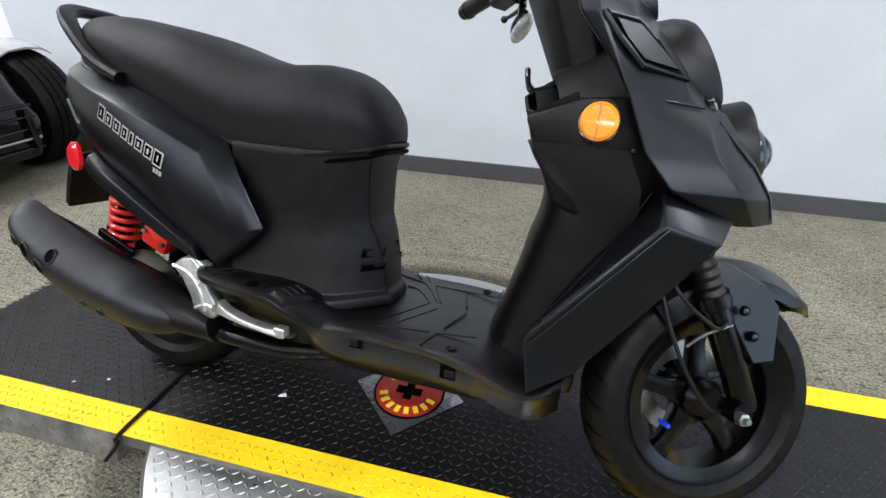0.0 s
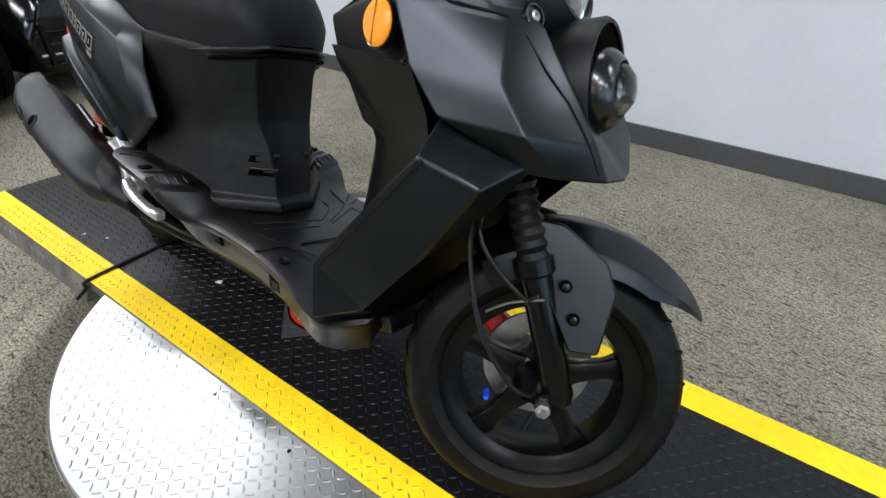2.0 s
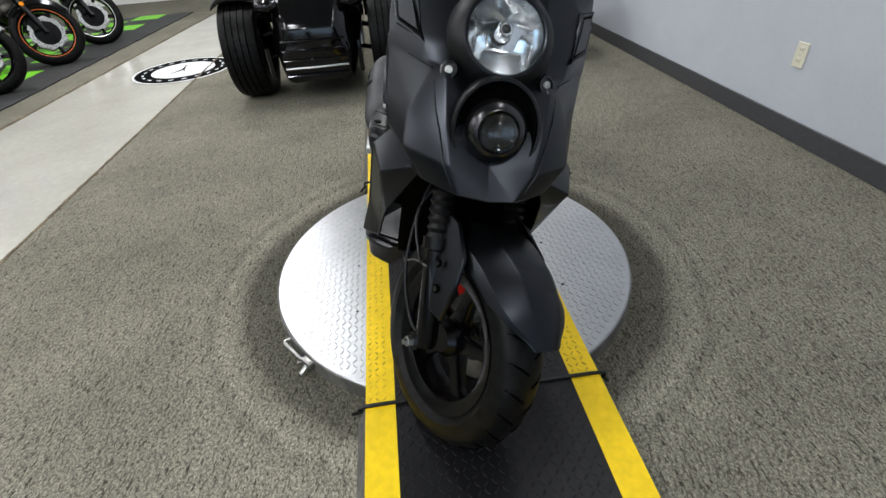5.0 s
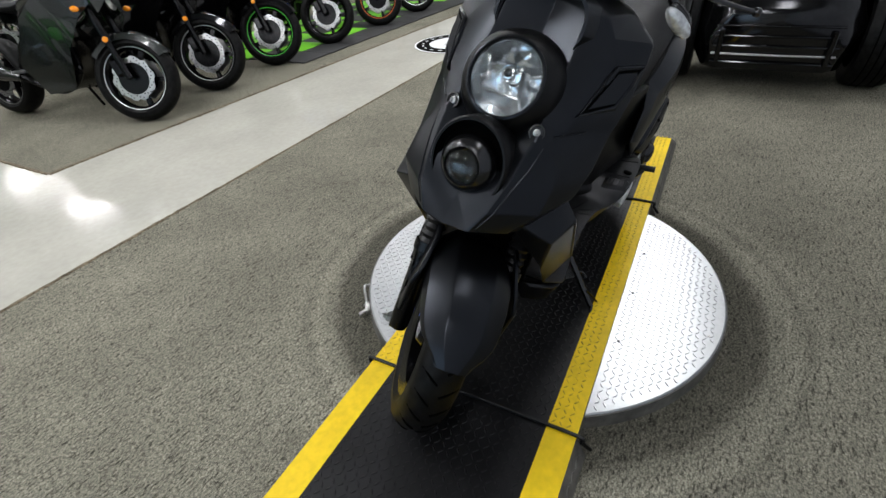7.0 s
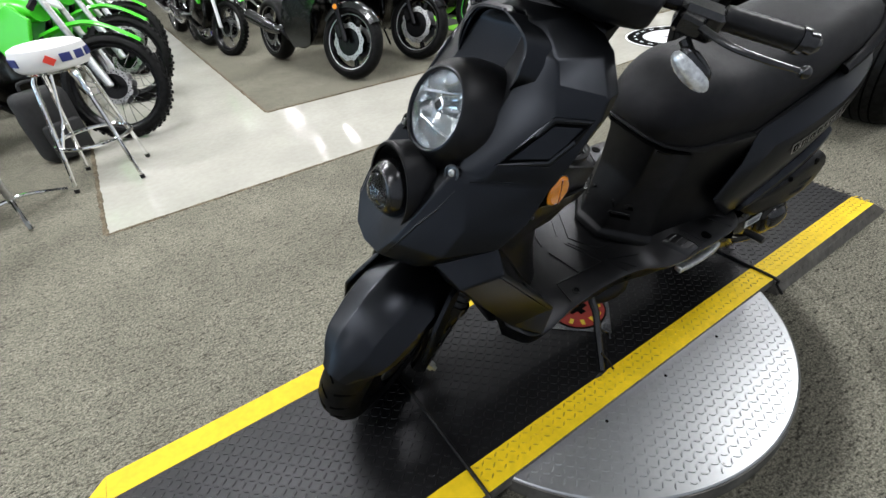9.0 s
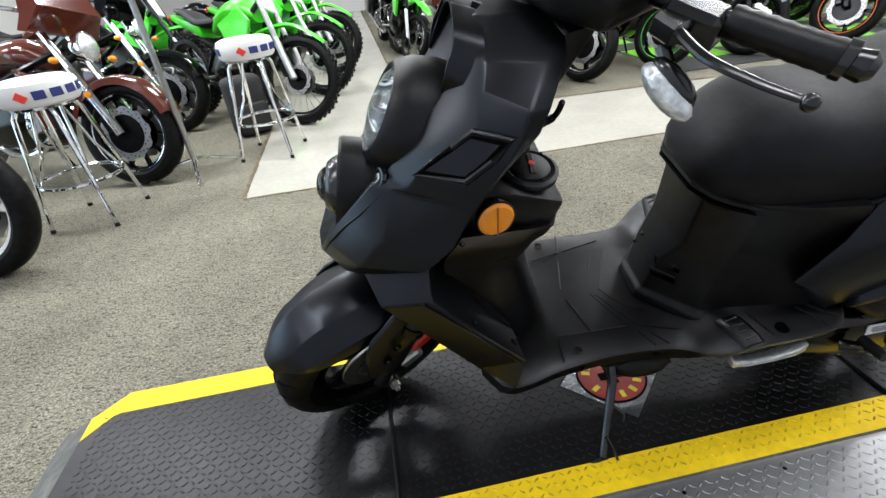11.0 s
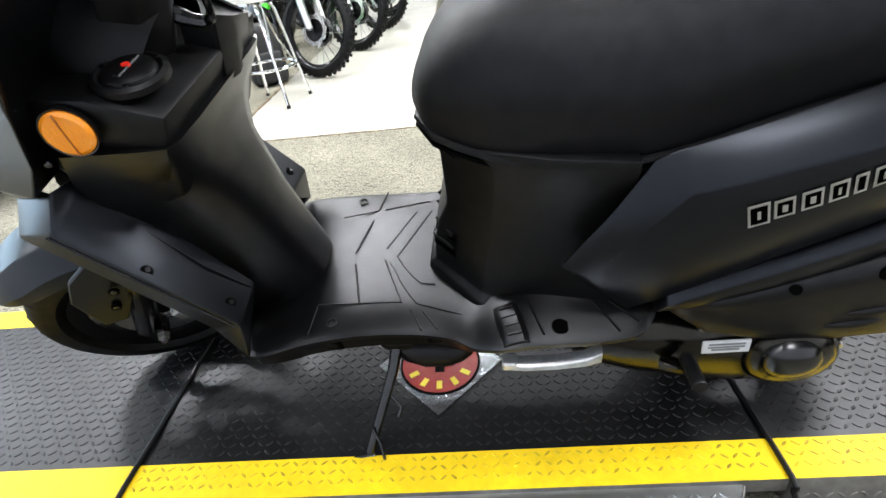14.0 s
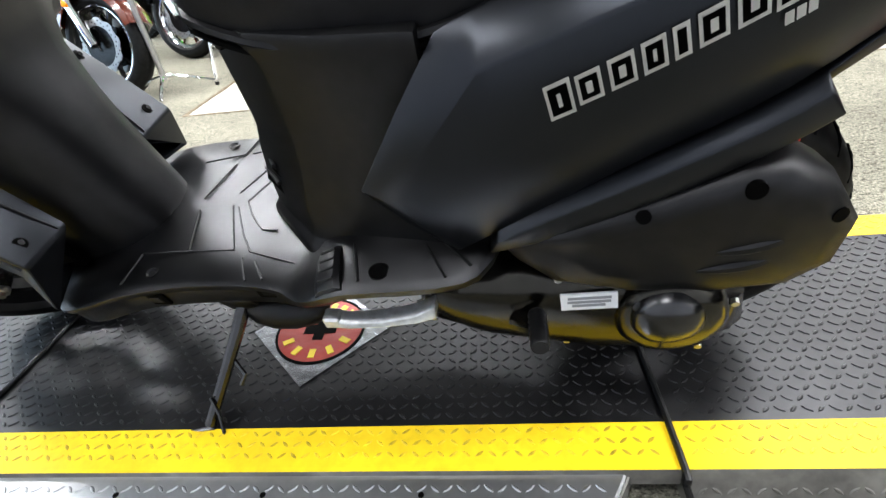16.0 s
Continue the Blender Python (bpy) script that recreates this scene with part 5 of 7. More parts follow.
def build_drive(sc):
    wheel(sc, Vector((-0.645, 0, 0.24)), 0.24, 0.163, 0.064, Matrix.Identity(4), 5, "rear_wheel")
    # exhaust silencer with a holed heat shield
    ax = [(-0.80, -0.222, 0.395, 0.026, 0.035), (-0.785, -0.222, 0.388, 0.046, 0.055), (-0.73, -0.215, 0.35, 0.06, 0.07), (-0.62, -0.21, 0.308, 0.064, 0.066), (-0.5, -0.203, 0.284, 0.058, 0.054), (-0.42, -0.197, 0.266, 0.048, 0.044), (-0.36, -0.19, 0.245, 0.03, 0.032)]
    rings = []
    for x, y, z, a, b in ax:
        rings.append([(x - 0.3 * b * math.sin(t), y + a * math.cos(t), z + b * math.sin(t)) for t in [2 * math.pi * k / 24 for k in range(24)]])
    muf = part("silencer", skin(rings), M_PLASTIC, sc, "matte black exhaust silencer with a holed heat shield", 50)
    part("end_cap", lathe([(0.02, 0.012), (0.026, 0.01), (0.028, 0), (0.018, 0), (0.018, 0.01)], aim((-0.801, -0.225, 0.388), (-0.92, 0, 0.38)), 20, closed=True), M_RIM, muf)
    rings = []
    rows = [(0, -0.83, 0.4, 0.032, 0.046), (0.06, -0.82, 0.393, 0.058, 0.066), (0.15, -0.79, 0.378, 0.072, 0.08), (0.3, -0.73, 0.345, 0.078, 0.086), (0.55, -0.6, 0.3, 0.076, 0.076), (0.8, -0.49, 0.278, 0.068, 0.061), (1.0, -0.425, 0.262, 0.035, 0.028)]
    for k in range(22):
        x, z, a, b = table(rows, k / 21)
        arc = [radians(t) for t in np.linspace(92, 262, 17)]
        o = [(x - 0.3 * b * math.sin(t), -0.21 + a * math.cos(t) * (1 + 0.08 * math.sin(3 * t)), z + b * math.sin(t)) for t in arc]
        i = [(x - 0.3 * b * math.sin(t), -0.21 + (a - 0.006) * math.cos(t), z + (b - 0.006) * math.sin(t)) for t in reversed(arc)]
        rings.append(o + i)
    shape = skin(rings)
    tree = BVHTree.FromBMesh(shape)
    sh = part("heat_shield", shape, M_SHIELD, muf, "ribbed dark grey heat shield with slots", 32)
    # slots as near-black discs, their shade put into the colour
    for x, z, wide in ((-0.79, 0.388, 0.009), (-0.755, 0.372, 0.0125), (-0.722, 0.342, 0.0125), (-0.692, 0.368, 0.0125), (-0.772, 0.342, 0.011), (-0.585, 0.262, 0.0095), (-0.63, 0.272, 0.008)):
        hit, n, _, _ = tree.ray_cast(Vector((x, -0.6, z)), Vector((0, 1, 0)))
        if hit is not None:
            m = aim(hit, n)
            part("shield_slot", lathe([(wide, -0.003), (wide, 0.0018), (0, 0.0018)], m @ Matrix.Diagonal((0.75, 1.2, 1, 1)), 14), M_BLACK_AND_SHADE, sh)
            part("slot_lip", lathe([(wide * 0.98, 0.001), (wide * 1.02, 0.003), (wide * 1.18, 0.002), (wide * 1.25, -0.001)], m @ Matrix.Diagonal((0.75, 1.2, 1, 1)), 14), M_SHIELD, sh)
    part("header_pipe", tube(curve([(-0.36, -0.19, 0.238), (-0.33, -0.17, 0.22), (-0.22, -0.12, 0.19), (-0.08, -0.06, 0.2), (0.02, -0.03, 0.24)], 6), 0.021, 12), M_RIM, muf, "black exhaust pipe")
    part("silencer_bracket", joined(None, box(-0.05, 0.05, -0.006, 0.006, -0.01, 0.01, 0.003), pose(-0.63, -0.185, 0.386, 0, 22)), M_RIM, muf)
    # swing arm and rear shock absorbers
    part("swing_arm", tube([(-0.28, -0.13, 0.3), (-0.45, -0.14, 0.29), (-0.645, -0.12, 0.25)], [0.03, 0.026, 0.035], 10), M_RIM, sc)
    for s in (1, -1):
        a, b = Vector((-0.668, s * 0.11, 0.55)), Vector((-0.70, s * 0.115, 0.32))
        sh = part("shock_absorber", tube([a, b], 0.017, 12), M_RIM, sc, "rear shock absorber with a red spring")
        d = (b - a).normalized()
        e, f = d.cross(Vector((0, 1, 0))).normalized(), Vector((0, 1, 0))
        pts = [a + (b - a) * (0.05 + 0.78 * k / 150) + (e * math.cos(k / 150 * 2 * math.pi * 9) + f * math.sin(k / 150 * 2 * math.pi * 9)) * 0.028 for k in range(151)]
        part("spring", tube(pts, 0.0062, 7), M_RED, sh, "red coil spring")
    cal = part("rear_caliper", joined(None, box(-0.036, 0.036, -0.022, 0.022, -0.028, 0.028, 0.01, seg=2), pose(-0.57, -0.122, 0.396, 0, 24)), M_RED, sc, "red rear brake caliper")
    for dx, dz in ((-0.022, 0.016), (0.02, 0.018), (0.024, -0.012)):
        part("caliper_bolt", lathe([(0, 0.006), (0.006, 0.006), (0.0065, 0), (0, 0)], aim((-0.57 + dx, -0.144, 0.396 + dz), (0, -1, 0)), 8), M_STEEL, cal)
    part("rear_disc", lathe([(0.05, -0.002), (0.105, -0.002), (0.105, 0.002), (0.05, 0.002)], pose(-0.645, -0.1, 0.24, 90), 40, closed=True), M_STEEL, sc)
    # engine block and crankcase on the left
    part("engine_block", skin([both([(x, 0, z1), (x, w, z1), (x, w, z0), (x, 0, z0)]) for x, w, z0, z1 in ((-0.38, 0.13, 0.2, 0.36), (-0.2, 0.12, 0.19, 0.34), (-0.06, 0.07, 0.22, 0.3))], soft=0.015), M_CASE, sc)
    case = [(-0.27, 0.25), (-0.33, 0.215), (-0.48, 0.185), (-0.56, 0.17), (-0.68, 0.175), (-0.715, 0.225), (-0.70, 0.29), (-0.62, 0.335), (-0.46, 0.345), (-0.32, 0.335), (-0.27, 0.3)]
    dome = [[(-0.49 + (x + 0.49) * k, y, 0.262 + (z - 0.262) * k) for x, z in case] for y, k in ((0.1, 1.0), (0.168, 1.0), (0.188, 0.97), (0.204, 0.88), (0.2155, 0.72), (0.2215, 0.5), (0.2235, 0.25))]
    cc = part("crankcase_cover", skin(dome), M_CASE, sc, "black-bronze crankcase cover")
    part("clutch_cover", lathe([(0.075, -0.04), (0.0745, -0.012), (0.07, 0.004), (0.06, 0.013), (0.045, 0.018), (0, 0.021)], aim((-0.6, 0.225, 0.283), (0, 1, 0)) @ Matrix.Diagonal((0.92, 0.92, 1, 1)), 36), M_CASE, cc)
    part("clutch_cap", lathe([(0.043, -0.006), (0.042, 0.004), (0.037, 0.013), (0.026, 0.0195), (0.012, 0.0225), (0, 0.023)], aim((-0.59, 0.237, 0.303), (0, 1, 0)), 32), M_GLOSS, cc)
    part("gear_cover", lathe([(0.042, -0.04), (0.04, -0.012), (0.033, 0.0), (0.02, 0.007), (0, 0.0095)], aim((-0.37, 0.205, 0.28), (0, 1, 0)), 28), M_CASE, cc)
    for x, z in case[::2]:
        part("case_bolt", lathe([(0, 0.007), (0.005, 0.007), (0.006, 0), (0, 0)], aim((-0.49 + (x + 0.49) * 0.9, 0.2, 0.262 + (z - 0.262) * 0.9), (0, 1, 0)), 8), M_STEEL, cc)
    lab = part("case_label", joined(None, box(-0.034, 0.034, -0.0015, 0.0015, -0.0135, 0.0135), pose(-0.5, 0.2205, 0.314, 9, 6)), M_LABEL, cc, "white printed label")
    for k in range(3):
        part("label_bar", joined(None, box(-0.026, 0.026 - 0.012 * (k == 2), -0.0006, 0.0006, -0.002, 0.002), pose(-0.5 + 0.006 * (k == 2), 0.2212 + 0.001 * k, 0.321 - 0.0065 * k, 9, 6)), M_INK, lab)
    kick = part("kick_starter", tube([(-0.41, 0.23, 0.285), (-0.43, 0.245, 0.295), (-0.436, 0.258, 0.31)], [0.014, 0.012, 0.01], 10), M_CASE, sc, "kick starter with a rubber pedal")
    g = [Vector((-0.436, 0.24, 0.315)).lerp(Vector((-0.438, 0.295, 0.326)), k / 12) for k in range(13)]
    part("kick_pedal", tube(g, [0.0105 + 0.0015 * (k % 2) for k in range(13)], 12), M_RUBBER, kick, "ribbed rubber pedal")
    # air filter housing
    air = [(-0.388, 0.408), (-0.405, 0.382), (-0.45, 0.352), (-0.54, 0.332), (-0.64, 0.331), (-0.715, 0.346), (-0.747, 0.385), (-0.745, 0.44), (-0.71, 0.486), (-0.66, 0.514), (-0.62, 0.509), (-0.55, 0.48), (-0.45, 0.436)]
    cen = Vector((-0.575, 0, 0.42))
    rings = []
    for y, k in ((0.11, 0.86), (0.16, 0.97), (0.19, 1.0), (0.21, 0.985), (0.222, 0.93), (0.228, 0.82), (0.231, 0.6)):
        rings.append([(cen.x + (x - cen.x) * k, y - 0.02 * max(0, (x + 0.45) / 0.1) * (y > 0.2), cen.z + (z - cen.z) * k) for x, z in air])
    shape = skin(rings)
    tree = BVHTree.FromBMesh(shape)
    ab = part("air_filter_housing", shape, M_PLASTIC, sc, "ribbed black air filter housing", 40)
    # bolt holes as near-black discs on the skin, coloured like their shade
    for x, z, r in ((-0.447, 0.434, 0.006), (-0.538, 0.464, 0.0075), (-0.629, 0.495, 0.0095), (-0.714, 0.457, 0.008)):
        hit, n, _, _ = tree.ray_cast(Vector((x, 0.5, z)), Vector((0, -1, 0)))
        part("bolt_hole", lathe([(0, 0.0012), (r, 0.0012), (r * 1.02, -0.006), (0, -0.006)], aim(hit, n), 20), M_BLACK_AND_SHADE, ab)
    for dz, x0, x1 in ((-0.005, -0.61, -0.70), (-0.035, -0.60, -0.70)):
        part("air_box_rib", tube(curve([(x0, 0.225, 0.412 + dz), ((x0 + x1) / 2, 0.228, 0.427 + dz), (x1, 0.217, 0.442 + dz)], 5), [0.002 + 0.006 * math.sin(math.pi * k / 10) for k in range(11)], 8), M_PLASTIC, ab)
    part("air_box_rib", tube([(-0.50, 0.219, 0.355), (-0.56, 0.222, 0.352), (-0.62, 0.222, 0.354), (-0.69, 0.212, 0.368)], [0.002, 0.006, 0.006, 0.002], 8), M_PLASTIC, ab)
    # folding passenger pegs and their cast brackets
    for s in (1, -1):
        pg = part("passenger_peg", skin([[(x, s * (0.222 + dy), z + h), (x, s * (0.242 + dy), z + h - 0.003), (x, s * (0.245 + dy), z - h), (x, s * (0.222 + dy), z - h)] for x, dy, z, h in ((-0.31, 0.002, 0.323, 0.012), (-0.285, 0.008, 0.316, 0.008), (-0.24, 0.01, 0.307, 0.0055), (-0.19, 0.01, 0.302, 0.0055), (-0.16, 0.006, 0.301, 0.008))], soft=0.002), M_CAST, sc, "folded cast aluminium passenger peg")
        part("peg_tip", joined(None, box(-0.012, 0.012, -0.011, 0.011, -0.01, 0.01, 0.003), pose(-0.166, s * 0.24, 0.301)), M_CAST, pg)
    br = [(-0.455, 0.372), (-0.43, 0.393), (-0.395, 0.4), (-0.355, 0.38), (-0.372, 0.345), (-0.352, 0.312), (-0.33, 0.292), (-0.358, 0.268), (-0.405, 0.276), (-0.412, 0.31), (-0.43, 0.345)]
    bk = part("peg_bracket", side_plate(br, -0.208, -0.184, 0.007, seg=2), M_CAST, sc, "cast aluminium bracket")
    for ln in ([(-0.45, 0.374), (-0.41, 0.362), (-0.385, 0.33), (-0.375, 0.285)], [(-0.40, 0.396), (-0.378, 0.37), (-0.385, 0.34)], [(-0.408, 0.282), (-0.37, 0.3), (-0.338, 0.294)]):
        part("cast_web", tube([(p.x, -0.208, p.y) for p in curve([(x, z, 0) for x, z in ln], 4)], 0.0045, 8), M_CAST, bk)
    part("pivot_bolt", lathe([(0, 0.008), (0.008, 0.007), (0.009, 0), (0, 0)], aim((-0.345, -0.206, 0.298), (0, -1, 0)), 14), M_STEEL, bk)
    part("cast_cover", side_plate([(-0.30, 0.30), (-0.22, 0.295), (-0.16, 0.27), (-0.2, 0.235), (-0.28, 0.225), (-0.32, 0.255)], -0.16, -0.12, 0.012, seg=2), M_CASE, sc)
    # side stand
    foot = Vector((0.112, 0.322, 0.071))
    leg = part("side_stand", tube([(0.05, 0.13, 0.215), (0.06, 0.19, 0.18), foot + Vector((-0.002, -0.01, 0.008))], [0.014, 0.011, 0.009], 10), M_GLOSS, sc, "black side stand resting on the deck")
    part("stand_foot", tube([foot + Vector((-0.012, -0.006, 0.002)), foot + Vector((0.03, 0.006, 0.002))], 0.009, 8, flat=0.5), M_GLOSS, leg)
    part("stand_mount", joined(None, box(-0.035, 0.03, -0.045, 0.03, -0.025, 0.025, 0.01, seg=2), pose(0.05, 0.135, 0.225, -20)), M_PLASTIC, leg)
    part("stand_loop", tube([foot + Vector(p) for p in ((-0.012, -0.04, 0.05), (-0.026, -0.02, 0.028), (-0.034, 0.004, 0.004))], 0.0034, 6), M_GLOSS, leg)
    part("stand_bulge", lump(0.08, 0.036, 0.034, pose(-0.02, 0.148, 0.188)), M_PLASTIC, sc)
    part("stand_tang", tube([(0.075, 0.22, 0.15), (0.045, 0.245, 0.135), (0.05, 0.26, 0.125)], 0.004, 6), M_GLOSS, leg)


M_SIGNAL = mat("clear_signal_lens", (0.66, 0.68, 0.7), 0.22, metal=0.6, coat=0.5, bump=0.7, bump_scale=150, grain=0.3, grain_scale=90)


def build_scooter():
    sc = thing("scooter", "matte black step-through scooter leaning on its side stand on the platform", "scooter", SCOOTER)
    build_seat(sc)
    build_rear_body(sc)
    build_floor(sc)
    build_front(sc)
    build_steering(sc)
    build_drive(sc)


build_scooter()

# ---- the other vehicles ----
def spoked_wheel(parent, name, at, r, width, style, colours, turn=Matrix.Identity(4), disc=True, stripe=None):
    tyre_m, rim_m, disc_m = colours
    m = turn @ Matrix.Translation(at) @ pose(0, 0, 0, 90)
    rim = r * (0.73 if style != "wire" else 0.8)
    w = part(name, lathe([(rim, -width * 0.36), (rim + 0.006, -width * 0.38), (rim - 0.012, -width * 0.2), (rim - 0.016, 0), (rim - 0.012, width * 0.2), (rim + 0.006, width * 0.38), (rim, width * 0.36), (rim - 0.02, width * 0.2), (rim - 0.022, 0), (rim - 0.02, -width * 0.2)], m, 40, closed=True), rim_m, parent)
    part("tyre", lathe(tyre_profile(r, rim, width / 2), m, 48, closed=True), tyre_m, w)
    if style == "wire":
        b = bmesh.new()
        for k in range(72):
            a = 2 * math.pi * k / 24 + (0.35 if k % 2 else -0.35)
            q = 2 * math.pi * k / 24
            s = 1 if k % 4 < 2 else -1
            tube([(0.03 * math.cos(a), 0.03 * math.sin(a), s * 0.03), (rim * math.cos(q), rim * math.sin(q), 0)], 0.002, 4, b)
        b.transform(m)
        part("wire_lacing", b, M_CHROME, w)
        g = bmesh.new()
        for k in range(40):
            for s in (-1, 0, 1):
                a = 2 * math.pi * (k + 0.5 * (s == 0)) / 40
                joined(g, box(-0.008, 0.008, -0.011, 0.011, -0.009, 0.009), pose(0, 0, s * width * 0.3, 0, 0, math.degrees(a)) @ pose(r - 0.002, 0, 0))
        g.transform(m)
        part("knobbly_tread", g, tyre_m, w)
    else:
        n = 5 if style == "cast" else 10
        for k in range(n):
            a = 2 * math.pi * k / n
            d, t = Vector((math.cos(a), math.sin(a), 0)), Vector((-math.sin(a), math.cos(a), 0))
            wd = 0.016 if style == "cast" else 0.009
            part("spoke", skin([[d * q + t * wd * f + Vector((0, 0, h)), d * q + t * wd * f - Vector((0, 0, h)), d * q - t * wd * f - Vector((0, 0, h)), d * q - t * wd * f + Vector((0, 0, h))] for q, f, h in ((0.03, 1.3, 0.022), (rim * 0.6, 0.8, 0.013), (rim - 0.01, 1.2, 0.016))], m=m), rim_m, w)
    if stripe is not None:
        for s in (-1, 1):
            part("rim_stripe", lathe([(rim - 0.004, s * width * 0.385), (rim + 0.002, s * width * 0.395), (rim + 0.002, s * width * 0.37), (rim - 0.004, s * width * 0.37)], m, 40, closed=True), stripe, w)
    part("hub", lathe([(0, -0.05), (0.03, -0.05), (0.035, -0.02), (0.035, 0.02), (0.03, 0.05), (0, 0.05)], m, 20), rim_m, w)
    if disc:
        for s in (-1, 1):
            own = bmesh.new()
            n = 60
            ro = r * 0.5 if style != "wire" else r * 0.33
            rings = [[], [], [], []]
            for k in range(n):
                a = 2 * math.pi * k / n
                q = ro * (1 + 0.035 * (1 if math.sin(a * 10) > 0 else -1))
                for i, (rr, h) in enumerate(((ro * 0.74, 0.002), (q, 0.002), (q, -0.002), (ro * 0.74, -0.002))):
                    rings[i].append((rr * math.cos(a), rr * math.sin(a), h + s * width * 0.48))
            part("brake_disc", skin(rings + [rings[0]], cap=False, m=m), disc_m, w, "silver wave brake disc")
            # drilled holes as near-black dots, dark like the shade in them
            spots, cells = [], []
            for k in range(36):
                a, rr = 2 * math.pi * k / 36, ro * (0.8, 0.865, 0.93)[k % 3]
                n0 = len(spots)
                spots += [m @ Vector((rr * math.cos(a) + 0.0052 * math.cos(q), rr * math.sin(a) + 0.0052 * math.sin(q), s * (width * 0.48 + h))) for h in (0.0026, 0.0015) for q in (0, 1.05, 2.1, 3.14, 4.19, 5.24)]
                cells += [tuple(range(n0, n0 + 6))] + [(n0 + i, n0 + (i + 1) % 6, n0 + 6 + (i + 1) % 6, n0 + 6 + i) for i in range(6)]
            me = bpy.data.meshes.new("disc_hole")
            me.from_pydata(spots, [], cells)
            me.materials.append(M_BLACK_AND_SHADE)
            new("disc_hole", me).parent = w
            part("disc_carrier", lathe([(0.03, s * width * 0.44 - 0.003), (ro * 0.76, s * width * 0.47 - 0.004), (ro * 0.76, s * width * 0.47 + 0.001), (0.03, s * width * 0.44 + 0.003)], m, 12, closed=True), M_RIM, w)
    return w


def motorcycle(name, label, front, heading, kind="sport", body=None, rim=None, r=0.3, steer=22, lean=-9, fork_m=None, fender_m=None, group="", stripe=None):
    """A parked motorcycle; front: where its front tyre stands; heading: degrees of its x axis."""
    body, rim = body or M_GLOSS_PAINT, rim or M_RIM
    fork_m, fender_m = fork_m or M_RIM, fender_m or body
    base = {"sport": 1.38, "naked": 1.4, "dirt": 1.46, "cruiser": 1.6}[kind]
    at = Matrix.Translation((front[0], front[1], 0)) @ pose(0, 0, 0, 0, 0, heading) @ pose(0, 0, 0, lean) @ Matrix.Translation((-base / 2, 0, 0))
    b = thing(name, label, "motorcycle", at, group)
    F, R = Vector((base / 2, 0, r)), Vector((-base / 2, 0, r * 0.99))
    rake = radians({"sport": 24, "naked": 25, "dirt": 27, "cruiser": 30}[kind])
    k = Vector((-math.sin(rake), 0, math.cos(rake)))
    pivot = F - Vector((0.05, 0, 0))
    st = Matrix.Translation(pivot) @ Matrix.Rotation(radians(steer), 4, k) @ Matrix.Translation(-pivot)
    style = "wire" if kind == "dirt" else ("cast" if kind != "cruiser" else "multi")
    fw = {"sport": 0.12, "naked": 0.12, "dirt": 0.09, "cruiser": 0.13}[kind]
    stripe = stripe or (M_CHROME if kind == "cruiser" else None)
    spoked_wheel(b, "front_wheel", F, r, fw, style, (M_TYRE, rim, M_DISC), st, stripe=stripe)
    spoked_wheel(b, "rear_wheel", R, r * 0.97, fw * 1.35, style, (M_TYRE, rim, M_DISC), stripe=stripe)
    top = 0.95 if kind != "dirt" else 1.08
    length = (top - r) / math.cos(rake)
    for s in (-1, 1):
        leg = part("fork_leg", tube([F + Vector((0, s * 0.1, 0)), F + k * 0.3 + Vector((0, s * 0.1, 0)), F + k * 0.31 + Vector((0, s * 0.1, 0)), F + k * length + Vector((0, s * 0.1, 0))], [0.03, 0.03, 0.022, 0.022] if kind != "sport" else [0.024, 0.024, 0.028, 0.028], 12, m=st), fork_m, b)
        part("caliper", joined(None, box(-0.03, 0.03, -0.022, 0.022, -0.055, 0.055, 0.008), st @ Matrix.Translation(F + Vector((-0.09, s * 0.075, 0.07))) @ pose(0, 0, 0, 0, -25)), M_RIM, leg)
        if kind != "dirt":
            part("fork_reflector", lathe([(0, 0.008), (0.018, 0.006), (0.02, 0), (0, 0)], st @ aim(F + k * 0.28 + Vector((0.012, s * 0.135, 0)), (0.2, s, 0)), 16), M_AMBER, leg)
    # front mudguard
    rings = []
    lo, hi, off = {"sport": (35, 150, 0.025), "naked": (40, 145, 0.025), "dirt": (52, 118, 0.2), "cruiser": (22, 160, 0.03)}[kind]
    for i in range(17):
        a = radians(lo + (hi - lo) * i / 16)
        rr = r + off
        wd = fw * (0.62 if kind != "cruiser" else 0.72)
        d = Vector((math.cos(a), 0, math.sin(a)))
        if kind == "dirt":
            p = F + k * 0.42 + Vector((0.42 - 0.62 * i / 16, 0, -0.02 + 0.1 * math.sin(math.pi * i / 16) - 0.05 * (1 - i / 16)))
            wd = 0.03 + 0.05 * math.sin(math.pi * min(1, i / 10))
            rings.append([p + Vector((0, wd, -0.02)), p + Vector((0, wd * 0.5, 0.004)), p + Vector((0, -wd * 0.5, 0.004)), p + Vector((0, -wd, -0.02)), p + Vector((0, -wd * 0.5, -0.004)), p + Vector((0, wd * 0.5, -0.004))])
        else:
            rings.append([F + d * (rr - 0.06) + Vector((0, wd, 0)), F + d * (rr - 0.02) + Vector((0, wd * 0.9, 0)), F + d * rr + Vector((0, wd * 0.4, 0)), F + d * rr - Vector((0, wd * 0.4, 0)), F + d * (rr - 0.02) - Vector((0, wd * 0.9, 0)), F + d * (rr - 0.06) - Vector((0, wd, 0)),
                          F + d * (rr - 0.06) - Vector((0, wd - 0.006, 0)), F + d * (rr - 0.012) - Vector((0, wd * 0.4, 0)), F + d * (rr - 0.012) + Vector((0, wd * 0.4, 0)), F + d * (rr - 0.06) + Vector((0, wd - 0.006, 0))])
    part("front_mudguard", skin(rings, m=st), fender_m, b)
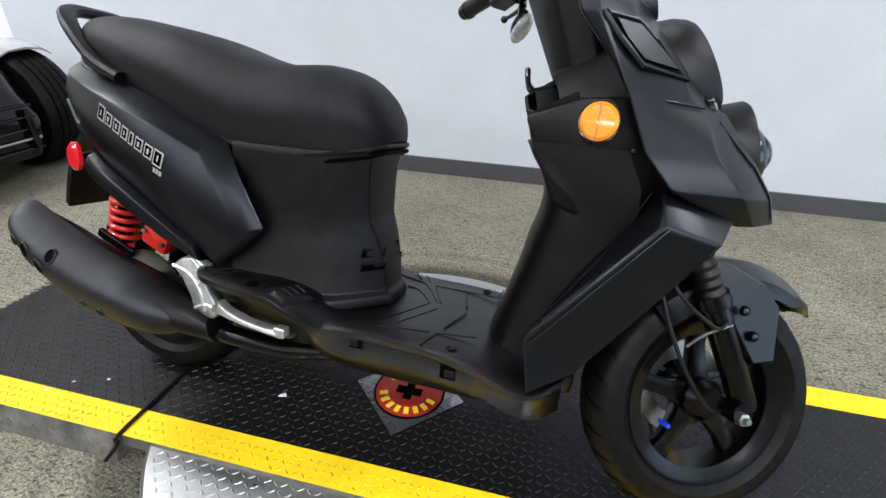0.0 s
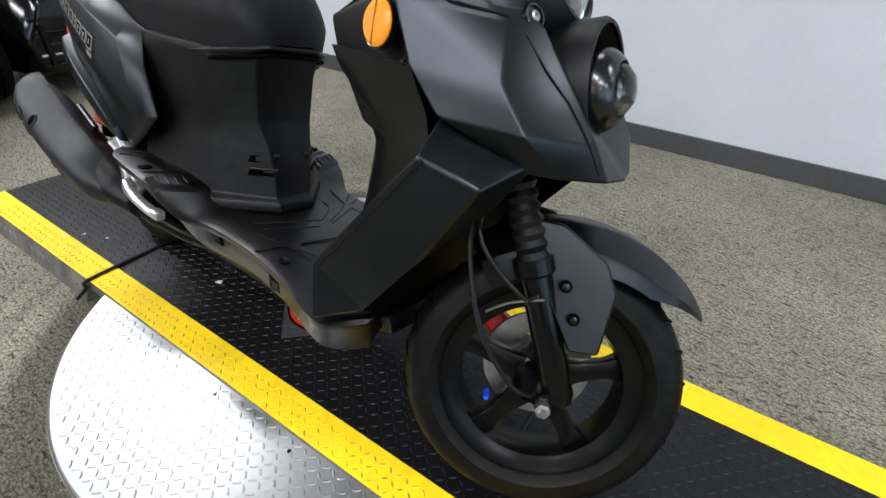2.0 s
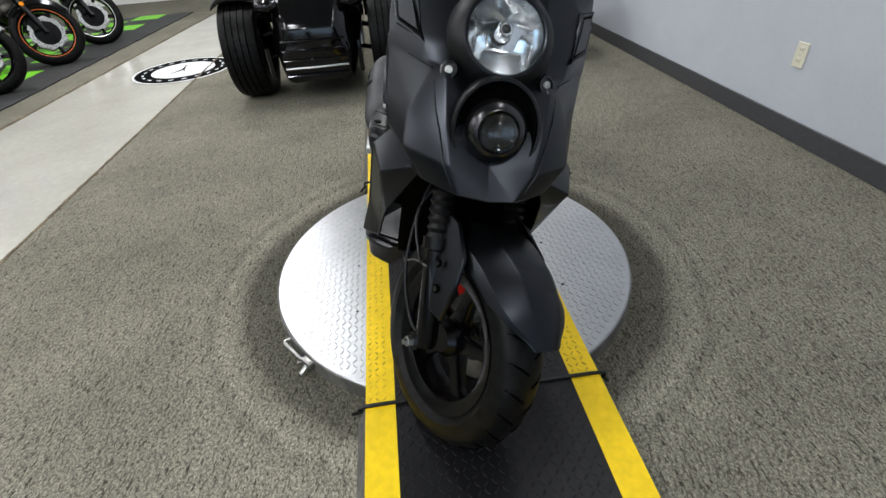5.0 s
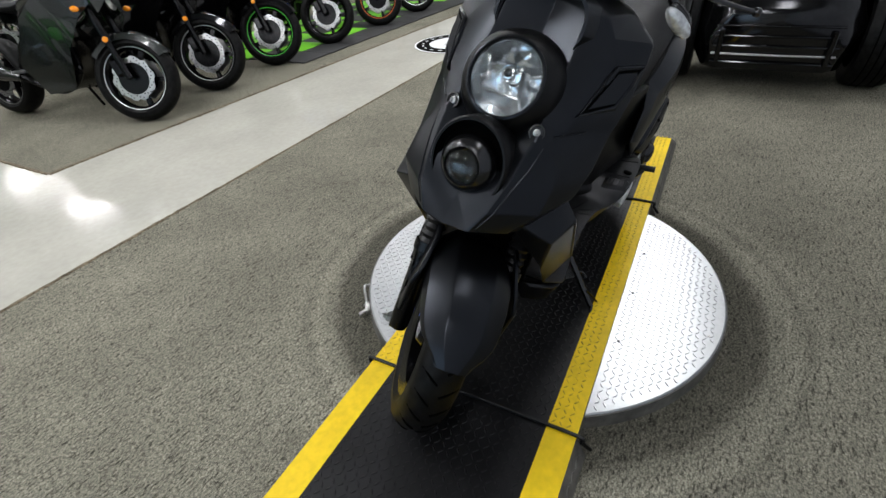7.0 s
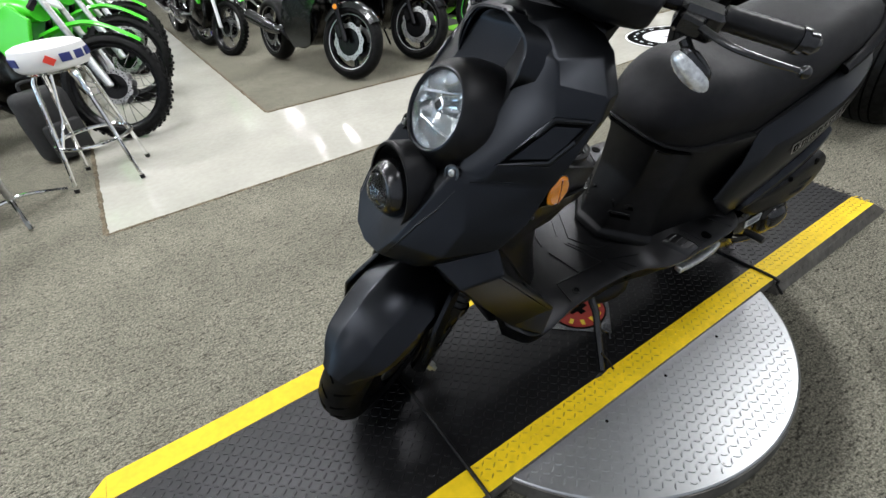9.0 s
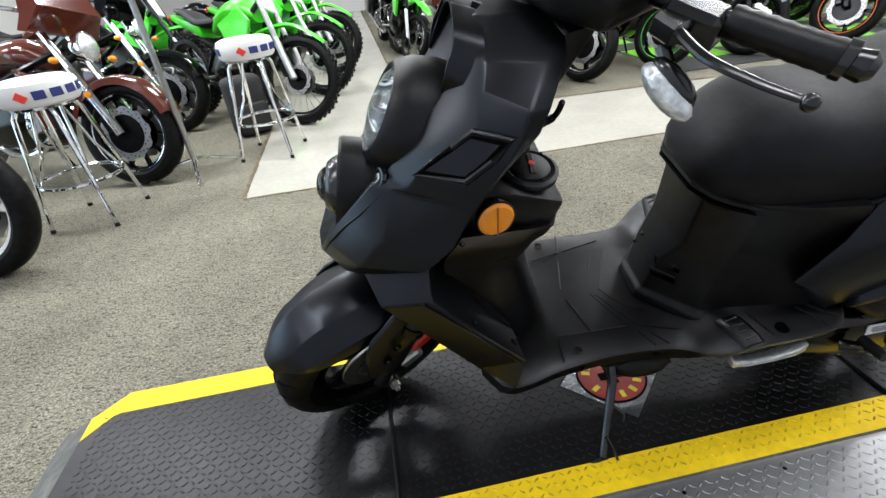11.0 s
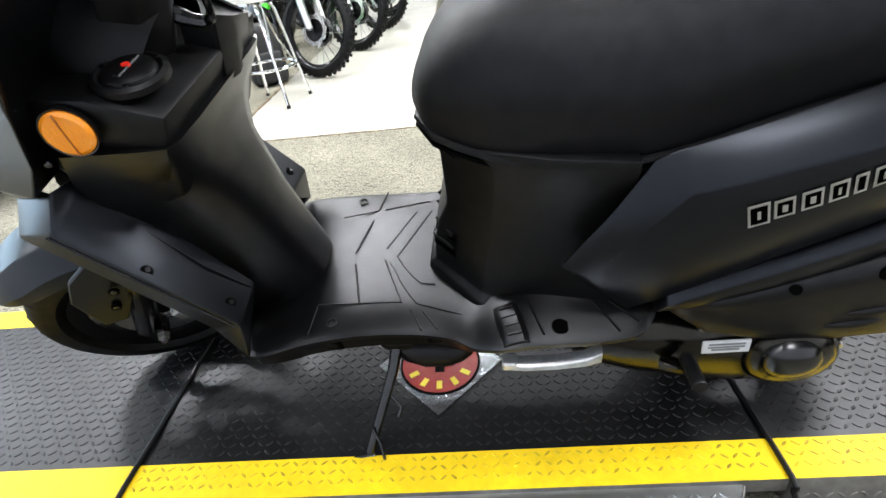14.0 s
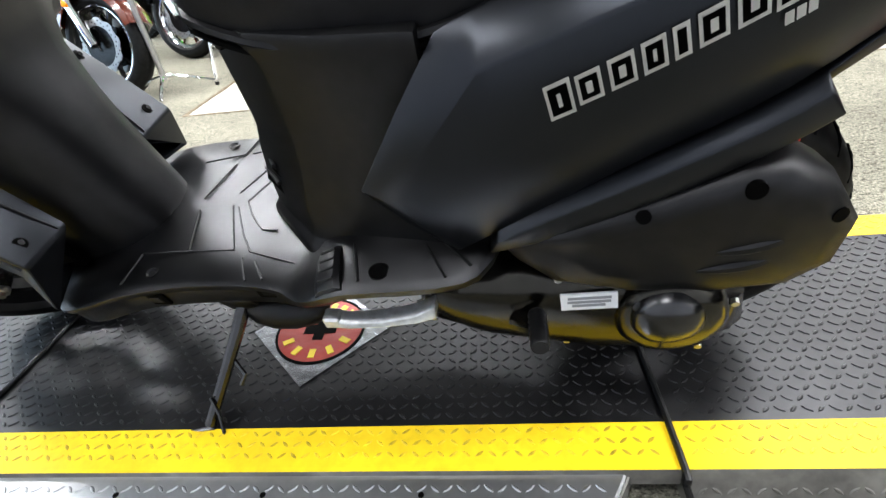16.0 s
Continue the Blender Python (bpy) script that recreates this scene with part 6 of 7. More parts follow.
    hd = F + k * length
    # engine, frame, tank, seat
    part("engine", skin([both([(x, 0, z1), (x, w * 0.8, z1), (x, w, (z0 + z1) / 2), (x, w * 0.7, z0), (x, 0, z0)]) for x, w, z0, z1 in ((-0.28, 0.14, 0.3, 0.52), (-0.1, 0.19, 0.2, 0.6), (0.1, 0.18, 0.22, 0.66), (0.25, 0.13, 0.3, 0.58))], soft=0.02), M_CASE, b)
    for i in range(5):
        part("cooling_fin", box(-0.05, 0.2, -0.15, 0.15, 0.42 + 0.035 * i, 0.434 + 0.035 * i, 0.003), M_CAST if kind in ("cruiser", "naked") else M_RIM, b)
    for s in (-1, 1):
        part("frame_rail", tube(curve([hd - k * 0.12, (0.22, s * 0.13, 0.72), (-0.12, s * 0.15, 0.58), (-0.3, s * 0.12, 0.38)], 5), 0.022, 8), M_RIM, b)
        part("swing_arm", tube([(-0.28, s * 0.1, 0.36), R + Vector((0, s * 0.13, 0))], 0.025, 8), M_RIM, b)
        part("foot_peg", tube([(-0.2, s * 0.14, 0.36), (-0.2, s * 0.26, 0.36)], 0.012, 8), M_CAST, b)
    zt = 0.86 if kind != "cruiser" else 0.8
    rows = [(-0.22, 0.07, zt - 0.1, 0.1), (-0.1, 0.12, zt - 0.02, 0.14), (0.1, 0.15, zt + 0.06, 0.18), (0.28, 0.14, zt + 0.05, 0.18), (0.36, 0.08, zt, 0.1)]
    rings = []
    for i in range(14):
        x = -0.22 + 0.58 * i / 13
        w, z, h = table(rows, x)
        rings.append([(x, w * math.cos(a) * 1.0, z - h + h * (1 + math.sin(a)) ** 1.0 * 0.5 + h * 0.3) for a in [2 * math.pi * j / 16 for j in range(16)]])
    part("fuel_tank", skin(rings), body, b)
    sz = zt - 0.06
    rows = [(-0.85 if kind != "dirt" else -0.8, 0.05, sz + 0.12, 0.04), (-0.6, 0.11, sz + 0.08, 0.07), (-0.4, 0.13, sz, 0.08), (-0.2, 0.1, sz, 0.08), (-0.14, 0.06, sz + 0.02, 0.06)]
    rings = []
    for i in range(12):
        x = rows[0][0] + (rows[-1][0] - rows[0][0]) * i / 11
        w, z, h = table(rows, x)
        rings.append([(x, w * math.cos(a), z + h * 0.5 * math.sin(a)) for a in [2 * math.pi * j / 14 for j in range(14)]])
    part("seat", skin(rings), M_VINYL, b)
    part("tail_unit", skin([both([(x, 0, z + h), (x, w, z + h), (x, w * 0.8, z), (x, 0, z)]) for x, w, z, h in ((-0.92, 0.03, sz + 0.04, 0.05), (-0.7, 0.09, sz - 0.02, 0.08), (-0.35, 0.12, sz - 0.12, 0.1))], soft=0.012), body, b)
    part("tail_lamp", lump(0.02, 0.05, 0.025, pose(-0.93, 0, sz + 0.06)), M_RED_LENS, b)
    ex = part("silencer", tube([(-0.25, -0.17, 0.32), (-0.4, -0.19, 0.34), (-0.85, -0.2, 0.42), (-0.87, -0.2, 0.423)], [0.03, 0.055, 0.06, 0.04], 16), M_CHROME if kind == "cruiser" else M_GLOSS, b)
    part("header_pipe", tube(curve([(0.26, -0.1, 0.52), (0.3, -0.12, 0.35), (0.1, -0.15, 0.22), (-0.25, -0.17, 0.32)], 6), 0.022, 10), M_CHROME if kind == "cruiser" else M_RIM, ex)
    # bars and lamp
    bz = hd + k * 0.05
    hb = [bz + Vector((0, 0, 0)), bz + Vector((-0.02, 0.12, 0.05 if kind != "sport" else 0.0)), bz + Vector((-0.12 if kind != "cruiser" else -0.3, 0.36, 0.08 if kind != "sport" else -0.02))]
    bar = part("handlebar", tube(curve([Vector((p.x, -p.y, p.z)) for p in reversed(hb[1:])] + hb, 5), 0.013, 10, m=st), M_CHROME if kind == "cruiser" else M_RIM, b)
    for s in (-1, 1):
        e = Vector((hb[2].x, s * hb[2].y, hb[2].z))
        part("grip", tube([e, e + Vector((0.04, -s * 0.11, -0.01))], 0.019, 10, m=st), M_RUBBER, bar)
        if kind != "dirt":
            mir = part("mirror", tube([e + Vector((0.06, -s * 0.13, 0)), e + Vector((0.06, -s * 0.05, 0.17))], 0.006, 6, m=st), M_RIM, bar)
            part("mirror_head", lump(0.02, 0.06, 0.035, st @ Matrix.Translation(e + Vector((0.06, -s * 0.03, 0.2)))), M_RIM, mir)
            part("turn_signal", lump(0.03, 0.025, 0.02, Matrix.Translation(hd - k * 0.2 + Vector((0.08, s * 0.2, 0)))), M_AMBER, b)
    if kind == "dirt":
        part("number_plate", joined(None, box(-0.01, 0.01, -0.1, 0.1, -0.12, 0.12, 0.008), st @ Matrix.Translation(hd + Vector((0.06, 0, -0.1))) @ pose(0, 0, 0, 0, -25)), M_LABEL, b)
        for s in (-1, 1):
            part("shroud", side_plate([(0.0, 0.78), (0.3, 0.9), (0.42, 0.8), (0.3, 0.5), (0.15, 0.55)], s * 0.14, s * 0.17, 0.006), body, b)
            part("fork_guard", joined(None, tube([F + Vector((0.02, s * 0.125, 0)), F + k * 0.34 + Vector((0.02, s * 0.125, 0))], 0.03, 10, flat=0.5), st), M_LABEL, b)
    else:
        lm = part("headlamp", lathe([(0, -0.08), (0.06, -0.07), (0.085, -0.01), (0.088, 0.01), (0.08, 0.014)], st @ aim(hd - k * 0.12 + Vector((0.14, 0, 0)), (1, 0, 0.1)), 28), M_CHROME if kind == "cruiser" else body, b)
        part("lamp_lens", lathe([(0.08, 0.01), (0.06, 0.028), (0, 0.04)], st @ aim(hd - k * 0.12 + Vector((0.14, 0, 0)), (1, 0, 0.1)), 28), M_SIGNAL, lm)
    if kind == "sport":
        for s in (-1, 1):
            pts = [(0.62, 0.05, 0.86), (0.56, 0.16, 0.98), (0.34, 0.21, 0.94), (0.06, 0.24, 0.72), (-0.12, 0.23, 0.4), (0.0, 0.18, 0.2), (0.28, 0.17, 0.24), (0.4, 0.2, 0.52), (0.54, 0.17, 0.72)]
            f = shell([(x, s * y, z) for x, y, z in pts], [(0, 1, 2, 8), (2, 3, 7, 8), (3, 4, 5, 6, 7)], 0.006, 0.01)
            fr = part("fairing", f, body, b, "glossy dark fairing")
            part("headlamp_eye", lump(0.02, 0.07, 0.028, pose(0.585, s * 0.1, 0.9, 0, 30, -s * 40)), M_SIGNAL, fr)
        part("nose", skin([[(0.64, y, 0.84 - abs(y)), (0.55, y * 1.4, 1.0), (0.42, y * 1.5, 1.12), (0.4, y * 1.5, 1.1), (0.5, y, 0.86)] for y in (-0.1, -0.05, 0, 0.05, 0.1)]), body, b)
    if kind == "cruiser":
        for s in (-1, 1):
            part("saddle_bag", box(-0.95, -0.45, s * 0.22 - 0.09, s * 0.22 + 0.09, 0.42, 0.72, 0.05, seg=3), body, b)
            part("crash_bar", tube(curve([(0.4, s * 0.06, 0.62), (0.42, s * 0.3, 0.5), (0.4, s * 0.28, 0.32), (0.36, s * 0.08, 0.28)], 6), 0.016, 10), M_CHROME, b)
            part("leg_fairing", side_plate([(0.3, 0.36), (0.4, 0.38), (0.44, 0.7), (0.34, 0.74)], s * 0.2, s * 0.24, 0.01), body, b)
        part("windscreen_fairing", skin([[(0.52, y, 0.92), (0.6, y * 0.9, 1.05), (0.5, y * 0.8, 1.25), (0.47, y * 0.8, 1.24), (0.5, y, 1.0), (0.46, y, 0.92)] for y in (-0.26, -0.14, 0, 0.14, 0.26)], m=st), body, b)
    part("side_stand", tube([(-0.1, 0.14, 0.3), (-0.06, 0.14 + 0.11, 0.045)], 0.011, 8), M_RIM, b)
    return b


M_GLOSS_PAINT = satin("gloss_black_lacquer", (0.002, 0.002, 0.0022), (0.035, 0.035, 0.037), 0.09)
M_DARKGREEN = mat("dark_green_metallic", (0.004, 0.006, 0.0055), 0.22, metal=0.4, coat=0.5)
M_GREEN = mat("lime_green_plastic", (0.06, 0.62, 0.02), 0.3, coat=0.3)
M_BROWN = mat("root_beer_lacquer", (0.085, 0.015, 0.007), 0.15, coat=0.7)
M_BLUE_PAINT = mat("blue_lacquer", (0.01, 0.06, 0.5), 0.15, coat=0.6)
M_DISC = mat("brushed_disc_steel", (0.4, 0.4, 0.4), 0.34, metal=1.0)
M_GREENRIM = mat("green_rim_lacquer", (0.05, 0.45, 0.03), 0.3)
M_ORANGERIM = mat("orange_rim_lacquer", (0.6, 0.12, 0.02), 0.3)
M_GREY_PAINT = mat("silver_grey_lacquer", (0.42, 0.43, 0.44), 0.22, metal=0.3, coat=0.5)
M_WHITE_PLASTIC = mat("white_vinyl", (0.72, 0.72, 0.72), 0.4)
M_MAT_GREEN = mat("lime_rubber_tile", (0.18, 0.6, 0.02), 0.5, grain=0.1)
M_MAT_BLACK = mat("black_rubber_tile", (0.025, 0.025, 0.026), 0.6, grain=0.1)
M_NAVY = mat("navy_print", (0.02, 0.03, 0.16), 0.5)
M_RED_MARK = mat("red_print_vinyl", (0.75, 0.05, 0.03), 0.5)
M_FABRIC = mat("black_nylon_fabric", (0.012, 0.012, 0.013), 0.8, grain=0.2, bump=0.3, bump_scale=600)


def bar_stool(x, y, turn):
    s = thing("bar_stool", "chrome bar stool with a round white printed seat", "stool", pose(x, y, 0, 0, 0, turn), "bar stools")
    part("cushion", lathe([(0, 0.655), (0.165, 0.655), (0.178, 0.67), (0.182, 0.73), (0.172, 0.762), (0.14, 0.775), (0, 0.78)], None, 40), M_WHITE_PLASTIC, s, "round white vinyl cushion", 50)
    part("seat_ring", lathe([(0.12, 0.64), (0.15, 0.64), (0.15, 0.656), (0.12, 0.656)], None, 32, closed=True), M_CHROME, s)
    for k in range(4):
        a = radians(45 + 90 * k)
        c, n = math.cos(a), math.sin(a)
        part("leg", tube([(0.12 * c, 0.12 * n, 0.645), (0.15 * c, 0.15 * n, 0.6), (0.25 * c, 0.25 * n, 0.012)], 0.012, 10), M_CHROME, s)
        part("leg_brace", tube([(0.07 * c - 0.05 * n, 0.07 * n + 0.05 * c, 0.645), (0.13 * c - 0.03 * n, 0.13 * n + 0.03 * c, 0.4), (0.2 * c, 0.2 * n, 0.24)], 0.008, 8), M_CHROME, s)
        part("foot_cap", tube([(0.248 * c, 0.248 * n, 0.022), (0.252 * c, 0.252 * n, 0.0)], 0.014, 10), M_RUBBER, s)
    ring = [(0.2 * math.cos(2 * math.pi * k / 32), 0.2 * math.sin(2 * math.pi * k / 32), 0.25) for k in range(32)]
    part("foot_ring", tube(ring, 0.011, 8, closed=True), M_CHROME, s)
    for q in range(2):
        for k in range(6):
            a = radians(180 * q + 12 + 24 * k)
            red = k == 0
            m = pose(0.182 * math.cos(a), 0.182 * math.sin(a), 0.712) @ pose(0, 0, 0, 0, 0, math.degrees(a))
            if red:
                part("seat_mark", joined(None, prism([(-0.026, -0.006), (0.002, -0.032), (0.03, 0.004), (0.004, 0.03)], -0.002, 0.0024), m @ pose(0, 0, 0, 0, 90)), M_RED_MARK, s)
            else:
                part("seat_bar", joined(None, box(-0.004, 0.0024, -0.027, 0.027, -0.02, 0.02, 0.0008), m), M_NAVY, s)
    return s


def wide_wheel(parent, at, r, width, fender_m, name="wheel"):
    m = Matrix.Translation(at) @ pose(0, 0, 0, 90)
    w = part(name, lathe([(r * 0.68, -width * 0.4), (r * 0.7, -width * 0.44), (r * 0.62, -width * 0.3), (0.05, -width * 0.2), (0.05, width * 0.2), (r * 0.62, width * 0.3), (r * 0.7, width * 0.44)], m, 40), M_RIM, parent)
    h = width / 2
    part("tyre", lathe([(r * 0.66, -h * 0.9), (r * 0.85, -h), (r * 0.95, -h * 0.93), (r * 0.985, -h * 0.75), (r, -h * 0.4), (r, h * 0.4), (r * 0.985, h * 0.75), (r * 0.95, h * 0.93), (r * 0.85, h), (r * 0.66, h * 0.9)], m, 56), M_TYRE, w, "wide black car tyre")
    for k in (-0.5, -0.17, 0.17, 0.5):
        part("tread_groove", lathe([(r + 0.0012, k * h - 0.004), (r + 0.0012, k * h + 0.004)], m, 56), M_BLACK_AND_SHADE, w)
    if fender_m:
        rings = []
        for i in range(15):
            a = radians(62 + 100 * i / 14)
            d = Vector((math.cos(a), 0, math.sin(a)))
            o = [at + d * (r + 0.05 - 0.05 * (abs(q) ** 3)) + Vector((0, q * (h + 0.03), 0)) for q in (-1, -0.6, 0, 0.6, 1)]
            rings.append(o + [p - d * 0.012 for p in reversed(o)])
        part("mudguard", skin(rings), fender_m, parent, "rounded glossy mudguard")
    return w


def three_wheeler(label, x, y, body, fender, track=1.5, r=0.33, wide=1.0):
    t = thing("three_wheeler", label, "vehicle", pose(x, y, 0), "three-wheelers")
    for s in (-1, 1):
        wide_wheel(t, Vector((0, s * track / 2, r)), r, 0.25, fender, "front_wheel")
        for z in (0.24, 0.4):
            part("suspension_arm", tube([(-0.05, s * (track / 2 - 0.1), z), (-0.1, s * 0.25, z + 0.03)], 0.018, 8), M_RIM, t)
        sh = part("damper", tube([(-0.04, s * (track / 2 - 0.2), 0.28), (-0.1, s * 0.3, 0.62)], 0.022, 10), M_STEEL, t)
        pts = [Vector((-0.045, s * (track / 2 - 0.21), 0.31)).lerp(Vector((-0.098, s * 0.31, 0.6)), k / 60) + Vector((math.cos(k * 0.75) * 0.04, 0, math.sin(k * 0.75) * 0.04)) for k in range(61)]
        part("spring", tube(pts, 0.006, 6), M_STEEL, sh)
        part("headlamp", lump(0.09, 0.1, 0.05, pose(0.22, s * 0.27, 0.62, 0, 0, s * 20)), M_GLOSS_PAINT, t)
    part("nose", skin([both([(x_, 0, z1), (x_, w * 0.7, z1), (x_, w, (z0 + z1) / 2), (x_, w * 0.85, z0), (x_, 0, z0)]) for x_, w, z0, z1 in ((0.38, 0.38 * wide, 0.15, 0.5), (0.25, 0.46 * wide, 0.13, 0.68), (-0.2, 0.55 * wide, 0.13, 0.85), (-0.8, 0.36, 0.18, 0.95), (-1.5, 0.25, 0.25, 0.85), (-2.0, 0.15, 0.4, 0.8))], soft=0.03), body, t, "glossy black nose and body")
    for z in (0.2, 0.25, 0.3, 0.36, 0.42):
        part("grille_bar", tube([(0.385, -0.34 * wide, z), (0.395, 0, z), (0.385, 0.34 * wide, z)], 0.007, 6), M_STEEL if z == 0.25 else M_GLOSS_PAINT, t)
    for s in (-1, 1):
        part("grille_end", joined(None, box(-0.02, 0.02, -0.015, 0.015, -0.1, 0.1, 0.006), pose(0.39, s * 0.3, 0.3)), M_GLOSS_PAINT, t)
    part("windscreen", skin([[(-0.1, y_, 0.85), (-0.35, y_ * 0.8, 1.1), (-0.38, y_ * 0.8, 1.1), (-0.14, y_, 0.85)] for y_ in (-0.25, 0, 0.25)]), M_GLOSS_PAINT, t)
    wide_wheel(t, Vector((-1.75, 0, 0.33)), 0.33, 0.25, None, "rear_wheel")
    return t


def build_back():
    row = "motorcycles in a row"
    H = 100
    motorcycle("sport_motorcycle", "dark green and black faired sport motorcycle parked in a row", (-0.70, -3.33), H, "sport", M_DARKGREEN, M_RIM, 0.3, group=row, stripe=M_STEEL)
    motorcycle("sport_motorcycle", "gloss black faired sport motorcycle with a fine rim stripe", (-1.43, -3.42), H, "sport", M_GLOSS_PAINT, M_RIM, 0.3, group=row, stripe=M_STEEL)
    motorcycle("sport_motorcycle", "black sport motorcycle with green rim stripes on a rubber mat", (-2.25, -3.5), H, "sport", M_GLOSS_PAINT, M_RIM, 0.3, group=row, stripe=M_GREENRIM)
    motorcycle("naked_motorcycle", "black and silver naked motorcycle with a pale front mudguard", (-3.15, -3.52), H, "naked", M_BLUE_PAINT, M_RIM, 0.3, fender_m=M_GREY_PAINT, group=row)
    motorcycle("naked_motorcycle", "black naked motorcycle with orange rim stripes", (-4.15, -3.5), H, "naked", M_GLOSS_PAINT, M_RIM, 0.3, group=row, stripe=M_ORANGERIM)
    motorcycle("naked_motorcycle", "black naked motorcycle at the end of the row", (-5.1, -3.5), H, "naked", M_GLOSS_PAINT, M_RIM, 0.3, group=row, stripe=M_STEEL)
    motorcycle("dirt_motorcycle", "small lime green off-road motorcycle behind the row", (-0.12, -5.45), 95, "dirt", M_GREEN, M_RIM, 0.28, group=row)
    motorcycle("cruiser_motorcycle", "black cruiser motorcycle with a chrome front wheel", (-0.05, -6.3), 95, "cruiser", M_GLOSS_PAINT, M_CHROME, 0.31, fork_m=M_CHROME, group=row)
    side = "motorcycles across the aisle"
    motorcycle("dirt_motorcycle", "lime green off-road motorcycle with wire wheels and knobbly tyres", (1.1, -3.33), 138, "dirt", M_GREEN, M_RIM, 0.35, 22, group=side, fork_m=M_STEEL)
    motorcycle("dirt_motorcycle", "lime green off-road motorcycle further along the row", (0.95, -4.35), 140, "dirt", M_GREEN, M_RIM, 0.35, 18, group=side, fork_m=M_STEEL)
    motorcycle("dirt_motorcycle", "green and black off-road motorcycle at the far end", (0.85, -5.5), 140, "dirt", M_GREEN, M_RIM, 0.35, 18, group=side, fork_m=M_STEEL)
    motorcycle("cruiser_motorcycle", "reddish-brown touring cruiser with chrome trim", (2.07, -2.39), 158, "cruiser", M_BROWN, M_RIM, 0.325, 10, fork_m=M_CHROME, group=side)
    motorcycle("cruiser_motorcycle", "black touring cruiser with a chrome front wheel", (2.2, -3.62), 160, "cruiser", M_GLOSS_PAINT, M_CHROME, 0.325, 10, fork_m=M_CHROME, group=side)
    motorcycle("dirt_motorcycle", "green trail motorcycle behind the cruisers", (2.3, -4.9), 165, "dirt", M_GREEN, M_RIM, 0.33, 8, group=side)
    motorcycle("naked_motorcycle", "blue motorcycle with a white-edged front wheel", (2.42, -1.36), 168, "naked", M_BLUE_PAINT, M_WHITE_PLASTIC, 0.33, 4, fork_m=M_CHROME, fender_m=M_GLOSS_PAINT, group=side)
    for k, (x, y) in enumerate(((3.3, -5.2), (2.0, -6.4), (0.9, -6.6), (-1.2, -6.3), (-2.4, -6.4), (-3.6, -6.3))):
        motorcycle("cruiser_motorcycle" if k % 2 else "naked_motorcycle", "dark motorcycle in the far part of the showroom", (x, y), 100 if k > 2 else 165, "cruiser" if k % 2 else "naked", M_GLOSS_PAINT if k % 3 else M_BROWN, M_CHROME if k % 2 else M_RIM, 0.31, group="far motorcycles")
    # rubber mat tiles under the row
    mt = thing("tile_mat", "lime and black checked rubber tile mat under the motorcycles", "mat")
    for i in range(12):
        for j in range(5):
            x, y = -2.35 - 0.4 * (i + 0.5), -3.2 - 0.4 * (j + 0.5) + 0.05 * i / 4
            part("tile", box(x - 0.198, x + 0.198, y - 0.198, y + 0.198, 0.001, 0.012, 0.003), M_MAT_BLACK if j == 0 or (i + j) % 2 else M_MAT_GREEN, mt, smooth=None)
    bar_stool(2.16, -1.93, 84)
    bar_stool(1.26, -2.66, 80)
    # sign stand with a chrome tripod foot
    s = thing("sign_stand", "grey metal sign stand on a three-legged foot", "stand", pose(1.72, -2.36, 0))
    part("pole", tube([(0, 0, 0.1), (0, 0, 1.5)], 0.018, 12), M_STEEL, s)
    part("header_frame", box(-0.3, 0.3, -0.012, 0.012, 1.45, 1.95, 0.006), M_GLOSS, s)
    for dx, dy in ((0.33, 0.03), (-0.05, 0.2), (-0.2, -0.25)):
        part("foot_leg", tube(curve([(0, 0, 0.12), (dx * 0.3, dy * 0.3, 0.1), (dx, dy, 0.01)], 5), 0.011, 8), M_CHROME, s)
    # black rucksack behind the stool
    b = thing("rucksack", "black nylon rucksack standing on the floor", "bag", pose(1.5, -3.25, 0, 0, 0, 30))
    part("bag_body", box(-0.15, 0.15, -0.1, 0.1, 0.0, 0.46, 0.06, seg=3), M_FABRIC, b)
    part("front_pocket", box(-0.12, 0.12, 0.08, 0.15, 0.03, 0.26, 0.03, seg=2), M_FABRIC, b)
    part("top_handle", tube(curve([(-0.05, -0.05, 0.45), (-0.04, -0.05, 0.5), (0.04, -0.05, 0.5), (0.05, -0.05, 0.45)], 5), 0.01, 8), M_FABRIC, b)
    for k in (-1, 1):
        part("shoulder_strap", tube(curve([(k * 0.08, -0.09, 0.43), (k * 0.1, -0.15, 0.3), (k * 0.1, -0.12, 0.08)], 6), 0.018, 8, flat=0.35), M_FABRIC, b)
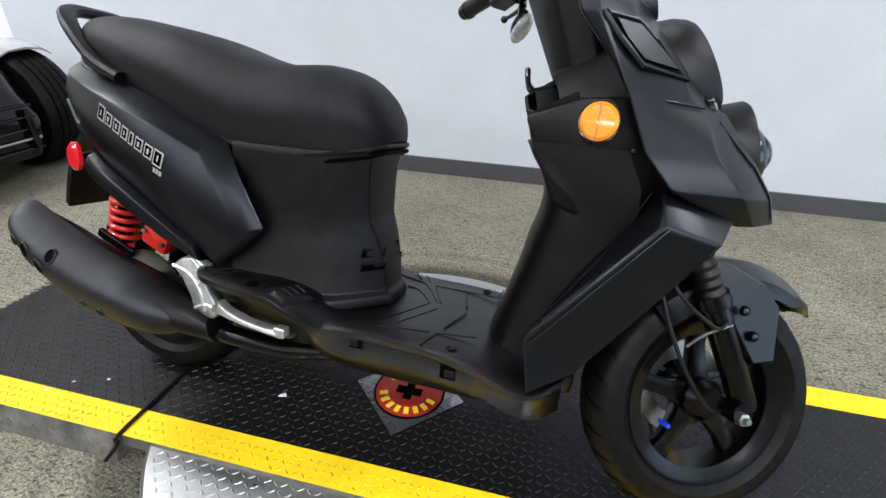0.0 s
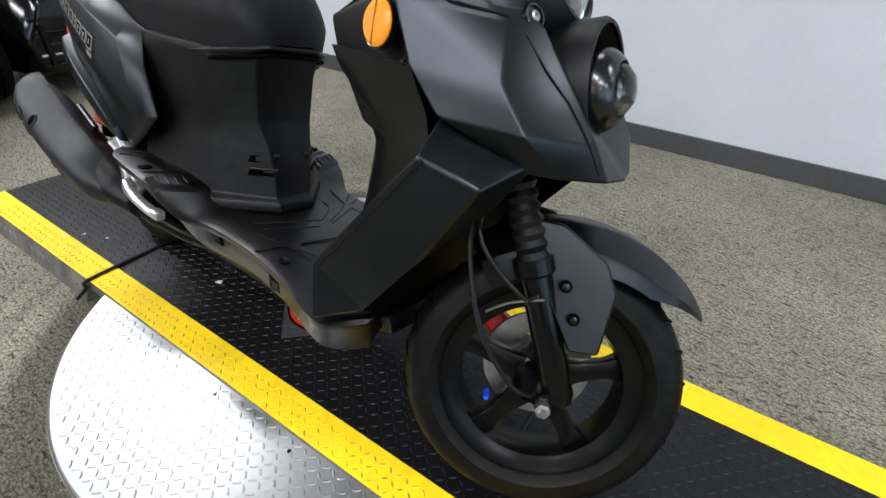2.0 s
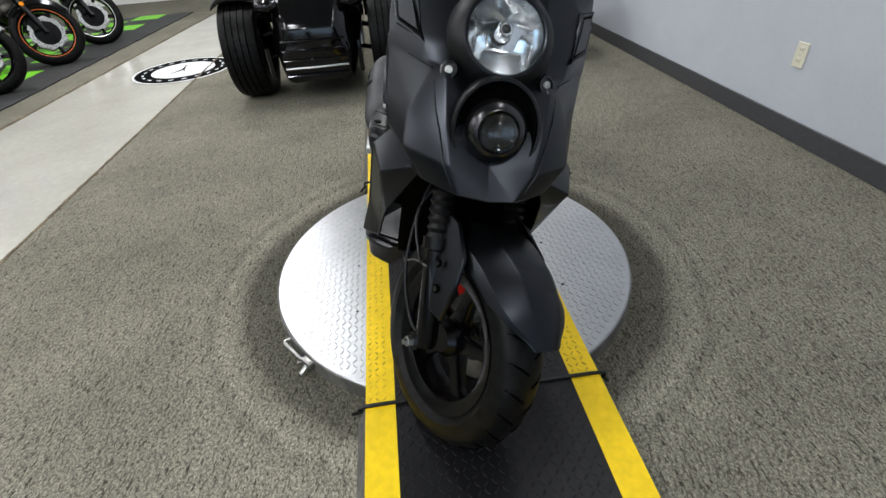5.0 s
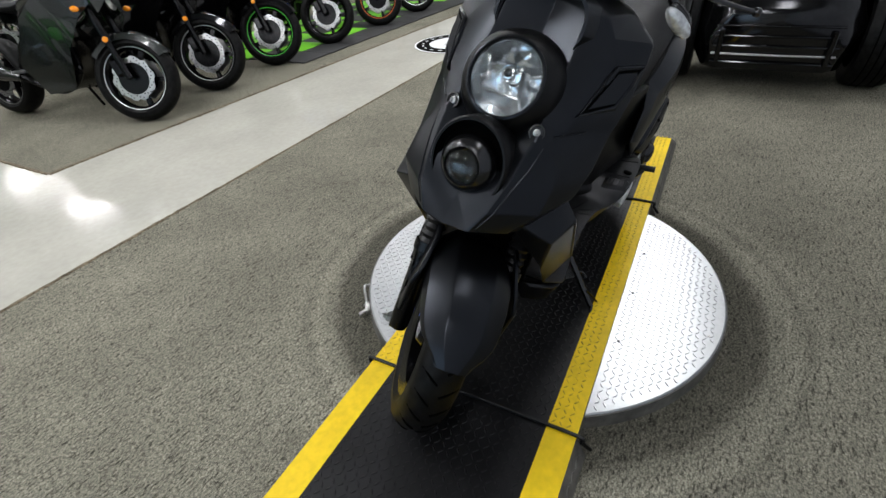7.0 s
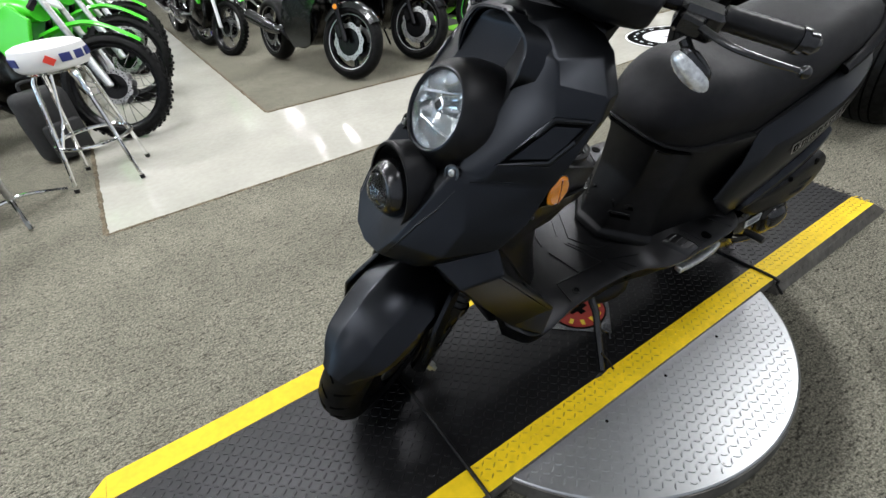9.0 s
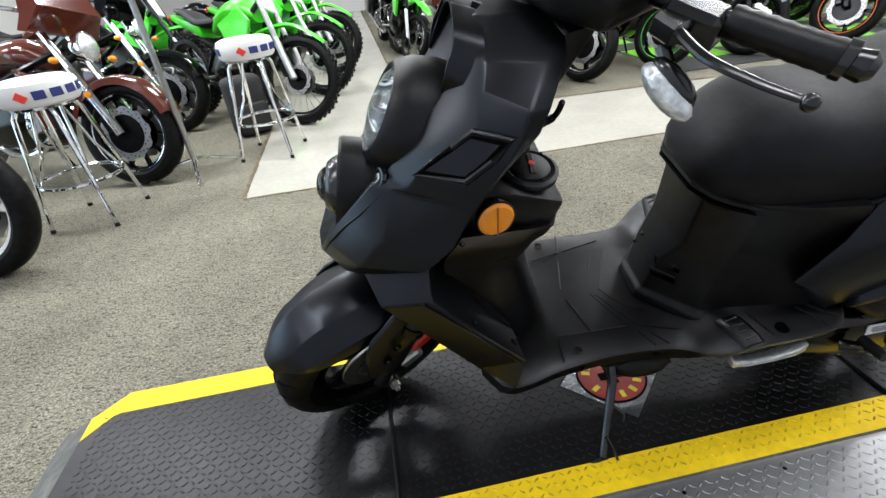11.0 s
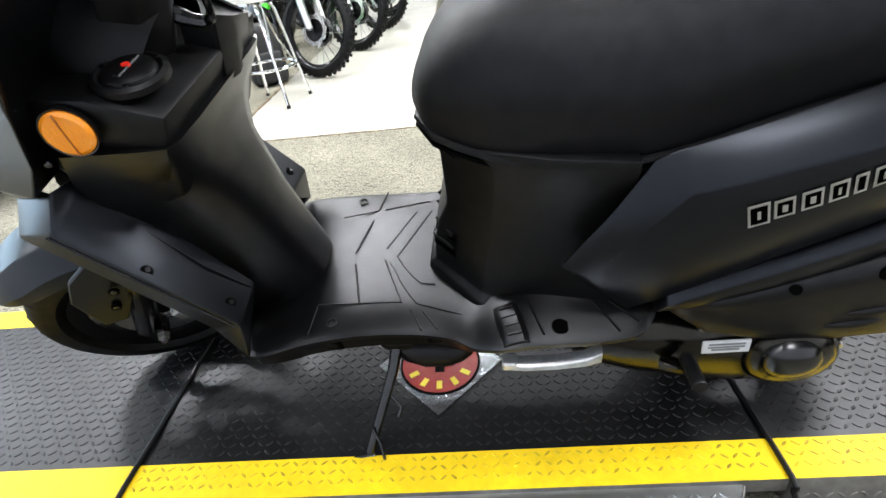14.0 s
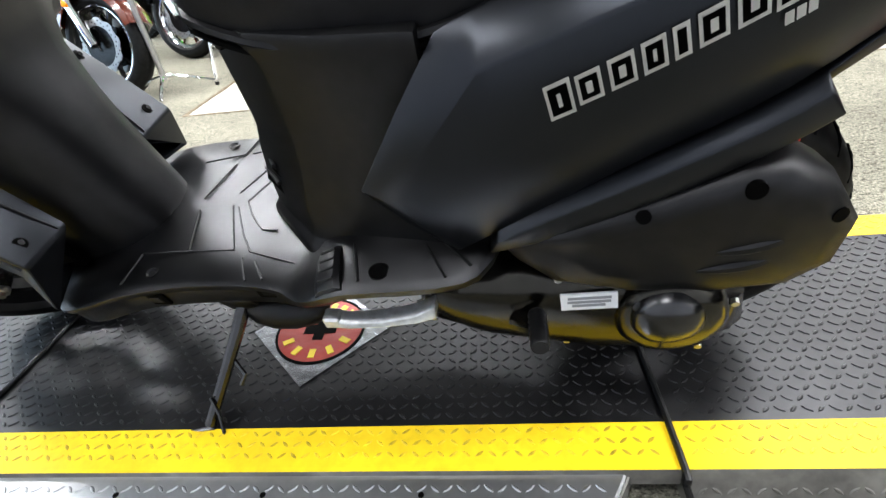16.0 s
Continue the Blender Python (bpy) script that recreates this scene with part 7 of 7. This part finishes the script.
    three_wheeler("gloss black three-wheeled roadster with grey front mudguards", -2.8, 0.73, M_GLOSS_PAINT, M_GREY_PAINT, 1.16)
    three_wheeler("gloss black three-wheeled motorcycle with black mudguards", -2.42, -0.62, M_GLOSS_PAINT, M_GLOSS_PAINT, 1.0, 0.33, 0.62)
    # printed round floor sign
    f = thing("floor_sign", "round dark printed sign lying on the pale floor", "floor sign", pose(-3.45, -2.05, 0))
    part("dark_ring", lathe([(0.28, 0.0015), (0.42, 0.0015), (0.42, 0.0), (0.28, 0.0)], None, 48, closed=True), M_BLACK_AND_SHADE, f)
    part("pale_disc", lathe([(0, 0.0012), (0.28, 0.0012), (0.28, 0)], None, 48), M_LABEL, f)
    part("pale_ring", lathe([(0.42, 0.0012), (0.44, 0.0012), (0.44, 0)], None, 48), M_LABEL, f)
    for k in range(20):
        a = 2 * math.pi * k / 20
        part("ring_mark", joined(None, box(-0.022, 0.022, -0.01, 0.01, 0.0015, 0.0024), pose(0.35 * math.cos(a), 0.35 * math.sin(a), 0, 0, 0, math.degrees(a) + 90)), M_LABEL, f)
    part("centre_mark", prism([(-0.2, -0.03), (0.05, 0.02), (0.2, 0.1), (0.02, 0.0), (0.12, -0.08), (-0.02, -0.02)], 0.0012, 0.0022), M_BLACK_AND_SHADE, f)
    # socket on the wall
    o = thing("wall_socket", "ivory electrical socket plate on the wall", "socket", pose(-0.787, 1.838, 0.385))
    part("cover_plate", box(-0.035, 0.035, -0.006, 0, -0.057, 0.057, 0.002), M_IVORY, o)
    for z in (-0.025, 0.025):
        p = part("receptacle", box(-0.016, 0.016, -0.008, -0.005, z - 0.014, z + 0.014, 0.002), M_IVORY, o)
        for x in (-0.006, 0.006):
            part("slot", box(x - 0.001, x + 0.001, -0.0086, -0.007, z - 0.005, z + 0.005), M_BLACK_AND_SHADE, p)
    part("plate_screw", lathe([(0, 0.001), (0.003, 0.0), (0, 0)], aim((0, -0.0062, 0), (0, -1, 0)), 10), M_STEEL, o)


M_IVORY = mat("ivory_plastic", (0.72, 0.68, 0.55), 0.4)
build_back()
